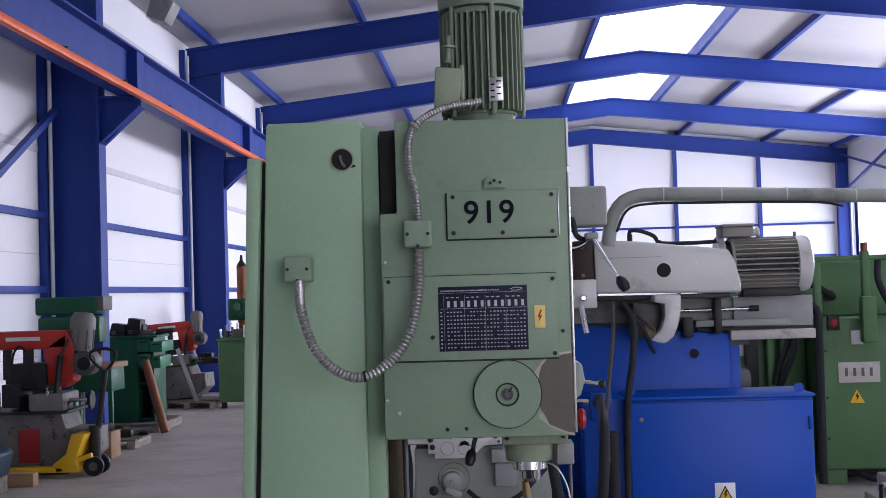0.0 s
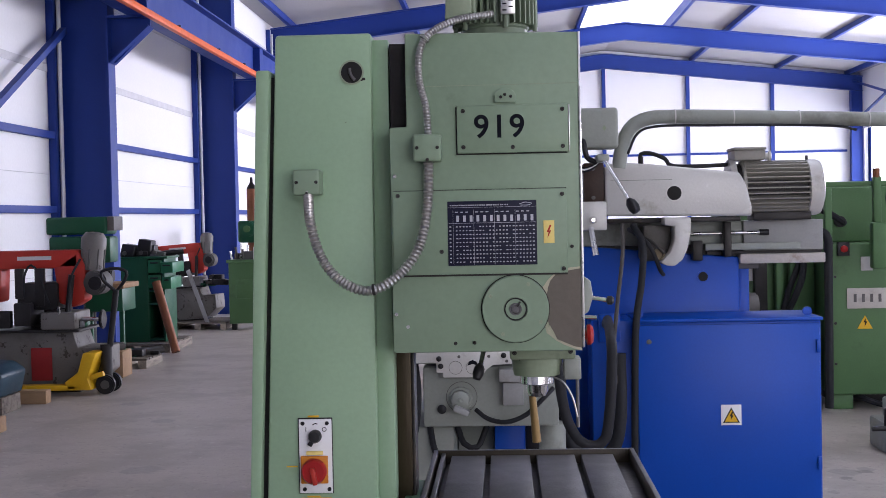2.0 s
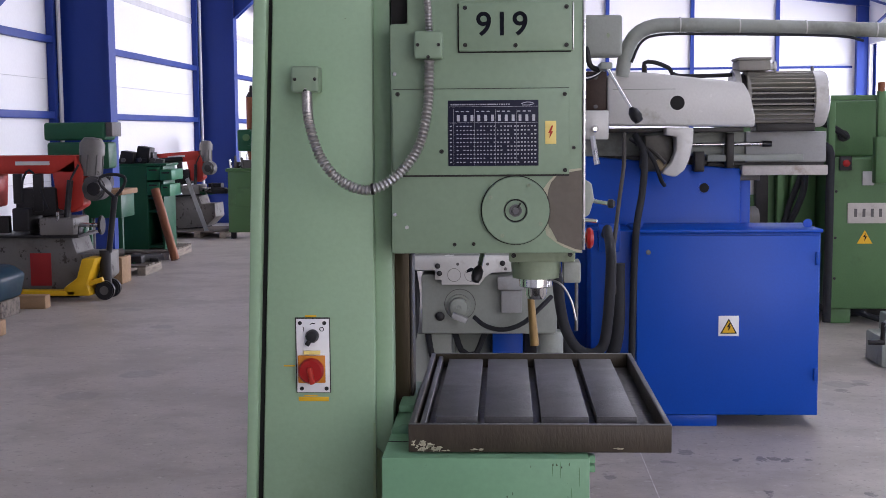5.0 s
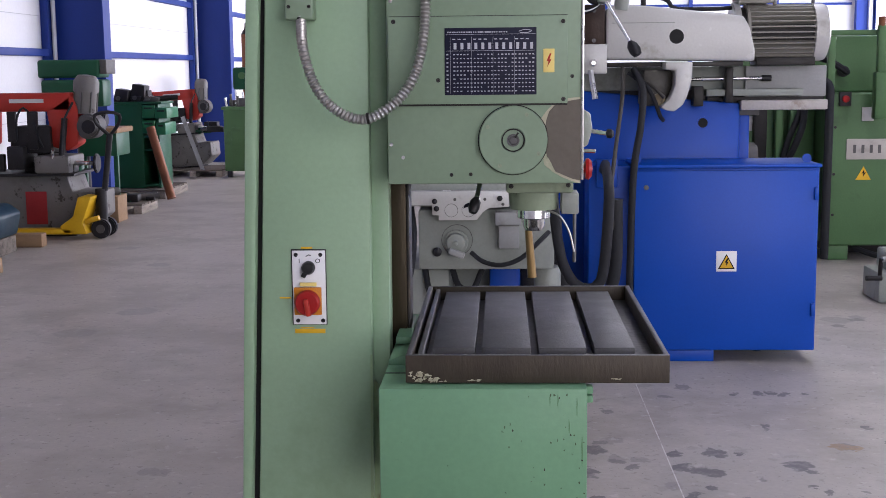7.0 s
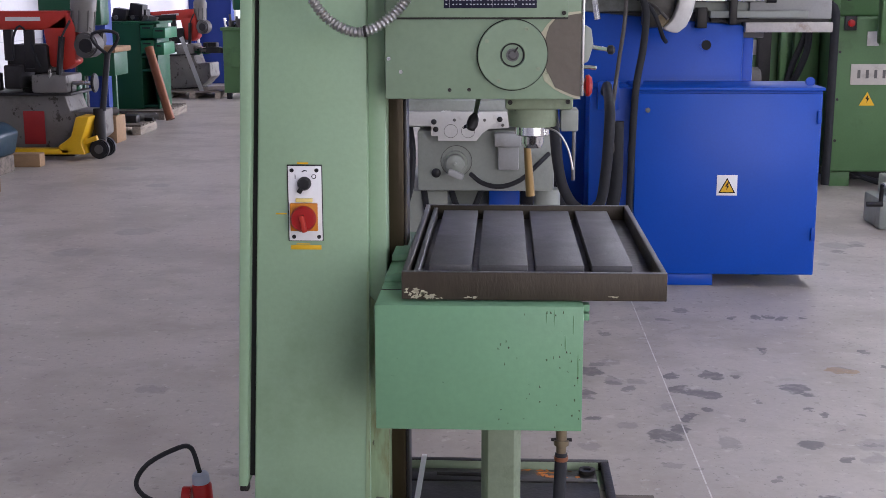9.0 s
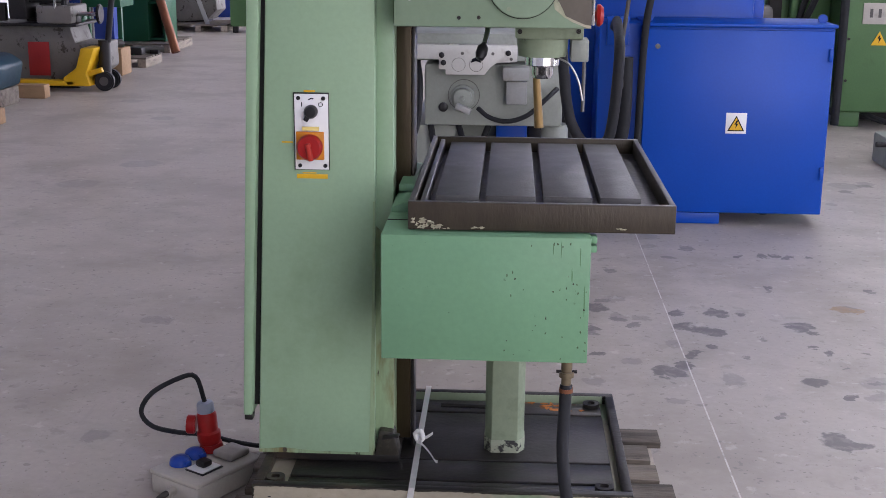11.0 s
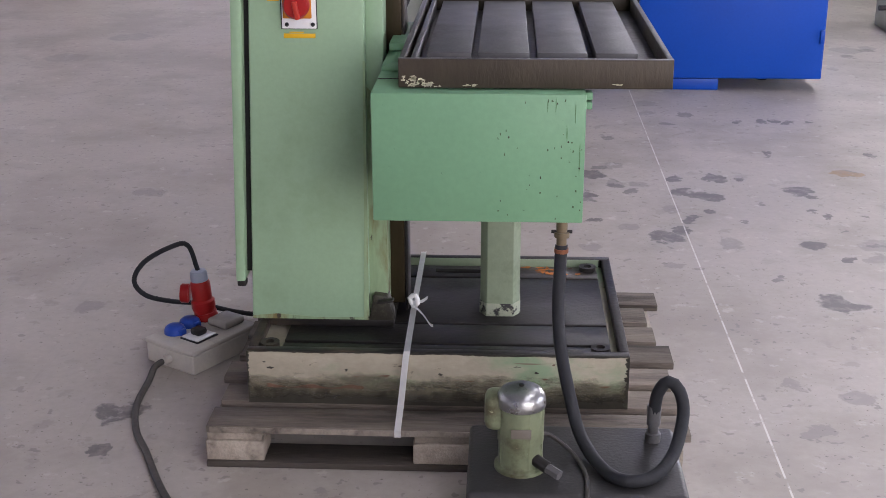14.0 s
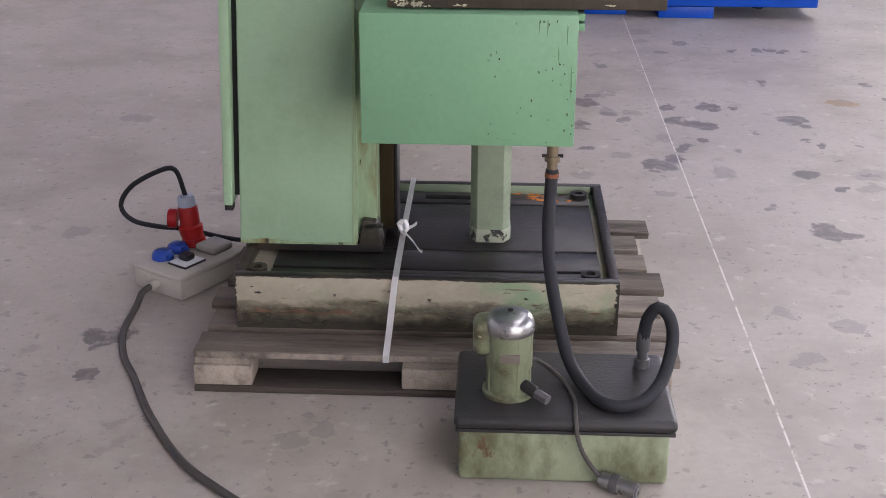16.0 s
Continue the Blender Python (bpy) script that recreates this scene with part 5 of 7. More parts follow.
tube(bm, [(PX + 0.03, PY + 0.045, 0.215), (0.19, 2.875, 0.195), (0.247, 2.815, 0.176), (0.268, 2.73, 0.174), (0.267, 2.662, 0.174), (0.269, 2.646, 0.155), (0.276, 2.646, 0.12), (0.290, 2.648, 0.085), (0.312, 2.648, 0.05), (0.330, 2.655, 0.028)], 0.0055, 8, 0.006, 0.0008)
part("sheath", bm, CABLE, cb)
pg = part("plug", rod(B(), (0.326, 2.657, 0.024), (0.405, 2.614, 0.022), 0.017, 0.019, n=14, w=0.004), CAPSTEEL, cb, "grey metal cable connector on the floor")
part("plug_collar", rod(B(), (0.35, 2.644, 0.023), (0.366, 2.635, 0.023), 0.0215, n=10), IRON, pg)

# ---------------------------------------------------------------- socket box with plug
U, V = Vector((0.843, -0.537, 0)), Vector((0.537, 0.843, 0))
SM = Matrix.Translation((-0.966, 3.645, 0)) @ Matrix((U, V, Vector((0, 0, 1.05)))).transposed().to_4x4()


def in_box(bm):
    bmesh.ops.transform(bm, matrix=SM, verts=bm.verts)
    return bm


sb = thing("socket_box", "pale grey plastic power distribution box on the floor", "socket box", (-0.82, 3.70, 0))
part("box_body", in_box(box(B(), 0, 0.195, 0, 0.262, 0, 0.056, 0.006, 3)), GREYP, sb)
part("box_lid", in_box(box(B(), -0.003, 0.198, -0.003, 0.265, 0.0565, 0.070, 0.005, 3)), GREYP, sb)
for u, v in ((0.045, 0.075), (0.040, 0.140)):
    sk = part("blue_socket", in_box(lathe(B(), (u, v, 0.07), (0, 0, 1), [(0.032, 0), (0.032, 0.008), (0.028, 0.018), (0.018, 0.024), (0.001, 0.024)], 20)), SOCKBLUE, sb, "blue socket with its flap closed")
    part("flap_tab", in_box(box(B(), u + 0.02, u + 0.038, v - 0.012, v + 0.012, 0.0705, 0.086, 0.003)), SOCKBLUE, sk)
bk = part("breaker_plate", in_box(box(B(), 0.095, 0.160, 0.055, 0.130, 0.0735, 0.078, 0.002)), WHITEP, sb)
part("breaker_frame", in_box(box(B(), 0.091, 0.164, 0.051, 0.134, 0.07, 0.0735, 0.001)), BLACK, sb)
part("breaker_lever", in_box(box(B(), 0.108, 0.145, 0.075, 0.112, 0.078, 0.098, 0.007)), BLACK, bk)
fl = part("socket_flap", in_box(box(B(), 0.085, 0.165, 0.165, 0.250, 0.0705, 0.094, 0.010, 3)), SMOKE, sb, "grey translucent socket cover")
part("gland", in_box(rod(B(), (0.10, -0.003, 0.032), (0.10, -0.028, 0.032), 0.013)), GREYP, sb)
part("red_socket", in_box(rod(B(), (0.045, 0.205, 0.070), (0.043, 0.202, 0.098), 0.038, 0.033, n=20, w=0.004)), RED, sb)
pr = thing("red_plug", "red industrial plug with a grey collar in the socket box", "plug", (-0.82, 3.79, 0.1))
part("plug_body", in_box(lathe(B(), (0.042, 0.200, 0.0985), (-0.05, -0.06, 1), [(0.033, 0), (0.036, 0.01), (0.036, 0.030), (0.030, 0.036), (0.030, 0.085), (0.026, 0.092)], 20)), RED, pr)
part("cap_disc", in_box(rod(B(), (0.012, 0.175, 0.150), (-0.010, 0.158, 0.152), 0.028, n=18, w=0.003)), RED, pr)
part("grey_collar", in_box(lathe(B(), (0.037, 0.194, 0.1905), (-0.05, -0.06, 1), [(0.026, 0), (0.027, 0.004), (0.026, 0.024), (0.022, 0.030), (0.010, 0.032)], 18)), COLLAR, pr)
c0 = SM @ Vector((0.035, 0.192, 0.222))
lp = thing("plug_cable", "black supply cable looping from plug to machine", "cable", tuple(c0))
bm = B()
tube(bm, [tuple(c0), (c0.x - 0.022, c0.y - 0.01, 0.315), (-0.90, 3.75, 0.318), (-0.982, 3.75, 0.270), (-1.018, 3.75, 0.210), (-0.99, 3.76, 0.160), (-0.925, 3.80, 0.125), (-0.86, 3.88, 0.085), (-0.76, 3.95, 0.03), (-0.68, 3.95, 0.03), (-0.63, 3.90, 0.125), (-0.585, 3.84, 0.20), (-0.57, 3.78, 0.26)], 0.0075, 8, 0.012)
part("sheath", bm, RUBBER, lp)
sc = thing("supply_cable", "grey-brown supply cable lying on the concrete floor", "cable", (-0.85, 3.3, 0.01))
bm = B()
g = SM @ Vector((0.10, -0.02, 0.032))
tube(bm, [tuple(g), (g.x - 0.025, g.y - 0.02, 0.022), (-0.918, 3.49, 0.01), (-0.910, 3.333, 0.01), (-0.87, 3.19, 0.01), (-0.816, 3.084, 0.01), (-0.723, 2.894, 0.01), (-0.602, 2.703, 0.01), (-0.475, 2.577, 0.01), (-0.32, 2.45, 0.01), (-0.1, 2.25, 0.01)], 0.0095, 10, 0.015)
part("sheath", bm, CABLE, sc)

# ---------------------------------------------------------------- blue milling machine and its cabinet
cab = thing("control_cabinet", "bright blue steel control cabinet with a warning sign", "cabinet", (1.32, 7.5, 0))
part("cabinet_body", box(B(), 0.805, 1.838, 7.315, 7.80, 0.068, 1.112, 0.006), BLUE, cab)
dr = part("cabinet_door", box(B(), 0.812, 1.828, 7.298, 7.3145, 0.074, 1.098, 0.004), BLUE, cab)
part("top_lip", box(B(), 0.800, 1.846, 7.288, 7.80, 1.1125, 1.132, 0.006), BLUE, cab, "folded rain lip")
for z in (0.27, 0.93):
    part("door_hinge", box(B(), 1.807, 1.831, 7.285, 7.2975, z, z + 0.075, 0.004), BLUE, cab, "dark blue hinge")
part("lock", lathe(B(), (0.875, 7.298, 1.005), (0, -1, 0), [(0.014, 0), (0.014, 0.008), (0.006, 0.009)], 16), IRON, dr)
for x in (0.835, 1.795):
    part("lifting_eye", lathe(B(), (x, 7.45, 1.153), (0, 1, 0), [(0.012, -0.008), (0.026, -0.008), (0.026, 0.008), (0.012, 0.008)], 18), BLUE, cab)
part("foot_plinth", box(B(), 0.97, 1.275, 7.33, 7.75, 0.0, 0.0645, 0.004), BLUE, cab)
sg = part("warning_sign", box(B(), 1.272, 1.386, 7.295, 7.2975, 0.527, 0.643, 0.0008), WHITEP, dr, "white sign with a yellow high-voltage triangle")
part("triangle_edge", prism(B(), [(1.282, 0.541), (1.376, 0.541), (1.329, 0.628)], 7.2935, 7.2949), BLACKINK, sg)
part("triangle", prism(B(), [(1.292, 0.547), (1.366, 0.547), (1.329, 0.616)], 7.292, 7.2934), YELLOW, sg)
part("lightning_mark", prism(B(), [(1.332, 0.603), (1.318, 0.578), (1.328, 0.579), (1.325, 0.556), (1.341, 0.584), (1.331, 0.583), (1.340, 0.601)], 7.2905, 7.2919), BLACKINK, sg)
part("cable_loop", tube(B(), [(1.5, 7.6, 0.07), (1.52, 7.58, 0.03), (1.58, 7.57, 0.02), (1.62, 7.6, 0.05)], 0.014, 8, 0.02), RUBBER, cab)

mm = thing("milling_machine", "blue and light grey milling machine with a finned motor", "milling machine", (1.0, 8.2, 0))
bm = B()
prism(bm, [(0.25, 0), (1.49, 0), (1.49, 1.457), (1.30, 1.47), (0.30, 1.56), (0.25, 1.5)], 7.86, 8.70, 0.012)
fb = part("frame", bm, BLUE, mm, "bright blue machine frame")
part("frame_step", box(B(), 1.4905, 1.566, 7.95, 8.6, 0.0, 1.387, 0.008), BLUE, mm)
part("frame_hole", lathe(B(), (1.271, 7.859, 1.34), (0, -1, 0), [(0.037, 0), (0.037, 0.004), (0.029, 0.004), (0.029, 0.001)], 24), BLUE, fb)
# flat black disc as the shaded inside of the frame hole
part("hole_dark", lathe(B(), (1.271, 7.859, 1.34), (0, -1, 0), [(0.029, 0), (0.029, 0.002)], 24), DARK, fb)
part("frame_wing", box(B(), 0.56, 0.80, 7.40, 7.80, 0.0, 1.12, 0.006), BLUE, mm)
part("frame_tab", box(B(), 0.60, 0.72, 7.36, 7.3995, 1.0, 1.16, 0.004), BLUE, mm)
bm = prism(B(), [(0.668, 1.720), (1.522, 1.703), (1.523, 1.765), (1.490, 1.895), (1.452, 1.962), (0.92, 2.022), (0.72, 2.035), (0.668, 2.005)], 7.60, 8.10, 0.018, seg=3)
rm = part("ram", bm, GREYMACH, mm, "glossy light grey ram casting")
part("ram_hole_rim", lathe(B(), (1.071, 7.5995, 1.847), (0, -1, 0), [(0.050, 0), (0.050, 0.003), (0.042, 0.003), (0.042, 0.0005)], 24), GREYMACH, rm)
# the ram's hole is only a disc with its shade painted black
part("ram_hole", lathe(B(), (1.071, 7.5995, 1.847), (0, -1, 0), [(0.043, 0), (0.043, 0.0015)], 24), DARK, rm)
part("ram_line", box(B(), 0.70, 1.06, 7.5975, 7.601, 1.925, 1.929, 0), GREYOLD, rm)
part("ram_way", box(B(), 0.60, 1.46, 7.63, 8.05, 1.676, 1.7025, 0.003), OILIRON, mm, "dark slideway under the ram")
part("ram_end", box(B(), 0.545, 0.664, 7.62, 8.0, 1.80, 2.035, 0.006), ENDBROWN, mm, "dark end face of the ram")
for z in (1.83, 2.00):
    part("end_screw", lathe(B(), (0.60, 7.62, z), (0, -1, 0), [(0.012, 0), (0.012, 0.008), (0.004, 0.009)], 10), IRON, mm)
hk = part("support_arm", prism(B(), [(0.991, 1.706), (1.146, 1.703), (1.142, 1.606), (1.122, 1.52), (1.095, 1.46), (1.046, 1.422), (1.0, 1.428), (0.966, 1.446), (1.02, 1.50), (1.048, 1.575), (1.049, 1.653), (0.991, 1.66)], 7.45, 7.62, 0.012), GREYMACH, mm, "light grey overarm support")
part("arm_carrier", box(B(), 0.88, 1.045, 7.56, 7.86, 1.45, 1.66, 0.02), ENDGREY, mm, "dark grey block behind the support arm")
part("arm_bush", lathe(B(), (0.968, 7.535, 1.49), (0, -1, 0), [(0.035, -0.02), (0.035, 0.012), (0.02, 0.012), (0.02, 0.0)], 20), BRASS, hk)
sd = part("slide", box(B(), 0.40, 1.99, 7.90, 8.12, 1.535, 1.675, 0.008), GREYOLD, mm, "grey overarm slide with a worn pale lower rail")
part("slide_rail", box(B(), 1.49, 1.998, 7.82, 8.10, 1.415, 1.474, 0.006), PALERAIL, sd, "pale scuffed rail with rusty ends")
part("slide_face", box(B(), 1.52, 1.998, 7.87, 7.8995, 1.492, 1.675, 0.006), PALEGREY, sd)
part("lower_bar", box(B(), 1.28, 1.847, 7.80, 7.8695, 1.500, 1.540, 0.004), GREYOLD, sd)
part("slide_base", box(B(), 0.42, 1.62, 7.93, 8.15, 1.38, 1.5345, 0.006), OLDGREY, sd, "dull grey slide base")
# dark filler that paints the shade in the slot over the rail
part("rail_shadow_slot", box(B(), 1.30, 1.99, 7.88, 8.10, 1.4745, 1.4915, 0), JUNK, sd)
part("guide_rod", rod(B(), (1.10, 7.84, 1.600), (1.66, 7.84, 1.603), 0.010), STEEL, sd)
part("rod_sleeve", rod(B(), (0.85, 7.80, 1.612), (0.93, 7.80, 1.612), 0.015), BLACK, sd)
part("rod_sleeve", rod(B(), (1.61, 7.84, 1.603), (1.665, 7.84, 1.603), 0.018), BLACK, sd)
for x0, x1, z0, z1 in ((1.389, 1.433, 1.46, 1.67), (1.20, 1.26, 1.44, 1.56)):
    part("clamp_block", box(B(), x0, x1, 7.78, 7.86, z0, z1, 0.006), OILIRON, sd)
MZ = 1.868
# core kept dark: the shade between the fins is put into its colour
bm = lathe(B(), (1.50, 7.85, MZ), (1, 0, 0), [(0.10, -0.04), (0.150, -0.03), (0.150, 0.0), (0.126, 0.005), (0.126, 0.385), (0.148, 0.39)], 40)
mt = part("motor", bm, JUNK, mm, "grey finned flange motor lying on its side")
part("casing_ring", lathe(B(), (1.495, 7.85, MZ), (1, 0, 0), [(0.150, 0), (0.165, 0.003), (0.165, 0.02), (0.13, 0.022)], 40), MOTORGREY, mt)
for k in range(32):
    t = bmesh.new()
    bmesh.ops.create_cube(t, size=1)
    bmesh.ops.transform(t, matrix=Matrix.Translation((1.70, 7.85, MZ)) @ Matrix.Rotation(2 * math.pi * k / 32, 4, "X") @ Matrix.Translation((0, 0, 0.146)) @ Matrix.Diagonal((0.375, 0.0085, 0.042, 1)), verts=t.verts)
    part("fin", t, MOTORGREY, mt)
part("end_cap", lathe(B(), (1.885, 7.85, MZ), (1, 0, 0), [(0.160, 0), (0.168, 0.005), (0.168, 0.062), (0.160, 0.082), (0.12, 0.098), (0.01, 0.10)], 40), GREYMACH, mt, "pale domed fan cover")
part("flange", lathe(B(), (1.425, 7.85, MZ), (1, 0, 0), [(0.175, 0), (0.18, 0.01), (0.18, 0.035), (0.15, 0.04)], 36), GREYMACH, mt)
tm = part("terminal_box", box(B(), 1.445, 1.63, 7.72, 7.95, 2.035, 2.095, 0.010), MOTORGREY, mt)
part("terminal_lid", box(B(), 1.440, 1.635, 7.715, 7.955, 2.0955, 2.112, 0.006), MOTORGREY, tm)
part("cable_gland", lathe(B(), (1.64, 7.80, 2.06), (1, 0, 0), [(0.022, 0), (0.022, 0.02), (0.03, 0.02), (0.03, 0.035), (0.01, 0.04)], 14), GREYMACH, tm)
part("cap_eye", rod(B(), (1.90, 7.85, 2.03), (1.90, 7.85, 2.060), 0.010), IRON, mt)
part("motor_foot", box(B(), 1.56, 1.90, 7.75, 7.95, 1.676, 1.724, 0.004), OILIRON, mt)
# pendant box, pipe and lever
pdb = part("pendant_box", box(B(), 0.50, 0.738, 7.45, 7.66, 2.112, 2.346, 0.02, 3), GREYOLD, mm, "grey-green cable pendant box")
part("diamond_mark", prism(B(), [(0.645, 2.228), (0.657, 2.245), (0.669, 2.228), (0.657, 2.211)], 7.4475, 7.4498), MINT_WORN, pdb)
bm = B()
tube(bm, [(0.752, 7.62, 2.0), (0.765, 7.62, 2.09), (0.795, 7.62, 2.19), (0.85, 7.62, 2.258), (0.94, 7.62, 2.292), (1.05, 7.62, 2.296), (1.3, 7.62, 2.290), (1.8, 7.62, 2.270), (2.4, 7.62, 2.246), (3.2, 7.62, 2.215)], 0.042, 16, 0.04)
part("pipe", bm, GREYOLD, mm, "grey bent cable pipe")
for x in (1.08, 1.42, 1.8, 2.2):
    part("pipe_joint", rod(B(), (x, 7.62, 2.298 - (x - 1.05) * 0.037), (x + 0.008, 7.62, 2.298 - (x - 1.05) * 0.037), 0.0445, n=18), GREYMACH, mm)
part("pipe_post", box(B(), 3.0, 3.12, 7.56, 7.68, 0, 2.22, 0.008), GREYOLD, mm)
bm = B()
tube(bm, [(0.80, 7.56, 2.08), (0.86, 7.56, 2.20), (0.98, 7.56, 2.238), (1.3, 7.56, 2.236), (1.7, 7.56, 2.228), (2.0, 7.56, 2.215), (2.12, 7.57, 2.19)], 0.008, 8, 0.03)
part("cable", bm, RUBBER, mm)
part("cable", tube(B(), [(0.78, 7.7, 2.02), (0.80, 7.66, 2.11), (0.83, 7.66, 2.19), (0.86, 7.66, 2.24)], 0.012, 8, 0.02), CONDUIT, mm)
part("lever_rod", rod(B(), (0.635, 7.30, 2.05), (0.775, 7.22, 1.80), 0.011), CHROME, mm)
part("lever_grip", lathe(B(), (0.765, 7.225, 1.815), (0.5, -0.25, -0.85), [(0.012, 0), (0.030, 0.025), (0.034, 0.06), (0.024, 0.09), (0.003, 0.095)], 18), BLACK, mm, "black lever knob")
part("lever_pivot", box(B(), 0.60, 0.67, 7.28, 7.48, 2.03, 2.07, 0.01), GREYOLD, mm)
bm = B()
tube(bm, [(0.50, 7.42, 2.16), (0.53, 7.38, 2.15), (0.55, 7.38, 2.06), (0.60, 7.4, 2.03)], 0.016, 10, 0.02)
part("lever_crank", bm, BLACK, mm)
for k in range(3):
    part("cable", tube(B(), [(0.48, 7.5, 2.02 - k * 0.012), (0.54, 7.45, 2.0 - k * 0.01), (0.60, 7.45, 2.02 - k * 0.006), (0.64, 7.5, 2.06)], 0.007, 8, 0.02), WHITEP if k == 1 else RUBBER, mm)
bb = part("feed_box", box(B(), 0.49, 0.655, 7.35, 7.6, 1.64, 1.805, 0.010), GREYMACH, mm, "cream feed control box")
part("feed_knob", lathe(B(), (0.575, 7.35, 1.70), (0, -1, 0), [(0.022, 0), (0.022, 0.03), (0.012, 0.05)], 14), CHROME, bb)
part("feed_lever", rod(B(), (0.560, 7.31, 1.66), (0.585, 7.28, 1.50), 0.014, 0.018), STEEL, bb)
part("arbor", rod(B(), (0.905, 7.84, 2.02), (0.905, 7.84, 2.075), 0.016), JUNK, mm)
bm = B()
tube(bm, [(0.905, 7.84, 2.03), (0.905, 7.84, 2.09), (0.96, 7.84, 2.095), (1.05, 7.84, 2.06), (1.10, 7.84, 2.015), (1.35, 7.84, 2.012), (1.46, 7.84, 2.02)], 0.013, 8, 0.02)
part("cable", bm, RUBBER, mm)
for pts, r, mtl in (([(0.76, 7.55, 1.67), (0.74, 7.35, 1.5), (0.70, 7.25, 1.25), (0.67, 7.2, 1.0), (0.68, 7.2, 0.86)], 0.012, CABLE),
                    ([(0.83, 7.6, 1.66), (0.86, 7.4, 1.55), (0.84, 7.30, 1.35), (0.80, 7.26, 1.1), (0.785, 7.26, 0.6), (0.78, 7.26, 0.15)], 0.020, RUBBER),
                    ([(0.80, 7.6, 1.64), (0.88, 7.5, 1.58), (0.93, 7.48, 1.50), (0.97, 7.5, 1.40), (1.0, 7.6, 1.37)], 0.012, RUBBER),
                    ([(0.86, 7.6, 1.60), (0.92, 7.5, 1.57), (0.99, 7.46, 1.50)], 0.010, CABLE),
                    ([(0.70, 7.22, 0.95), (0.70, 7.22, 0.60), (0.66, 7.22, 0.42), (0.55, 7.22, 0.36), (0.44, 7.22, 0.42), (0.38, 7.22, 0.60), (0.36, 7.22, 0.85)], 0.038, RUBBER),
                    ([(0.66, 7.25, 1.10), (0.655, 7.22, 0.95), (0.69, 7.2, 0.83), (0.66, 7.2, 0.76)], 0.014, CABLE)):
    part("cable", tube(B(), pts, r, 10, 0.03), mtl, mm)
part("thick_hose", tube(B(), [(0.30, 6.1, 1.12), (0.312, 6.02, 0.98), (0.324, 6.0, 0.879), (0.348, 6.0, 0.773), (0.399, 6.0, 0.685), (0.464, 6.0, 0.658), (0.520, 6.0, 0.692), (0.543, 6.0, 0.824), (0.556, 6.0, 1.034), (0.562, 6.08, 1.13), (0.585, 6.5, 1.17), (0.62, 7.0, 1.16), (0.64, 7.37, 1.10)], 0.025, 12, 0.03), RUBBER, mm, "thick black hose hanging in a bend")
# grey knee of the milling machine behind the drill's table
kn2 = part("grey_knee", box(B(), -0.36, 0.33, 6.55, 7.2, 0.662, 0.97, 0.012), GREYOLD, mm, "grey-green milling knee with dials")
part("dial_plate", prism(B(), [(-0.42, 1.07), (-0.42, 1.0), (-0.285, 1.0), (-0.285, 0.951), (-0.252, 0.95), (-0.252, 0.925), (-0.06, 0.925), (-0.03, 0.965), (0.0, 0.985), (0.10, 0.99), (0.10, 1.07)], 6.47, 6.5495, 0.004), GREYMACH, kn2)
bmx = box(B(), -0.44, 0.16, 6.56, 7.0, 0.985, 1.12, 0.01)
part("saddle", bmx, GREYOLD, mm)
for x in (-0.188, -0.102):
    part("dial_ring", lathe(B(), (x, 6.4695, 0.975), (0, -1, 0), [(0.034, 0), (0.034, 0.002), (0.0322, 0.002), (0.0322, 0.0005)], 24), OLDGREY, kn2)
for x, z in ((-0.271, 1.022), (-0.262, 0.985), (0.055, 1.035)):
    part("black_knob", lathe(B(), (x, 6.4695, z), (0, -1, 0), [(0.012, 0), (0.014, 0.014), (0.004, 0.018)], 12), BLACK, kn2)
part("hand_shaft", lathe(B(), (-0.168, 6.55, 0.806), (0, -1, 0), [(0.062, 0), (0.060, 0.01), (0.048, 0.012), (0.046, 0.055), (0.040, 0.06), (0.012, 0.062), (0.010, 0.075), (0.003, 0.078)], 28), GREYOLD, kn2)
part("shaft_arc", lathe(B(), (-0.163, 6.55, 0.815), (0, -1, 0), [(0.080, 0), (0.080, 0.004), (0.077, 0.004), (0.077, 0)], 28), OLDGREY, kn2)
part("black_knob", lathe(B(), (-0.265, 6.55, 0.755), (0, -1, 0), [(0.022, 0), (0.024, 0.012), (0.010, 0.02)], 14), BLACK, kn2)
part("crank_arm", beam(B(), (-0.20, 6.475, 0.772), (-0.125, 6.47, 0.742), 0.04, 0.03, 0.006), PALEGREY, kn2)
part("grey_lug", box(B(), 0.048, 0.151, 6.48, 6.5495, 0.779, 0.895, 0.006), PALEGREY, kn2)
part("grey_lug", box(B(), 0.03, 0.16, 6.45, 6.5495, 0.90, 0.965, 0.006), PALEGREY, kn2)
part("half_moon_mark", prism(B(), [(-0.128, 0.985), (-0.12, 1.005), (-0.102, 1.013), (-0.084, 1.005), (-0.076, 0.985), (-0.102, 0.993)], 6.466, 6.4694), BLACKINK, kn2)
for x, z in ((-0.17, 1.03), (-0.02, 1.03), (0.07, 1.005)):
    part("plate_screw", lathe(B(), (x, 6.4695, z), (0, -1, 0), [(0.008, 0), (0.008, 0.003), (0.003, 0.004)], 10), OLDGREY, kn2)
part("cable", tube(B(), [(-0.09, 6.48, 0.76), (-0.03, 6.44, 0.72), (0.06, 6.42, 0.705), (0.16, 6.42, 0.74), (0.25, 6.44, 0.82), (0.30, 6.5, 0.86)], 0.012, 8, 0.02), RUBBER, mm)
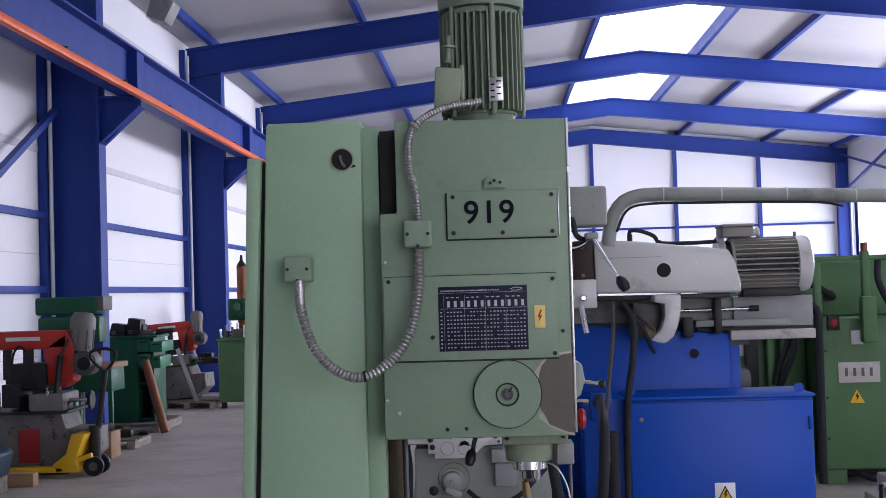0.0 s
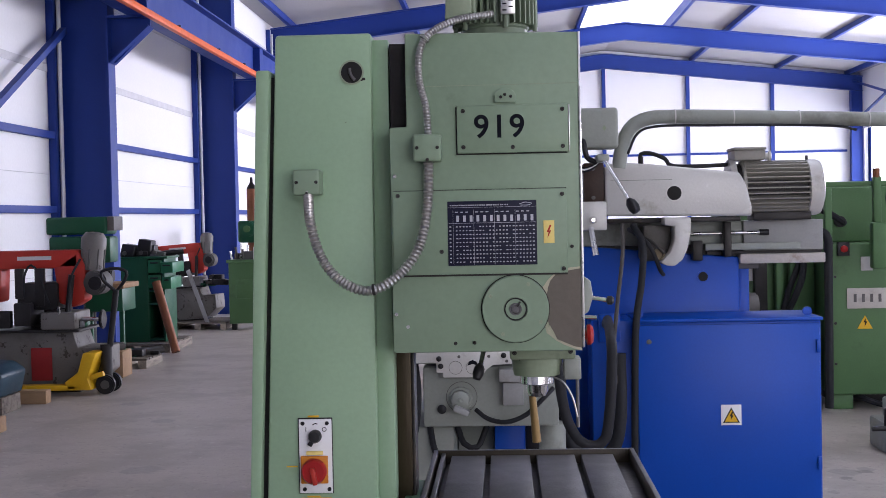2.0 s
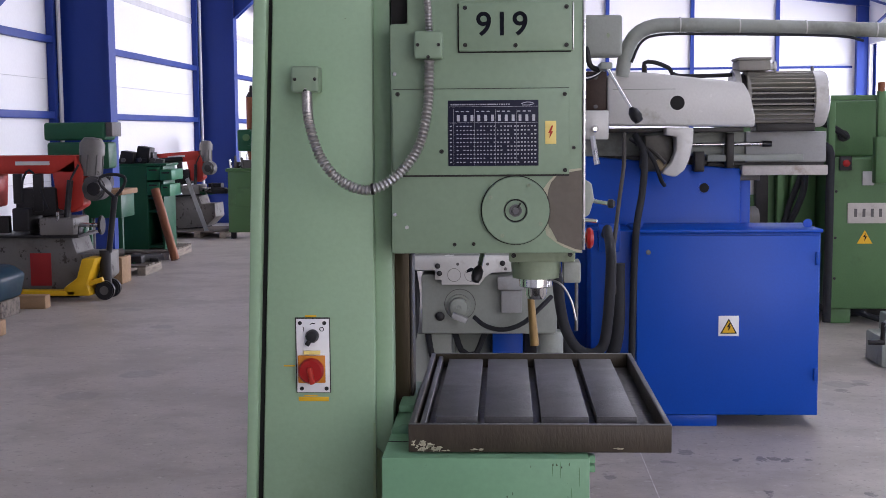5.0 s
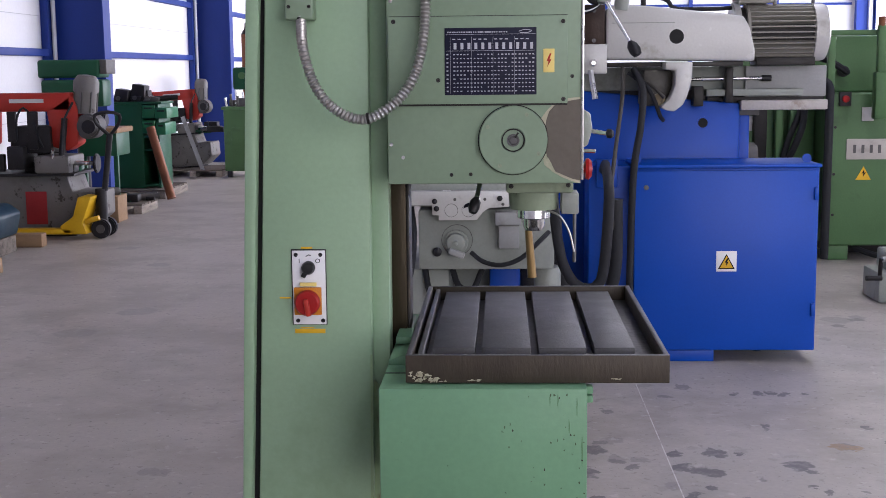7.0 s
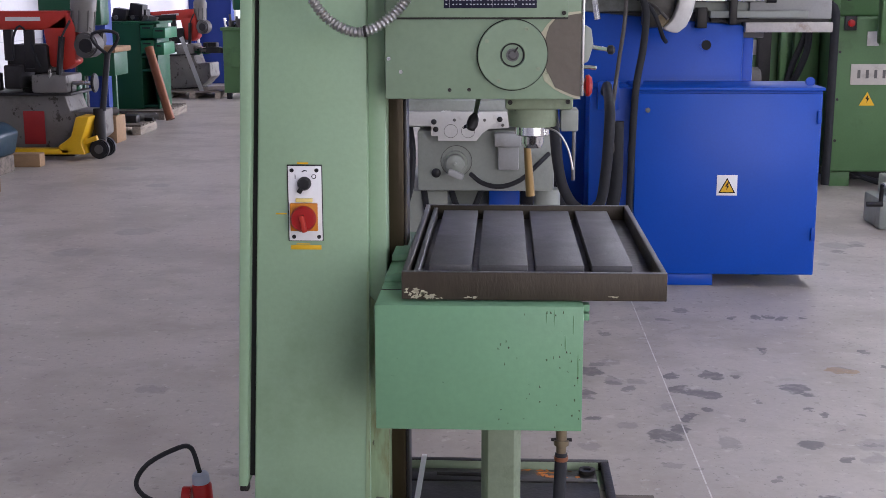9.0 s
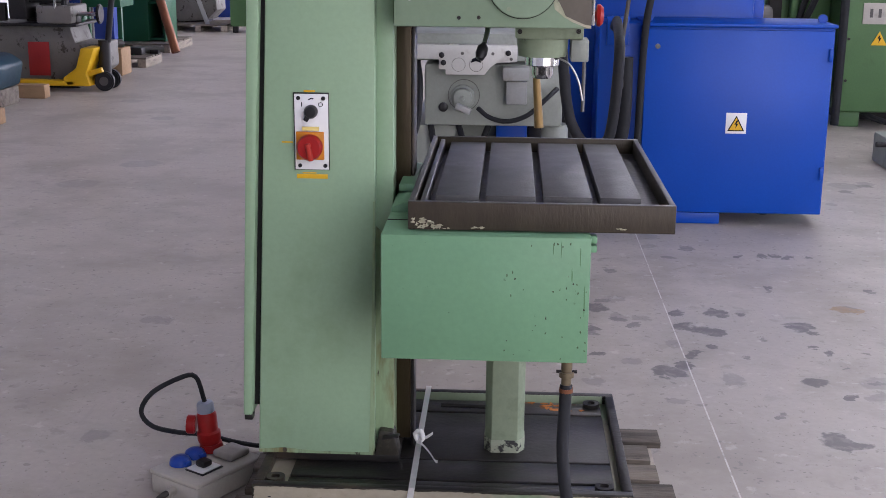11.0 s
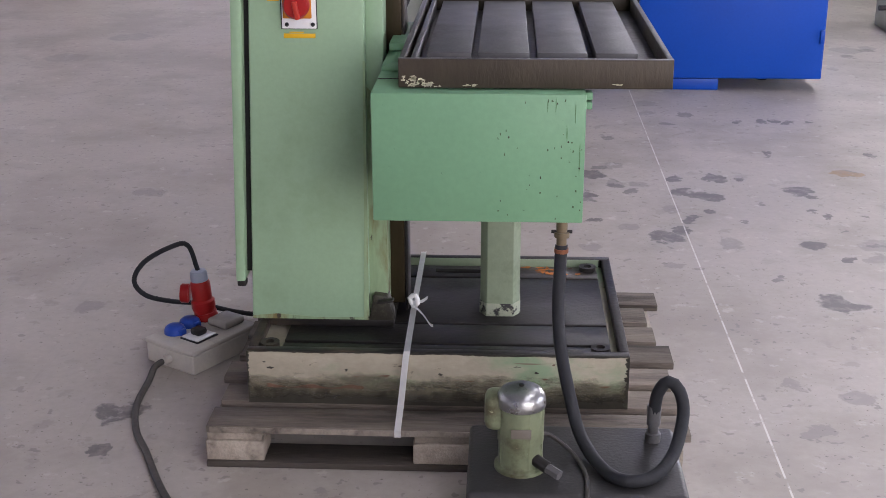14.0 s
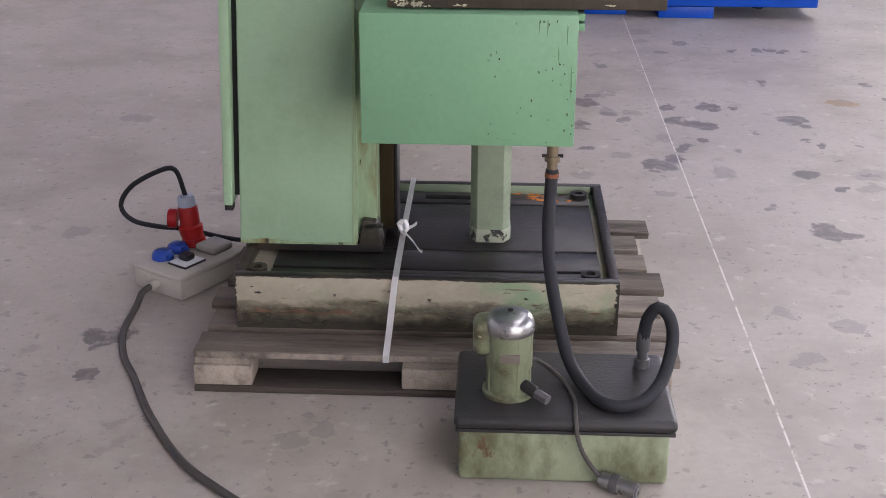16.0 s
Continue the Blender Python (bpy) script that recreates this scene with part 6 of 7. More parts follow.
for pts in ([(-0.40, 6.6, 0.98), (-0.38, 6.5, 0.85), (-0.40, 6.5, 0.65), (-0.47, 6.5, 0.5)], [(-0.20, 6.7, 0.66), (-0.16, 6.65, 0.56), (-0.09, 6.65, 0.54), (-0.04, 6.7, 0.64)],
            [(-0.34, 6.7, 0.66), (-0.31, 6.65, 0.52), (-0.25, 6.65, 0.44), (0.1, 6.65, 0.48)]):
    part("cable", tube(B(), pts, 0.016, 8, 0.03), RUBBER, mm)
part("knee_foot", box(B(), -0.003, 0.162, 6.9, 7.8, 0.0, 0.654, 0.01), BLUE, mm)
part("knee_back", box(B(), -0.208, -0.006, 7.1, 7.8, 0.0, 0.654, 0.01), GREYOLD, mm)
# solid dark block in place of a shaded recess under the knee
part("knee_recess", box(B(), 0.165, 0.245, 7.0, 7.8, 0.0, 0.654, 0.01), JUNK, mm)
part("knee_column", box(B(), -0.44, -0.21, 6.7, 7.9, 0.0, 0.64, 0.01), GREYOLD, mm)
part("telescopic_screw", rod(B(), (0.30, 6.7, 0.0), (0.30, 6.7, 0.655), 0.07, n=18), GREYOLD, mm)

# ---------------------------------------------------------------- green machine beyond the blue one
gm = thing("green_machine", "green machine tool with a front control panel", "machine", (3.5, 11.6, 0))
part("cabinet_body", box(B(), 2.862, 4.3, 11.1, 12.2, 0.13, 1.437, 0.02, 3), GREEN, gm)
part("upper_body", box(B(), 2.80, 4.3, 11.5, 12.4, 1.4375, 1.93, 0.02, 3), GREEN, gm)
part("foot", box(B(), 2.88, 3.06, 11.15, 11.4, 0, 0.1295, 0.01), GREEN, gm)
part("foot", box(B(), 3.95, 4.2, 11.15, 11.4, 0, 0.1295, 0.01), GREEN, gm)
# dark block added as the shade beneath the machine, no real tray
part("under_shadow_tray", box(B(), 2.95, 4.2, 11.45, 12.1, 0.02, 0.1295, 0.01), JUNK, gm)
part("upright", box(B(), 2.80, 2.86, 11.0, 11.06, 1.4375, 1.92, 0.008), GREEN, gm)
part("upright_rail", box(B(), 2.80, 3.9, 11.0, 11.06, 1.92, 1.965, 0.008), GREEN, gm)
part("hanging_arm", box(B(), 3.19, 3.255, 10.93, 10.9995, 1.60, 2.0, 0.012), GREEN, gm)
part("arm_head", box(B(), 3.168, 3.289, 10.89, 11.0, 1.223, 1.615, 0.015), GREEN, gm)
part("arm_pin", rod(B(), (3.22, 10.96, 1.99), (3.22, 10.96, 2.07), 0.03), BROWN, gm)
psn = part("maker_plate", box(B(), 3.0, 3.353, 11.09, 11.0985, 0.875, 1.05, 0.002), GREYP, gm, "pale printed instruction plate")
for k in range(4):
    part("print", box(B(), 3.055 + k * 0.07, 3.08 + k * 0.07, 11.0885, 11.0898, 0.93, 1.0, 0), OLDGREY, psn)
part("triangle", prism(B(), [(3.085, 0.70), (3.215, 0.70), (3.15, 0.815)], 11.092, 11.0985), YELLOW, gm, "yellow warning triangle")
part("lightning_mark", prism(B(), [(3.155, 0.79), (3.135, 0.755), (3.15, 0.757), (3.145, 0.72), (3.17, 0.765), (3.155, 0.762)], 11.0905, 11.0918), BLACKINK, gm)
swb = part("switch_box", box(B(), 2.92, 3.02, 11.06, 11.0985, 1.33, 1.45, 0.006), BLACK, gm)
part("switch_knob", lathe(B(), (2.97, 11.06, 1.39), (0, -1, 0), [(0.030, 0), (0.030, 0.02), (0.01, 0.03)], 18), RED, swb)
part("small_sign", box(B(), 3.12, 3.22, 11.09, 11.0985, 1.20, 1.32, 0.002), GREYMACH, gm)
part("round_handle", lathe(B(), (3.05, 11.49, 1.62), (0, -1, 0), [(0.05, 0), (0.05, 0.03), (0.02, 0.04)], 18), JUNK, gm)
for pts in ([(2.78, 11.3, 1.75), (2.88, 11.2, 1.70), (3.0, 11.2, 1.62), (3.05, 11.4, 1.62)], [(3.36, 11.05, 1.92), (3.34, 11.0, 1.75), (3.42, 10.98, 1.55), (3.5, 11.0, 1.5)], [(2.70, 11.4, 1.5), (2.68, 11.3, 1.2), (2.62, 11.3, 1.0), (2.55, 11.4, 0.8)]):
    part("cable", tube(B(), pts, 0.03, 8, 0.05), RUBBER, gm)
part("rear_body", box(B(), 2.05, 2.855, 11.6, 12.3, 0.2, 1.75, 0.02), GREEN, gm)
part("rear_plate", box(B(), 2.19, 2.30, 11.59, 11.5985, 1.10, 1.235, 0.002), GREYMACH, gm)
part("rear_motor", rod(B(), (2.04, 11.3, 0.90), (2.28, 11.3, 0.90), 0.115, n=20, w=0.02), OLDGREY, gm)
part("rear_stand", box(B(), 1.9, 2.74, 11.2, 12.3, 0.0, 0.785, 0.02), GREEN, gm)
part("dark_post", box(B(), 2.30, 2.41, 11.50, 11.59, 0.786, 1.75, 0.006), JUNK, gm, "dark greasy upright")
for x in (2.48, 2.60):
    part("green_post", box(B(), x, x + 0.06, 11.45, 11.55, 0.786, 1.70, 0.008), GREEN, gm)
part("hose", tube(B(), [(2.72, 11.40, 1.5), (2.66, 11.38, 1.25), (2.58, 11.38, 1.05), (2.53, 11.40, 0.85)], 0.028, 8, 0.05), RUBBER, gm)
part("drain_hose", tube(B(), [(2.70, 10.95, 1.53), (2.76, 10.92, 1.54), (2.795, 10.9, 1.48), (2.797, 10.9, 1.3), (2.795, 10.9, 0.7), (2.79, 10.9, 0.05)], 0.036, 10, 0.06), RUBBER, gm, "thick dark hose down the side of the machine")
for z in (0.40, 0.75, 1.15):
    part("panel_screw", lathe(B(), (2.90, 11.0995, z), (0, -1, 0), [(0.012, 0), (0.012, 0.008), (0.004, 0.009)], 10), JUNK, gm)
part("trailing_cable", tube(B(), [(3.05, 11.5, 0.25), (3.1, 11.2, 0.12), (3.3, 11.0, 0.05), (3.6, 10.9, 0.03), (4.0, 10.9, 0.03)], 0.025, 8, 0.05), RUBBER, gm)
ck = thing("machine_vice", "small dark vice with a crank standing on the floor", "vice", (2.85, 9.3, 0))
part("vice_body", box(B(), 2.72, 3.1, 9.1, 9.5, 0, 0.22, 0.02), GREYOLD, ck)
part("crank_arm", rod(B(), (2.71, 9.05, 0.20), (2.70, 9.0, 0.34), 0.015), JUNK, ck)
part("crank_handle", rod(B(), (2.60, 9.0, 0.20), (2.71, 9.0, 0.20), 0.018), JUNK, ck)
part("crank_shaft", rod(B(), (2.70, 9.0, 0.33), (2.9, 9.2, 0.33), 0.02), STEEL, ck)
part("vice_jaw", box(B(), 2.8, 3.1, 9.15, 9.45, 0.2205, 0.36, 0.015), GREYOLD, ck)


# ---------------------------------------------------------------- machines along the left-hand wall
def band_saw(panel=True):
    s = thing("band_saw", "orange-red metal band saw on a scuffed grey base", "band saw", (-4.6, 13.0, 0), "band saws")
    part("arm_beam", box(B(), -5.35, -4.34, 12.95, 13.2, 1.285, 1.475, 0.02), SAWRED, s, "orange-red saw bow")
    part("arm_leg", prism(B(), [(-4.60, 1.29), (-4.34, 1.46), (-4.27, 1.30), (-4.28, 0.95), (-4.40, 0.88), (-4.55, 0.92)], 12.95, 13.2, 0.02), SAWRED, s)
    part("arm_leg", prism(B(), [(-5.35, 1.29), (-5.15, 1.29), (-5.17, 0.95), (-5.40, 0.90)], 12.95, 13.2, 0.02), SAWRED, s)
    b = part("arm_lettering_bar", box(B(), -4.98, -4.62, 12.9475, 12.9495, 1.375, 1.415, 0), GREYMACH, s, "pale unreadable lettering on the bow")
    part("motor", lathe(B(), (-4.24, 13.08, 1.26), (0.10, 0, 1), [(0.12, 0), (0.12, 0.22), (0.13, 0.22), (0.13, 0.33), (0.09, 0.39), (0.01, 0.40)], 24), SAWGREY, s, "grey upright electric motor")
    for k in range(8):
        a = radians(45 * k)
        part("motor_rib", rod(B(), (-4.24 + 0.122 * math.cos(a), 13.08 + 0.122 * math.sin(a), 1.27), (-4.219 + 0.122 * math.cos(a), 13.08 + 0.122 * math.sin(a), 1.48), 0.012, n=6), OLDGREY, s)
    part("gearbox", rod(B(), (-4.18, 12.95, 1.13), (-4.18, 13.2, 1.13), 0.13, n=20, w=0.02), OLDGREY, s)
    part("gear_hub", rod(B(), (-4.14, 12.86, 1.13), (-4.14, 12.95, 1.13), 0.07, n=16), JUNK, s)
    part("vice", box(B(), -4.70, -4.34, 12.8, 13.3, 0.66, 0.84, 0.02), SAWGREY, s)
    part("vice_screw", rod(B(), (-4.34, 13.0, 0.75), (-4.12, 13.0, 0.75), 0.022, n=12), STEEL, s)
    part("hand_wheel", rod(B(), (-4.13, 13.0, 0.75), (-4.10, 13.0, 0.75), 0.10, n=20, w=0.008), JUNK, s)
    part("bow_cylinder", rod(B(), (-4.46, 12.90, 0.70), (-4.40, 12.92, 1.22), 0.032, n=12), JUNK, s)
    part("switch_box", box(B(), -5.2, -5.02, 12.82, 12.9, 0.68, 0.86, 0.012), JUNK, s, "dark switch box")
    part("vice_jaw", box(B(), -4.98, -4.80, 12.8, 13.2, 0.70, 0.94, 0.02), JUNK, s)
    # dark box that fills in the shade below the saw bow
    part("vice_shadow_block", box(B(), -4.95, -4.55, 12.9, 13.25, 0.86, 1.14, 0.02), JUNK, s)
    part("blade_guide", box(B(), -4.78, -4.68, 12.88, 12.94, 0.90, 1.29, 0.01), JUNK, s)
    part("blade_guide", box(B(), -4.99, -4.90, 12.88, 12.94, 0.98, 1.29, 0.01), JUNK, s)
    part("body", prism(B(), [(-5.2, 0.03), (-4.30, 0.03), (-4.08, 0.20), (-4.08, 0.46), (-4.35, 0.46), (-4.40, 0.63), (-5.2, 0.63)], 12.9, 13.45, 0.015), SAWGREY, s, "scuffed pale grey base")
    part("coolant_tray", box(B(), -5.3, -4.3, 12.82, 13.5, 0.6305, 0.66, 0.005), JUNK, s)
    if panel:
        part("red_panel", box(B(), -4.84, -4.62, 12.886, 12.8985, 0.13, 0.47, 0.004), BOARDRED, s, "dark red door panel")
    part("skid", box(B(), -5.2, -4.35, 12.95, 13.4, 0, 0.03, 0), JUNK, s)
    for pts in ([(-4.74, 12.9, 1.25), (-4.80, 12.85, 1.33), (-4.87, 12.85, 1.22), (-4.9, 12.9, 1.0)], [(-4.3, 12.9, 1.38), (-4.38, 12.85, 1.2), (-4.42, 12.85, 0.95), (-4.46, 12.9, 0.7)], [(-4.72, 12.9, 1.2), (-4.66, 12.84, 1.05), (-4.62, 12.86, 0.92)]):
        part("hose", tube(B(), pts, 0.012, 7, 0.04), RUBBER, s)
    part("lever", rod(B(), (-4.52, 12.84, 0.66), (-4.50, 12.80, 0.90), 0.015), STEEL, s)
    return s


saw = band_saw()
saw2 = band_saw(False)
saw2.location, saw2.rotation_euler = (-5.06, 20.6, 0.118), (0, radians(-4), radians(-6))
tagged(saw2, "smaller orange-red band saw on a pallet by the wall", "band saw")
saw2.scale = (0.82, 0.82, 0.86)


def small_pallet(name_label, x0, x1, y0, y1):
    p = thing("pallet", name_label, "pallet", ((x0 + x1) / 2, (y0 + y1) / 2, 0), "pallets")
    for k in range(5):
        a = y0 + (y1 - y0) * k / 5
        part("deck_board", box(B(), x0, x1, a + 0.01, a + (y1 - y0) / 5 - 0.02, 0.095, 0.118, 0), WOOD, p)
    for x in (x0, (x0 + x1) / 2 - 0.05, x1 - 0.1):
        part("stringer", box(B(), x, x + 0.1, y0, y1, 0, 0.0945, 0.003), WOODY, p)
    return p


whole("metal_sheet", prism(B(), [(-5.06, 0.95), (-5.0, 0.98), (-4.70, 0.119), (-4.77, 0.119)], 20.13, 20.145, 0.002), PALEGREY, "pale grey metal sheet leaning on the small band saw", "metal sheet")
small_pallet("dark wooden pallet under the small band saw", -5.35, -4.42, 20.1, 21.2)
small_pallet("wooden pallet under the green tool cabinet", -5.3, -4.42, 16.7, 17.9)
small_pallet("short wooden pallet against the wall", -4.95, -4.22, 14.9, 15.6)

# green motor-driven press behind the saw
gp = thing("bench_press", "dark green belt-driven drill press by the wall", "drill press", (-4.75, 14.4, 0))
part("belt_housing", box(B(), -5.10, -4.40, 14.1, 14.5, 1.62, 1.82, 0.03, 3), DKGREEN, gp)
part("motor_block", box(B(), -5.05, -4.62, 14.05, 14.4, 1.40, 1.5995, 0.03, 3), DKGREEN, gp)
part("head_block", box(B(), -4.60, -4.36, 14.1, 14.4, 1.30, 1.5995, 0.03), DKGREEN, gp)
part("grey_end", box(B(), -4.3995, -4.32, 14.12, 14.45, 1.66, 1.82, 0.01), OLDGREY, gp)
part("pillar", rod(B(), (-4.75, 14.5, 0), (-4.75, 14.5, 1.40), 0.07, n=16), JUNK, gp)
part("work_table", box(B(), -4.74, -4.24, 14.15, 14.75, 1.00, 1.06, 0.01), TIMBER, gp, "worn wooden work top")
part("stand", box(B(), -4.70, -4.27, 14.2, 14.7, 0.74, 0.9995, 0.01), DKGREEN, gp)
for x in (-4.69, -4.33):
    part("leg", box(B(), x, x + 0.05, 14.25, 14.3, 0, 0.74, 0.004), DKGREEN, gp)
part("table_motor", rod(B(), (-4.62, 14.3, 1.146), (-4.40, 14.3, 1.146), 0.085, n=16, w=0.015), JUNK, gp)
part("foot_plate", box(B(), -4.95, -4.5, 14.3, 14.75, 0, 0.06, 0.01), JUNK, gp)
bx = thing("scrap_box", "open cardboard box of offcuts on the floor", "box", (-4.35, 14.45, 0))
part("box_side", box(B(), -4.50, -4.24, 14.05, 14.4, 0.0, 0.30, 0.01), TIMBER, bx)
part("rag", rod(B(), (-4.45, 14.1, 0.345), (-4.27, 14.25, 0.345), 0.045, 0.045, n=10, w=0.02), OLDGREY, bx)

# yellow pallet truck
pj = thing("pallet_truck", "yellow hand pallet truck parked on the floor", "pallet truck", (-4.4, 13.0, 0))
for y in (12.60, 12.98):
    f = part("fork", box(B(), -5.1, -4.28, y, y + 0.15, 0.06, 0.115, 0.012), JACKYELLOW, pj)
    part("load_wheel", rod(B(), (-5.0, y + 0.03, 0.04), (-5.0, y + 0.12, 0.04), 0.04, n=14), BLACK, f)
bm = prism(B(), [(-4.36, 0.06), (-4.12, 0.06), (-4.16, 0.18), (-4.10, 0.34), (-4.06, 0.44), (-4.20, 0.44), (-4.26, 0.24), (-4.40, 0.14)], 12.60, 13.13, 0.015)
part("chassis", bm, JACKYELLOW, pj)
part("cross_link", beam(B(), (-4.40, 12.7, 0.10), (-4.02, 12.7, 0.22), 0.06, 0.05, 0.006), JACKYELLOW, pj)
part("ram", rod(B(), (-4.04, 12.86, 0.1), (-4.04, 12.86, 0.50), 0.06, n=16), JUNK, pj)
for y in (12.72, 12.93):
    w = part("steer_wheel", rod(B(), (-4.02, y, 0.10), (-4.02, y + 0.07, 0.10), 0.10, n=22, w=0.012), BLACK, pj)
    part("wheel_hub", rod(B(), (-4.02, y - 0.006, 0.10), (-4.02, y + 0.002, 0.10), 0.045, n=14), OLDGREY, w)
part("tiller", rod(B(), (-4.00, 12.86, 0.48), (-3.92, 12.86, 1.06), 0.032, n=12), BLACK, pj)
part("tiller_handle", tube(B(), [(-3.92, 12.86, 1.04), (-4.03, 12.80, 1.16), (-4.04, 12.78, 1.25), (-3.92, 12.80, 1.28), (-3.80, 12.82, 1.25), (-3.82, 12.84, 1.16), (-3.92, 12.86, 1.04)], 0.018, 8, 0.04), BLACK, pj)

# tool cabinet on its pallet
rk = thing("tool_cabinet", "open dark green steel tool cabinet on a pallet", "cabinet", (-4.8, 17.3, 0.118))
part("side_panel", box(B(), -5.14, -5.11, 17.0, 17.6, 0.12, 1.25, 0.004), DKGREEN, rk)
part("front_panel", box(B(), -5.14, -4.66, 16.985, 17.0, 0.12, 1.25, 0.004), DKGREEN, rk)
part("side_panel", box(B(), -4.68, -4.65, 17.0, 17.6, 0.12, 1.25, 0.004), DKGREEN, rk)
part("side_panel", box(B(), -4.46, -4.43, 17.0, 17.6, 0.12, 1.25, 0.004), DKGREEN, rk)
part("back_panel", box(B(), -5.10, -4.46, 17.58, 17.6, 0.12, 1.25, 0.004), DKGREEN, rk)
part("top", box(B(), -5.16, -4.38, 16.97, 17.62, 1.25, 1.28, 0.005), DKGREEN, rk)
for z in (0.14, 0.62, 0.80):
    part("shelf", box(B(), -4.645, -4.465, 17.0, 17.57, z, z + 0.025, 0.003), DKGREEN, rk)
for x0, x1, z0, z1, y0 in ((-4.645, -4.475, 1.06, 1.235, 16.96), (-4.645, -4.475, 0.86, 1.03, 16.955), (-4.455, -4.29, 1.06, 1.20, 16.90), (-4.455, -4.33, 0.84, 1.0, 16.95)):
    dw = part("drawer", box(B(), x0, x1, y0, 17.5, z0, z1, 0.005), DRAWERGREEN, rk, "green drawer, partly pulled out")
    part("drawer_handle", box(B(), x0 + 0.03, x1 - 0.03, y0 - 0.012, y0 - 0.0005, z1 - 0.05, z1 - 0.03, 0.003), JUNK, dw)
for x0, y0, z1, mtl, nm, lb in ((-5.2, 17.1, 1.46, JUNK, "steel_block", "dark machine part on the cabinet"), (-5.0, 17.2, 1.52, JUNK, "monitor_box", "dark tilted box on the cabinet"), (-4.80, 17.15, 1.36, OLDGREY, "gear_part", "grey gear part on the cabinet")):
    o = thing(nm, lb, "machine part", (x0, y0, 1.28))
    part("body", prism(B(), [(x0, 1.281), (x0 + 0.2, 1.281), (x0 + 0.22, z1 - 0.03), (x0 + 0.05, z1)], y0, y0 + 0.25, 0.01), mtl, o)
    part("knob", rod(B(), (x0 + 0.08, y0 - 0.03, 1.33), (x0 + 0.08, y0, 1.33), 0.03, n=12), OLDGREY, o)
rk.location.x -= 0.12
whole("round_bar", rod(B(), (-4.31, 16.6, 0.015), (-4.60, 16.75, 0.95), 0.058, n=18), BROWN, "rusty round steel bar leaning on the cabinet", "steel bar")

# green cabinet with a drill standing behind it
g2 = thing("waste_cabinet", "mid green steel cabinet near the wall", "cabinet", (-4.1, 20.1, 0))
part("body", box(B(), -4.34, -3.75, 20.0, 20.6, 0.10, 1.07, 0.012), GREEN, g2)
part("lid", box(B(), -4.37, -3.72, 19.97, 20.63, 1.07, 1.12, 0.01), GREEN, g2)
part("recess_panel", box(B(), -4.22, -3.95, 19.99, 19.9995, 0.50, 0.80, 0.006), GREEN, g2)
for x in (-4.31, -3.84):
    part("foot", box(B(), x, x + 0.08, 20.02, 20.1, 0, 0.10, 0.004), JUNK, g2)
for k in range(7):
    o = whole("steel_offcut", rod(B(), (-4.3 + k * 0.06, 20.1 + (k % 3) * 0.1, 1.121), (-4.32 + k * 0.065, 20.1 + (k % 3) * 0.1, 1.26 + (k * 37 % 5) * 0.03), 0.02, n=8), OLDGREY if k % 2 else STEEL, "short steel offcut on the green cabinet", "offcut", "steel offcuts")
rd = thing("radial_drill", "green pillar drill with a tall red column", "drill press", (-4.05, 22.0, 0))
part("pillar", rod(B(), (-4.08, 22, 0.2), (-4.08, 22, 2.30), 0.085, n=18), BROWN, rd, "dull red pillar")
part("pillar_top", lathe(B(), (-4.08, 22, 2.30), (0, 0, 1), [(0.09, 0), (0.06, 0.06), (0.03, 0.10), (0.02, 0.2)], 16), JUNK, rd)
part("drill_head", box(B(), -4.30, -3.80, 21.8, 22.3, 1.36, 1.74, 0.04, 3), DKGREEN, rd)
part("drill_motor", rod(B(), (-4.12, 21.72, 1.60), (-4.12, 21.9, 1.60), 0.14, n=22, w=0.02), DKGREEN, rd)
part("motor_hub", rod(B(), (-4.12, 21.68, 1.60), (-4.12, 21.72, 1.60), 0.06, n=16), GREEN, rd)
part("quill", rod(B(), (-4.0, 22, 1.12), (-4.0, 22, 1.36), 0.06, n=14), JUNK, rd)
part("side_post", rod(B(), (-3.98, 22, 1.74), (-3.98, 22, 2.3), 0.025, n=10), DKGREEN, rd)
part("foot", box(B(), -4.4, -3.7, 21.7, 22.4, 0, 0.2, 0.02), DKGREEN, rd)
rd.location = (rd.location.x - 0.26, 22.0, -0.0)
# timbers on the floor and the blue drum at the edge
for x0, x1, y, lb in ((-4.95, -4.40, 12.1, "fresh sawn timber offcut on the floor"), (-4.75, -4.18, 10.45, "squared orange-brown timber on the floor")):
    whole("timber", box(B(), x0, x1, y, y + 0.14, 0, 0.13, 0.006), TIMBER, lb, "timber", "timbers")
hr = thing("hose_reel", "dark teal machine bed with coiled hose at the wall", "machine bed", (-4.9, 11.6, 0))
part("bed", prism(B(), [(-5.3, 0.16), (-4.55, 0.16), (-4.5, 0.38), (-4.62, 0.46), (-5.3, 0.50)], 11.3, 11.9, 0.03), TEAL, hr)
part("coil", lathe(B(), (-4.88, 11.32, 0.62), (0, -1, 0.2), [(0.18, 0), (0.30, 0.0), (0.34, 0.06), (0.30, 0.12), (0.18, 0.12), (0.18, 0)], 28), JUNK, hr)
part("column", box(B(), -5.3, -5.0, 11.4, 11.9, 0.5, 0.92, 0.03), OLDGREY, hr)
part("skid", box(B(), -5.3, -4.55, 11.4, 11.85, 0, 0.1595, 0.01), WOOD, hr)


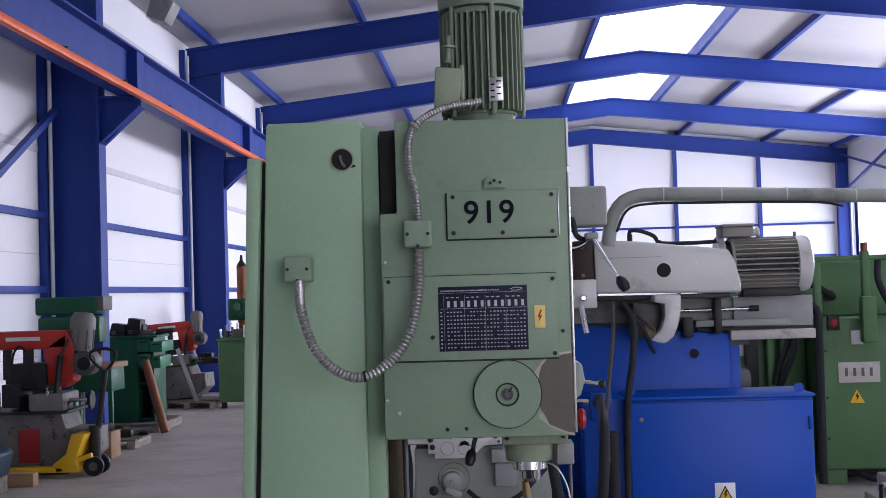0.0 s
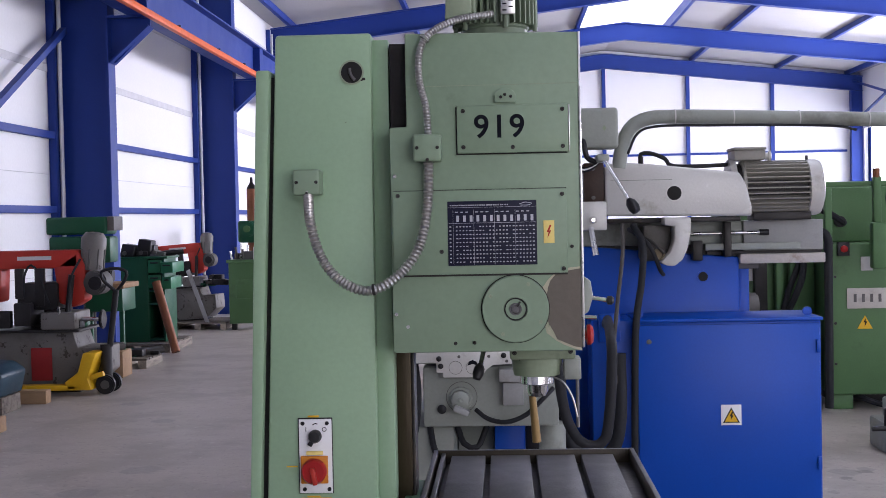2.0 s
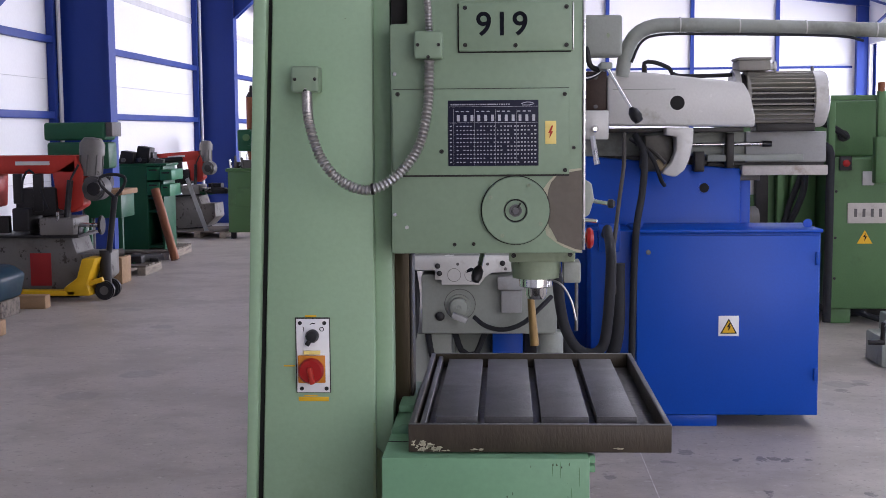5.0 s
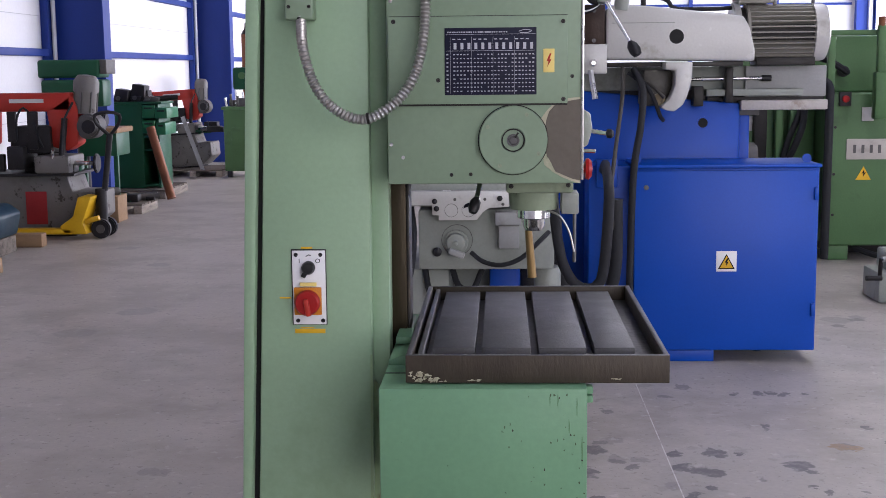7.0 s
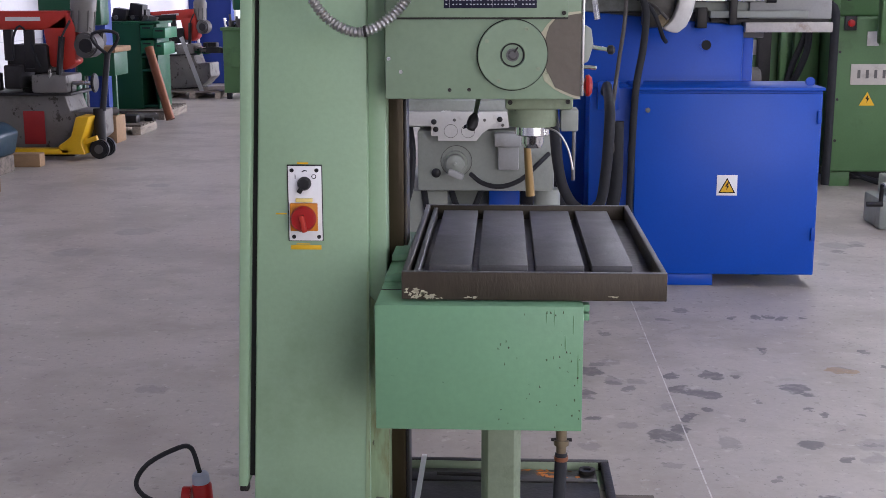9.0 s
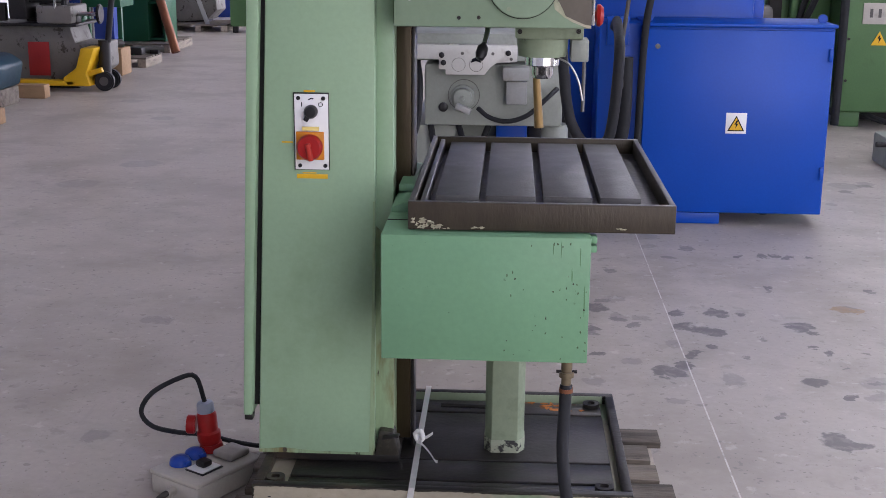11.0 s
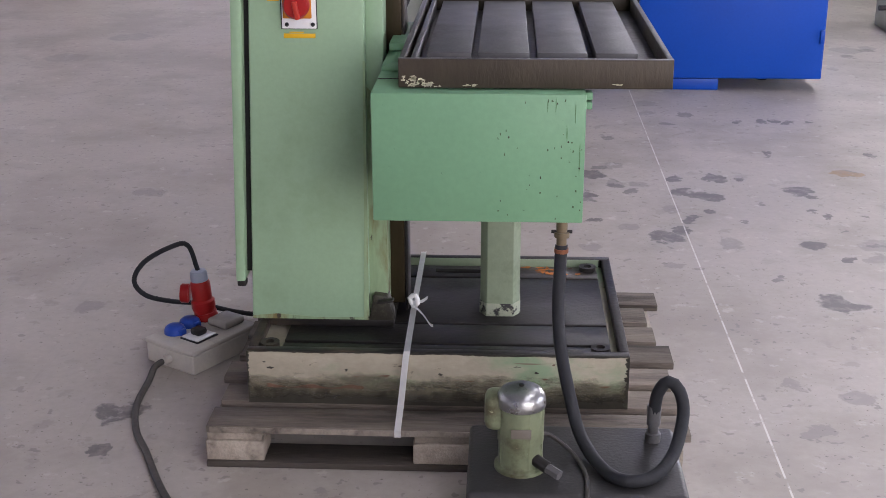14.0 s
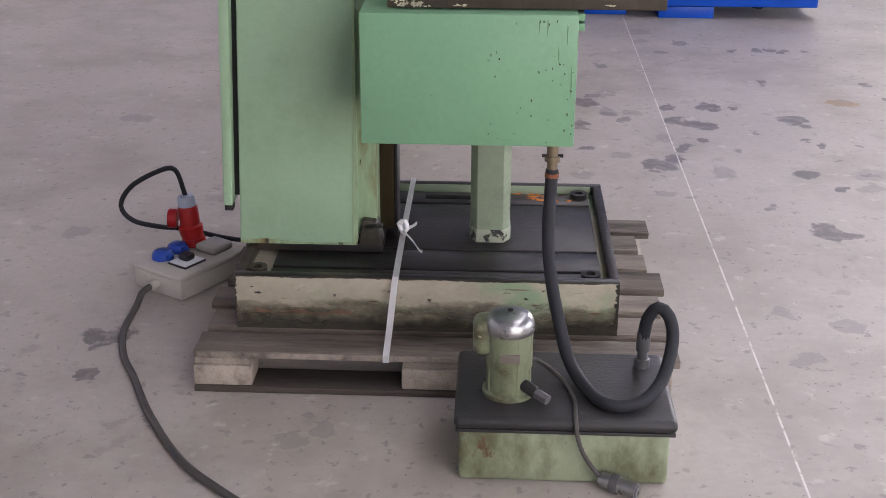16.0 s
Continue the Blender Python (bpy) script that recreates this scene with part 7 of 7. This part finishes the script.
def clutter(name, label, x, y, z, seed, n=7, spread=0.3, mats=(JUNK, OLDGREY, DKGREEN)):
    """A loose heap of machine parts: blocks, shafts and rings lying on one another."""
    rg = random.Random(seed)
    h = thing(name, label, "parts heap", (x, y, z))
    top = z
    for k in range(n):
        px, py = x + rg.uniform(-spread, spread), y + rg.uniform(-0.12, 0.12)
        kind = k % 3
        m = mats[k % len(mats)]
        if kind == 0:
            a = rg.uniform(0.05, 0.12)
            part("block", box(B(), px - a, px + a, py - a, py + a, z, z + a * rg.uniform(0.8, 1.6), 0.01), m, h)
        elif kind == 1:
            part("shaft", rod(B(), (px - 0.15, py, z + 0.035), (px + 0.15, py + 0.1, z + 0.05), rg.uniform(0.02, 0.045), n=10), m, h)
        else:
            part("ring", lathe(B(), (px, py, z), (rg.uniform(-0.3, 0.3), -0.4, 1), [(0.05, 0), (0.09, 0.01), (0.09, 0.05), (0.05, 0.06), (0.05, 0.0)], 16), m, h)
    return h


clutter("parts_heap", "heap of greasy machine parts on the saw table", -4.6, 13.05, 0.662, 1, 6, 0.25)
clutter("parts_heap", "heap of dark steel parts by the column", -4.45, 15.3, 0.118, 2, 9, 0.22)
clutter("parts_heap", "loose grey machine parts on the green cabinet", -4.1, 20.3, 1.121, 3, 7, 0.22, (OLDGREY, STEEL, JUNK))
clutter("parts_heap", "small dark parts on top of the tool cabinet", -4.75, 17.35, 1.281, 4, 8, 0.3, (JUNK, JUNK, OLDGREY))
clutter("parts_heap", "dark machine parts on the small band saw", -4.75, 20.6, 0.70, 5, 8, 0.28)


def dark_filler_stack(label, x, y, sizes):
    """Invented dark castings standing on one another on the floor, to darken a gap."""
    h = thing("dark_filler_stack", label, "castings", (x, y, 0))
    z = 0.0
    for k, (w, d, t) in enumerate(sizes):
        dx = 0.05 * (k % 2)
        part("casting", prism(B(), [(x - w / 2 + dx, z), (x + w / 2 + dx, z), (x + w / 2 + dx - 0.04, z + t), (x - w / 4, z + t), (x - w / 2 + dx, z + t * 0.7)], y - d / 2, y + d / 2, 0.02), JUNK if k % 2 == 0 else ENDBROWN, h)
        part("bore", lathe(B(), (x + 0.1 + dx, y - d / 2 - 0.004, z + t * 0.4), (0, -1, 0), [(0.07, -0.01), (0.07, 0.015), (0.05, 0.015), (0.045, 0.0)], 18), OLDGREY, h)
        z += t * 0.7 if k == len(sizes) - 1 else t
    return h


# added only to keep the view through the saw dark
dark_filler_stack("invented stack of dark castings that darkens the gap behind the band saw", -4.98, 13.72, ((0.62, 0.3, 0.42), (0.5, 0.26, 0.34), (0.55, 0.24, 0.34)))
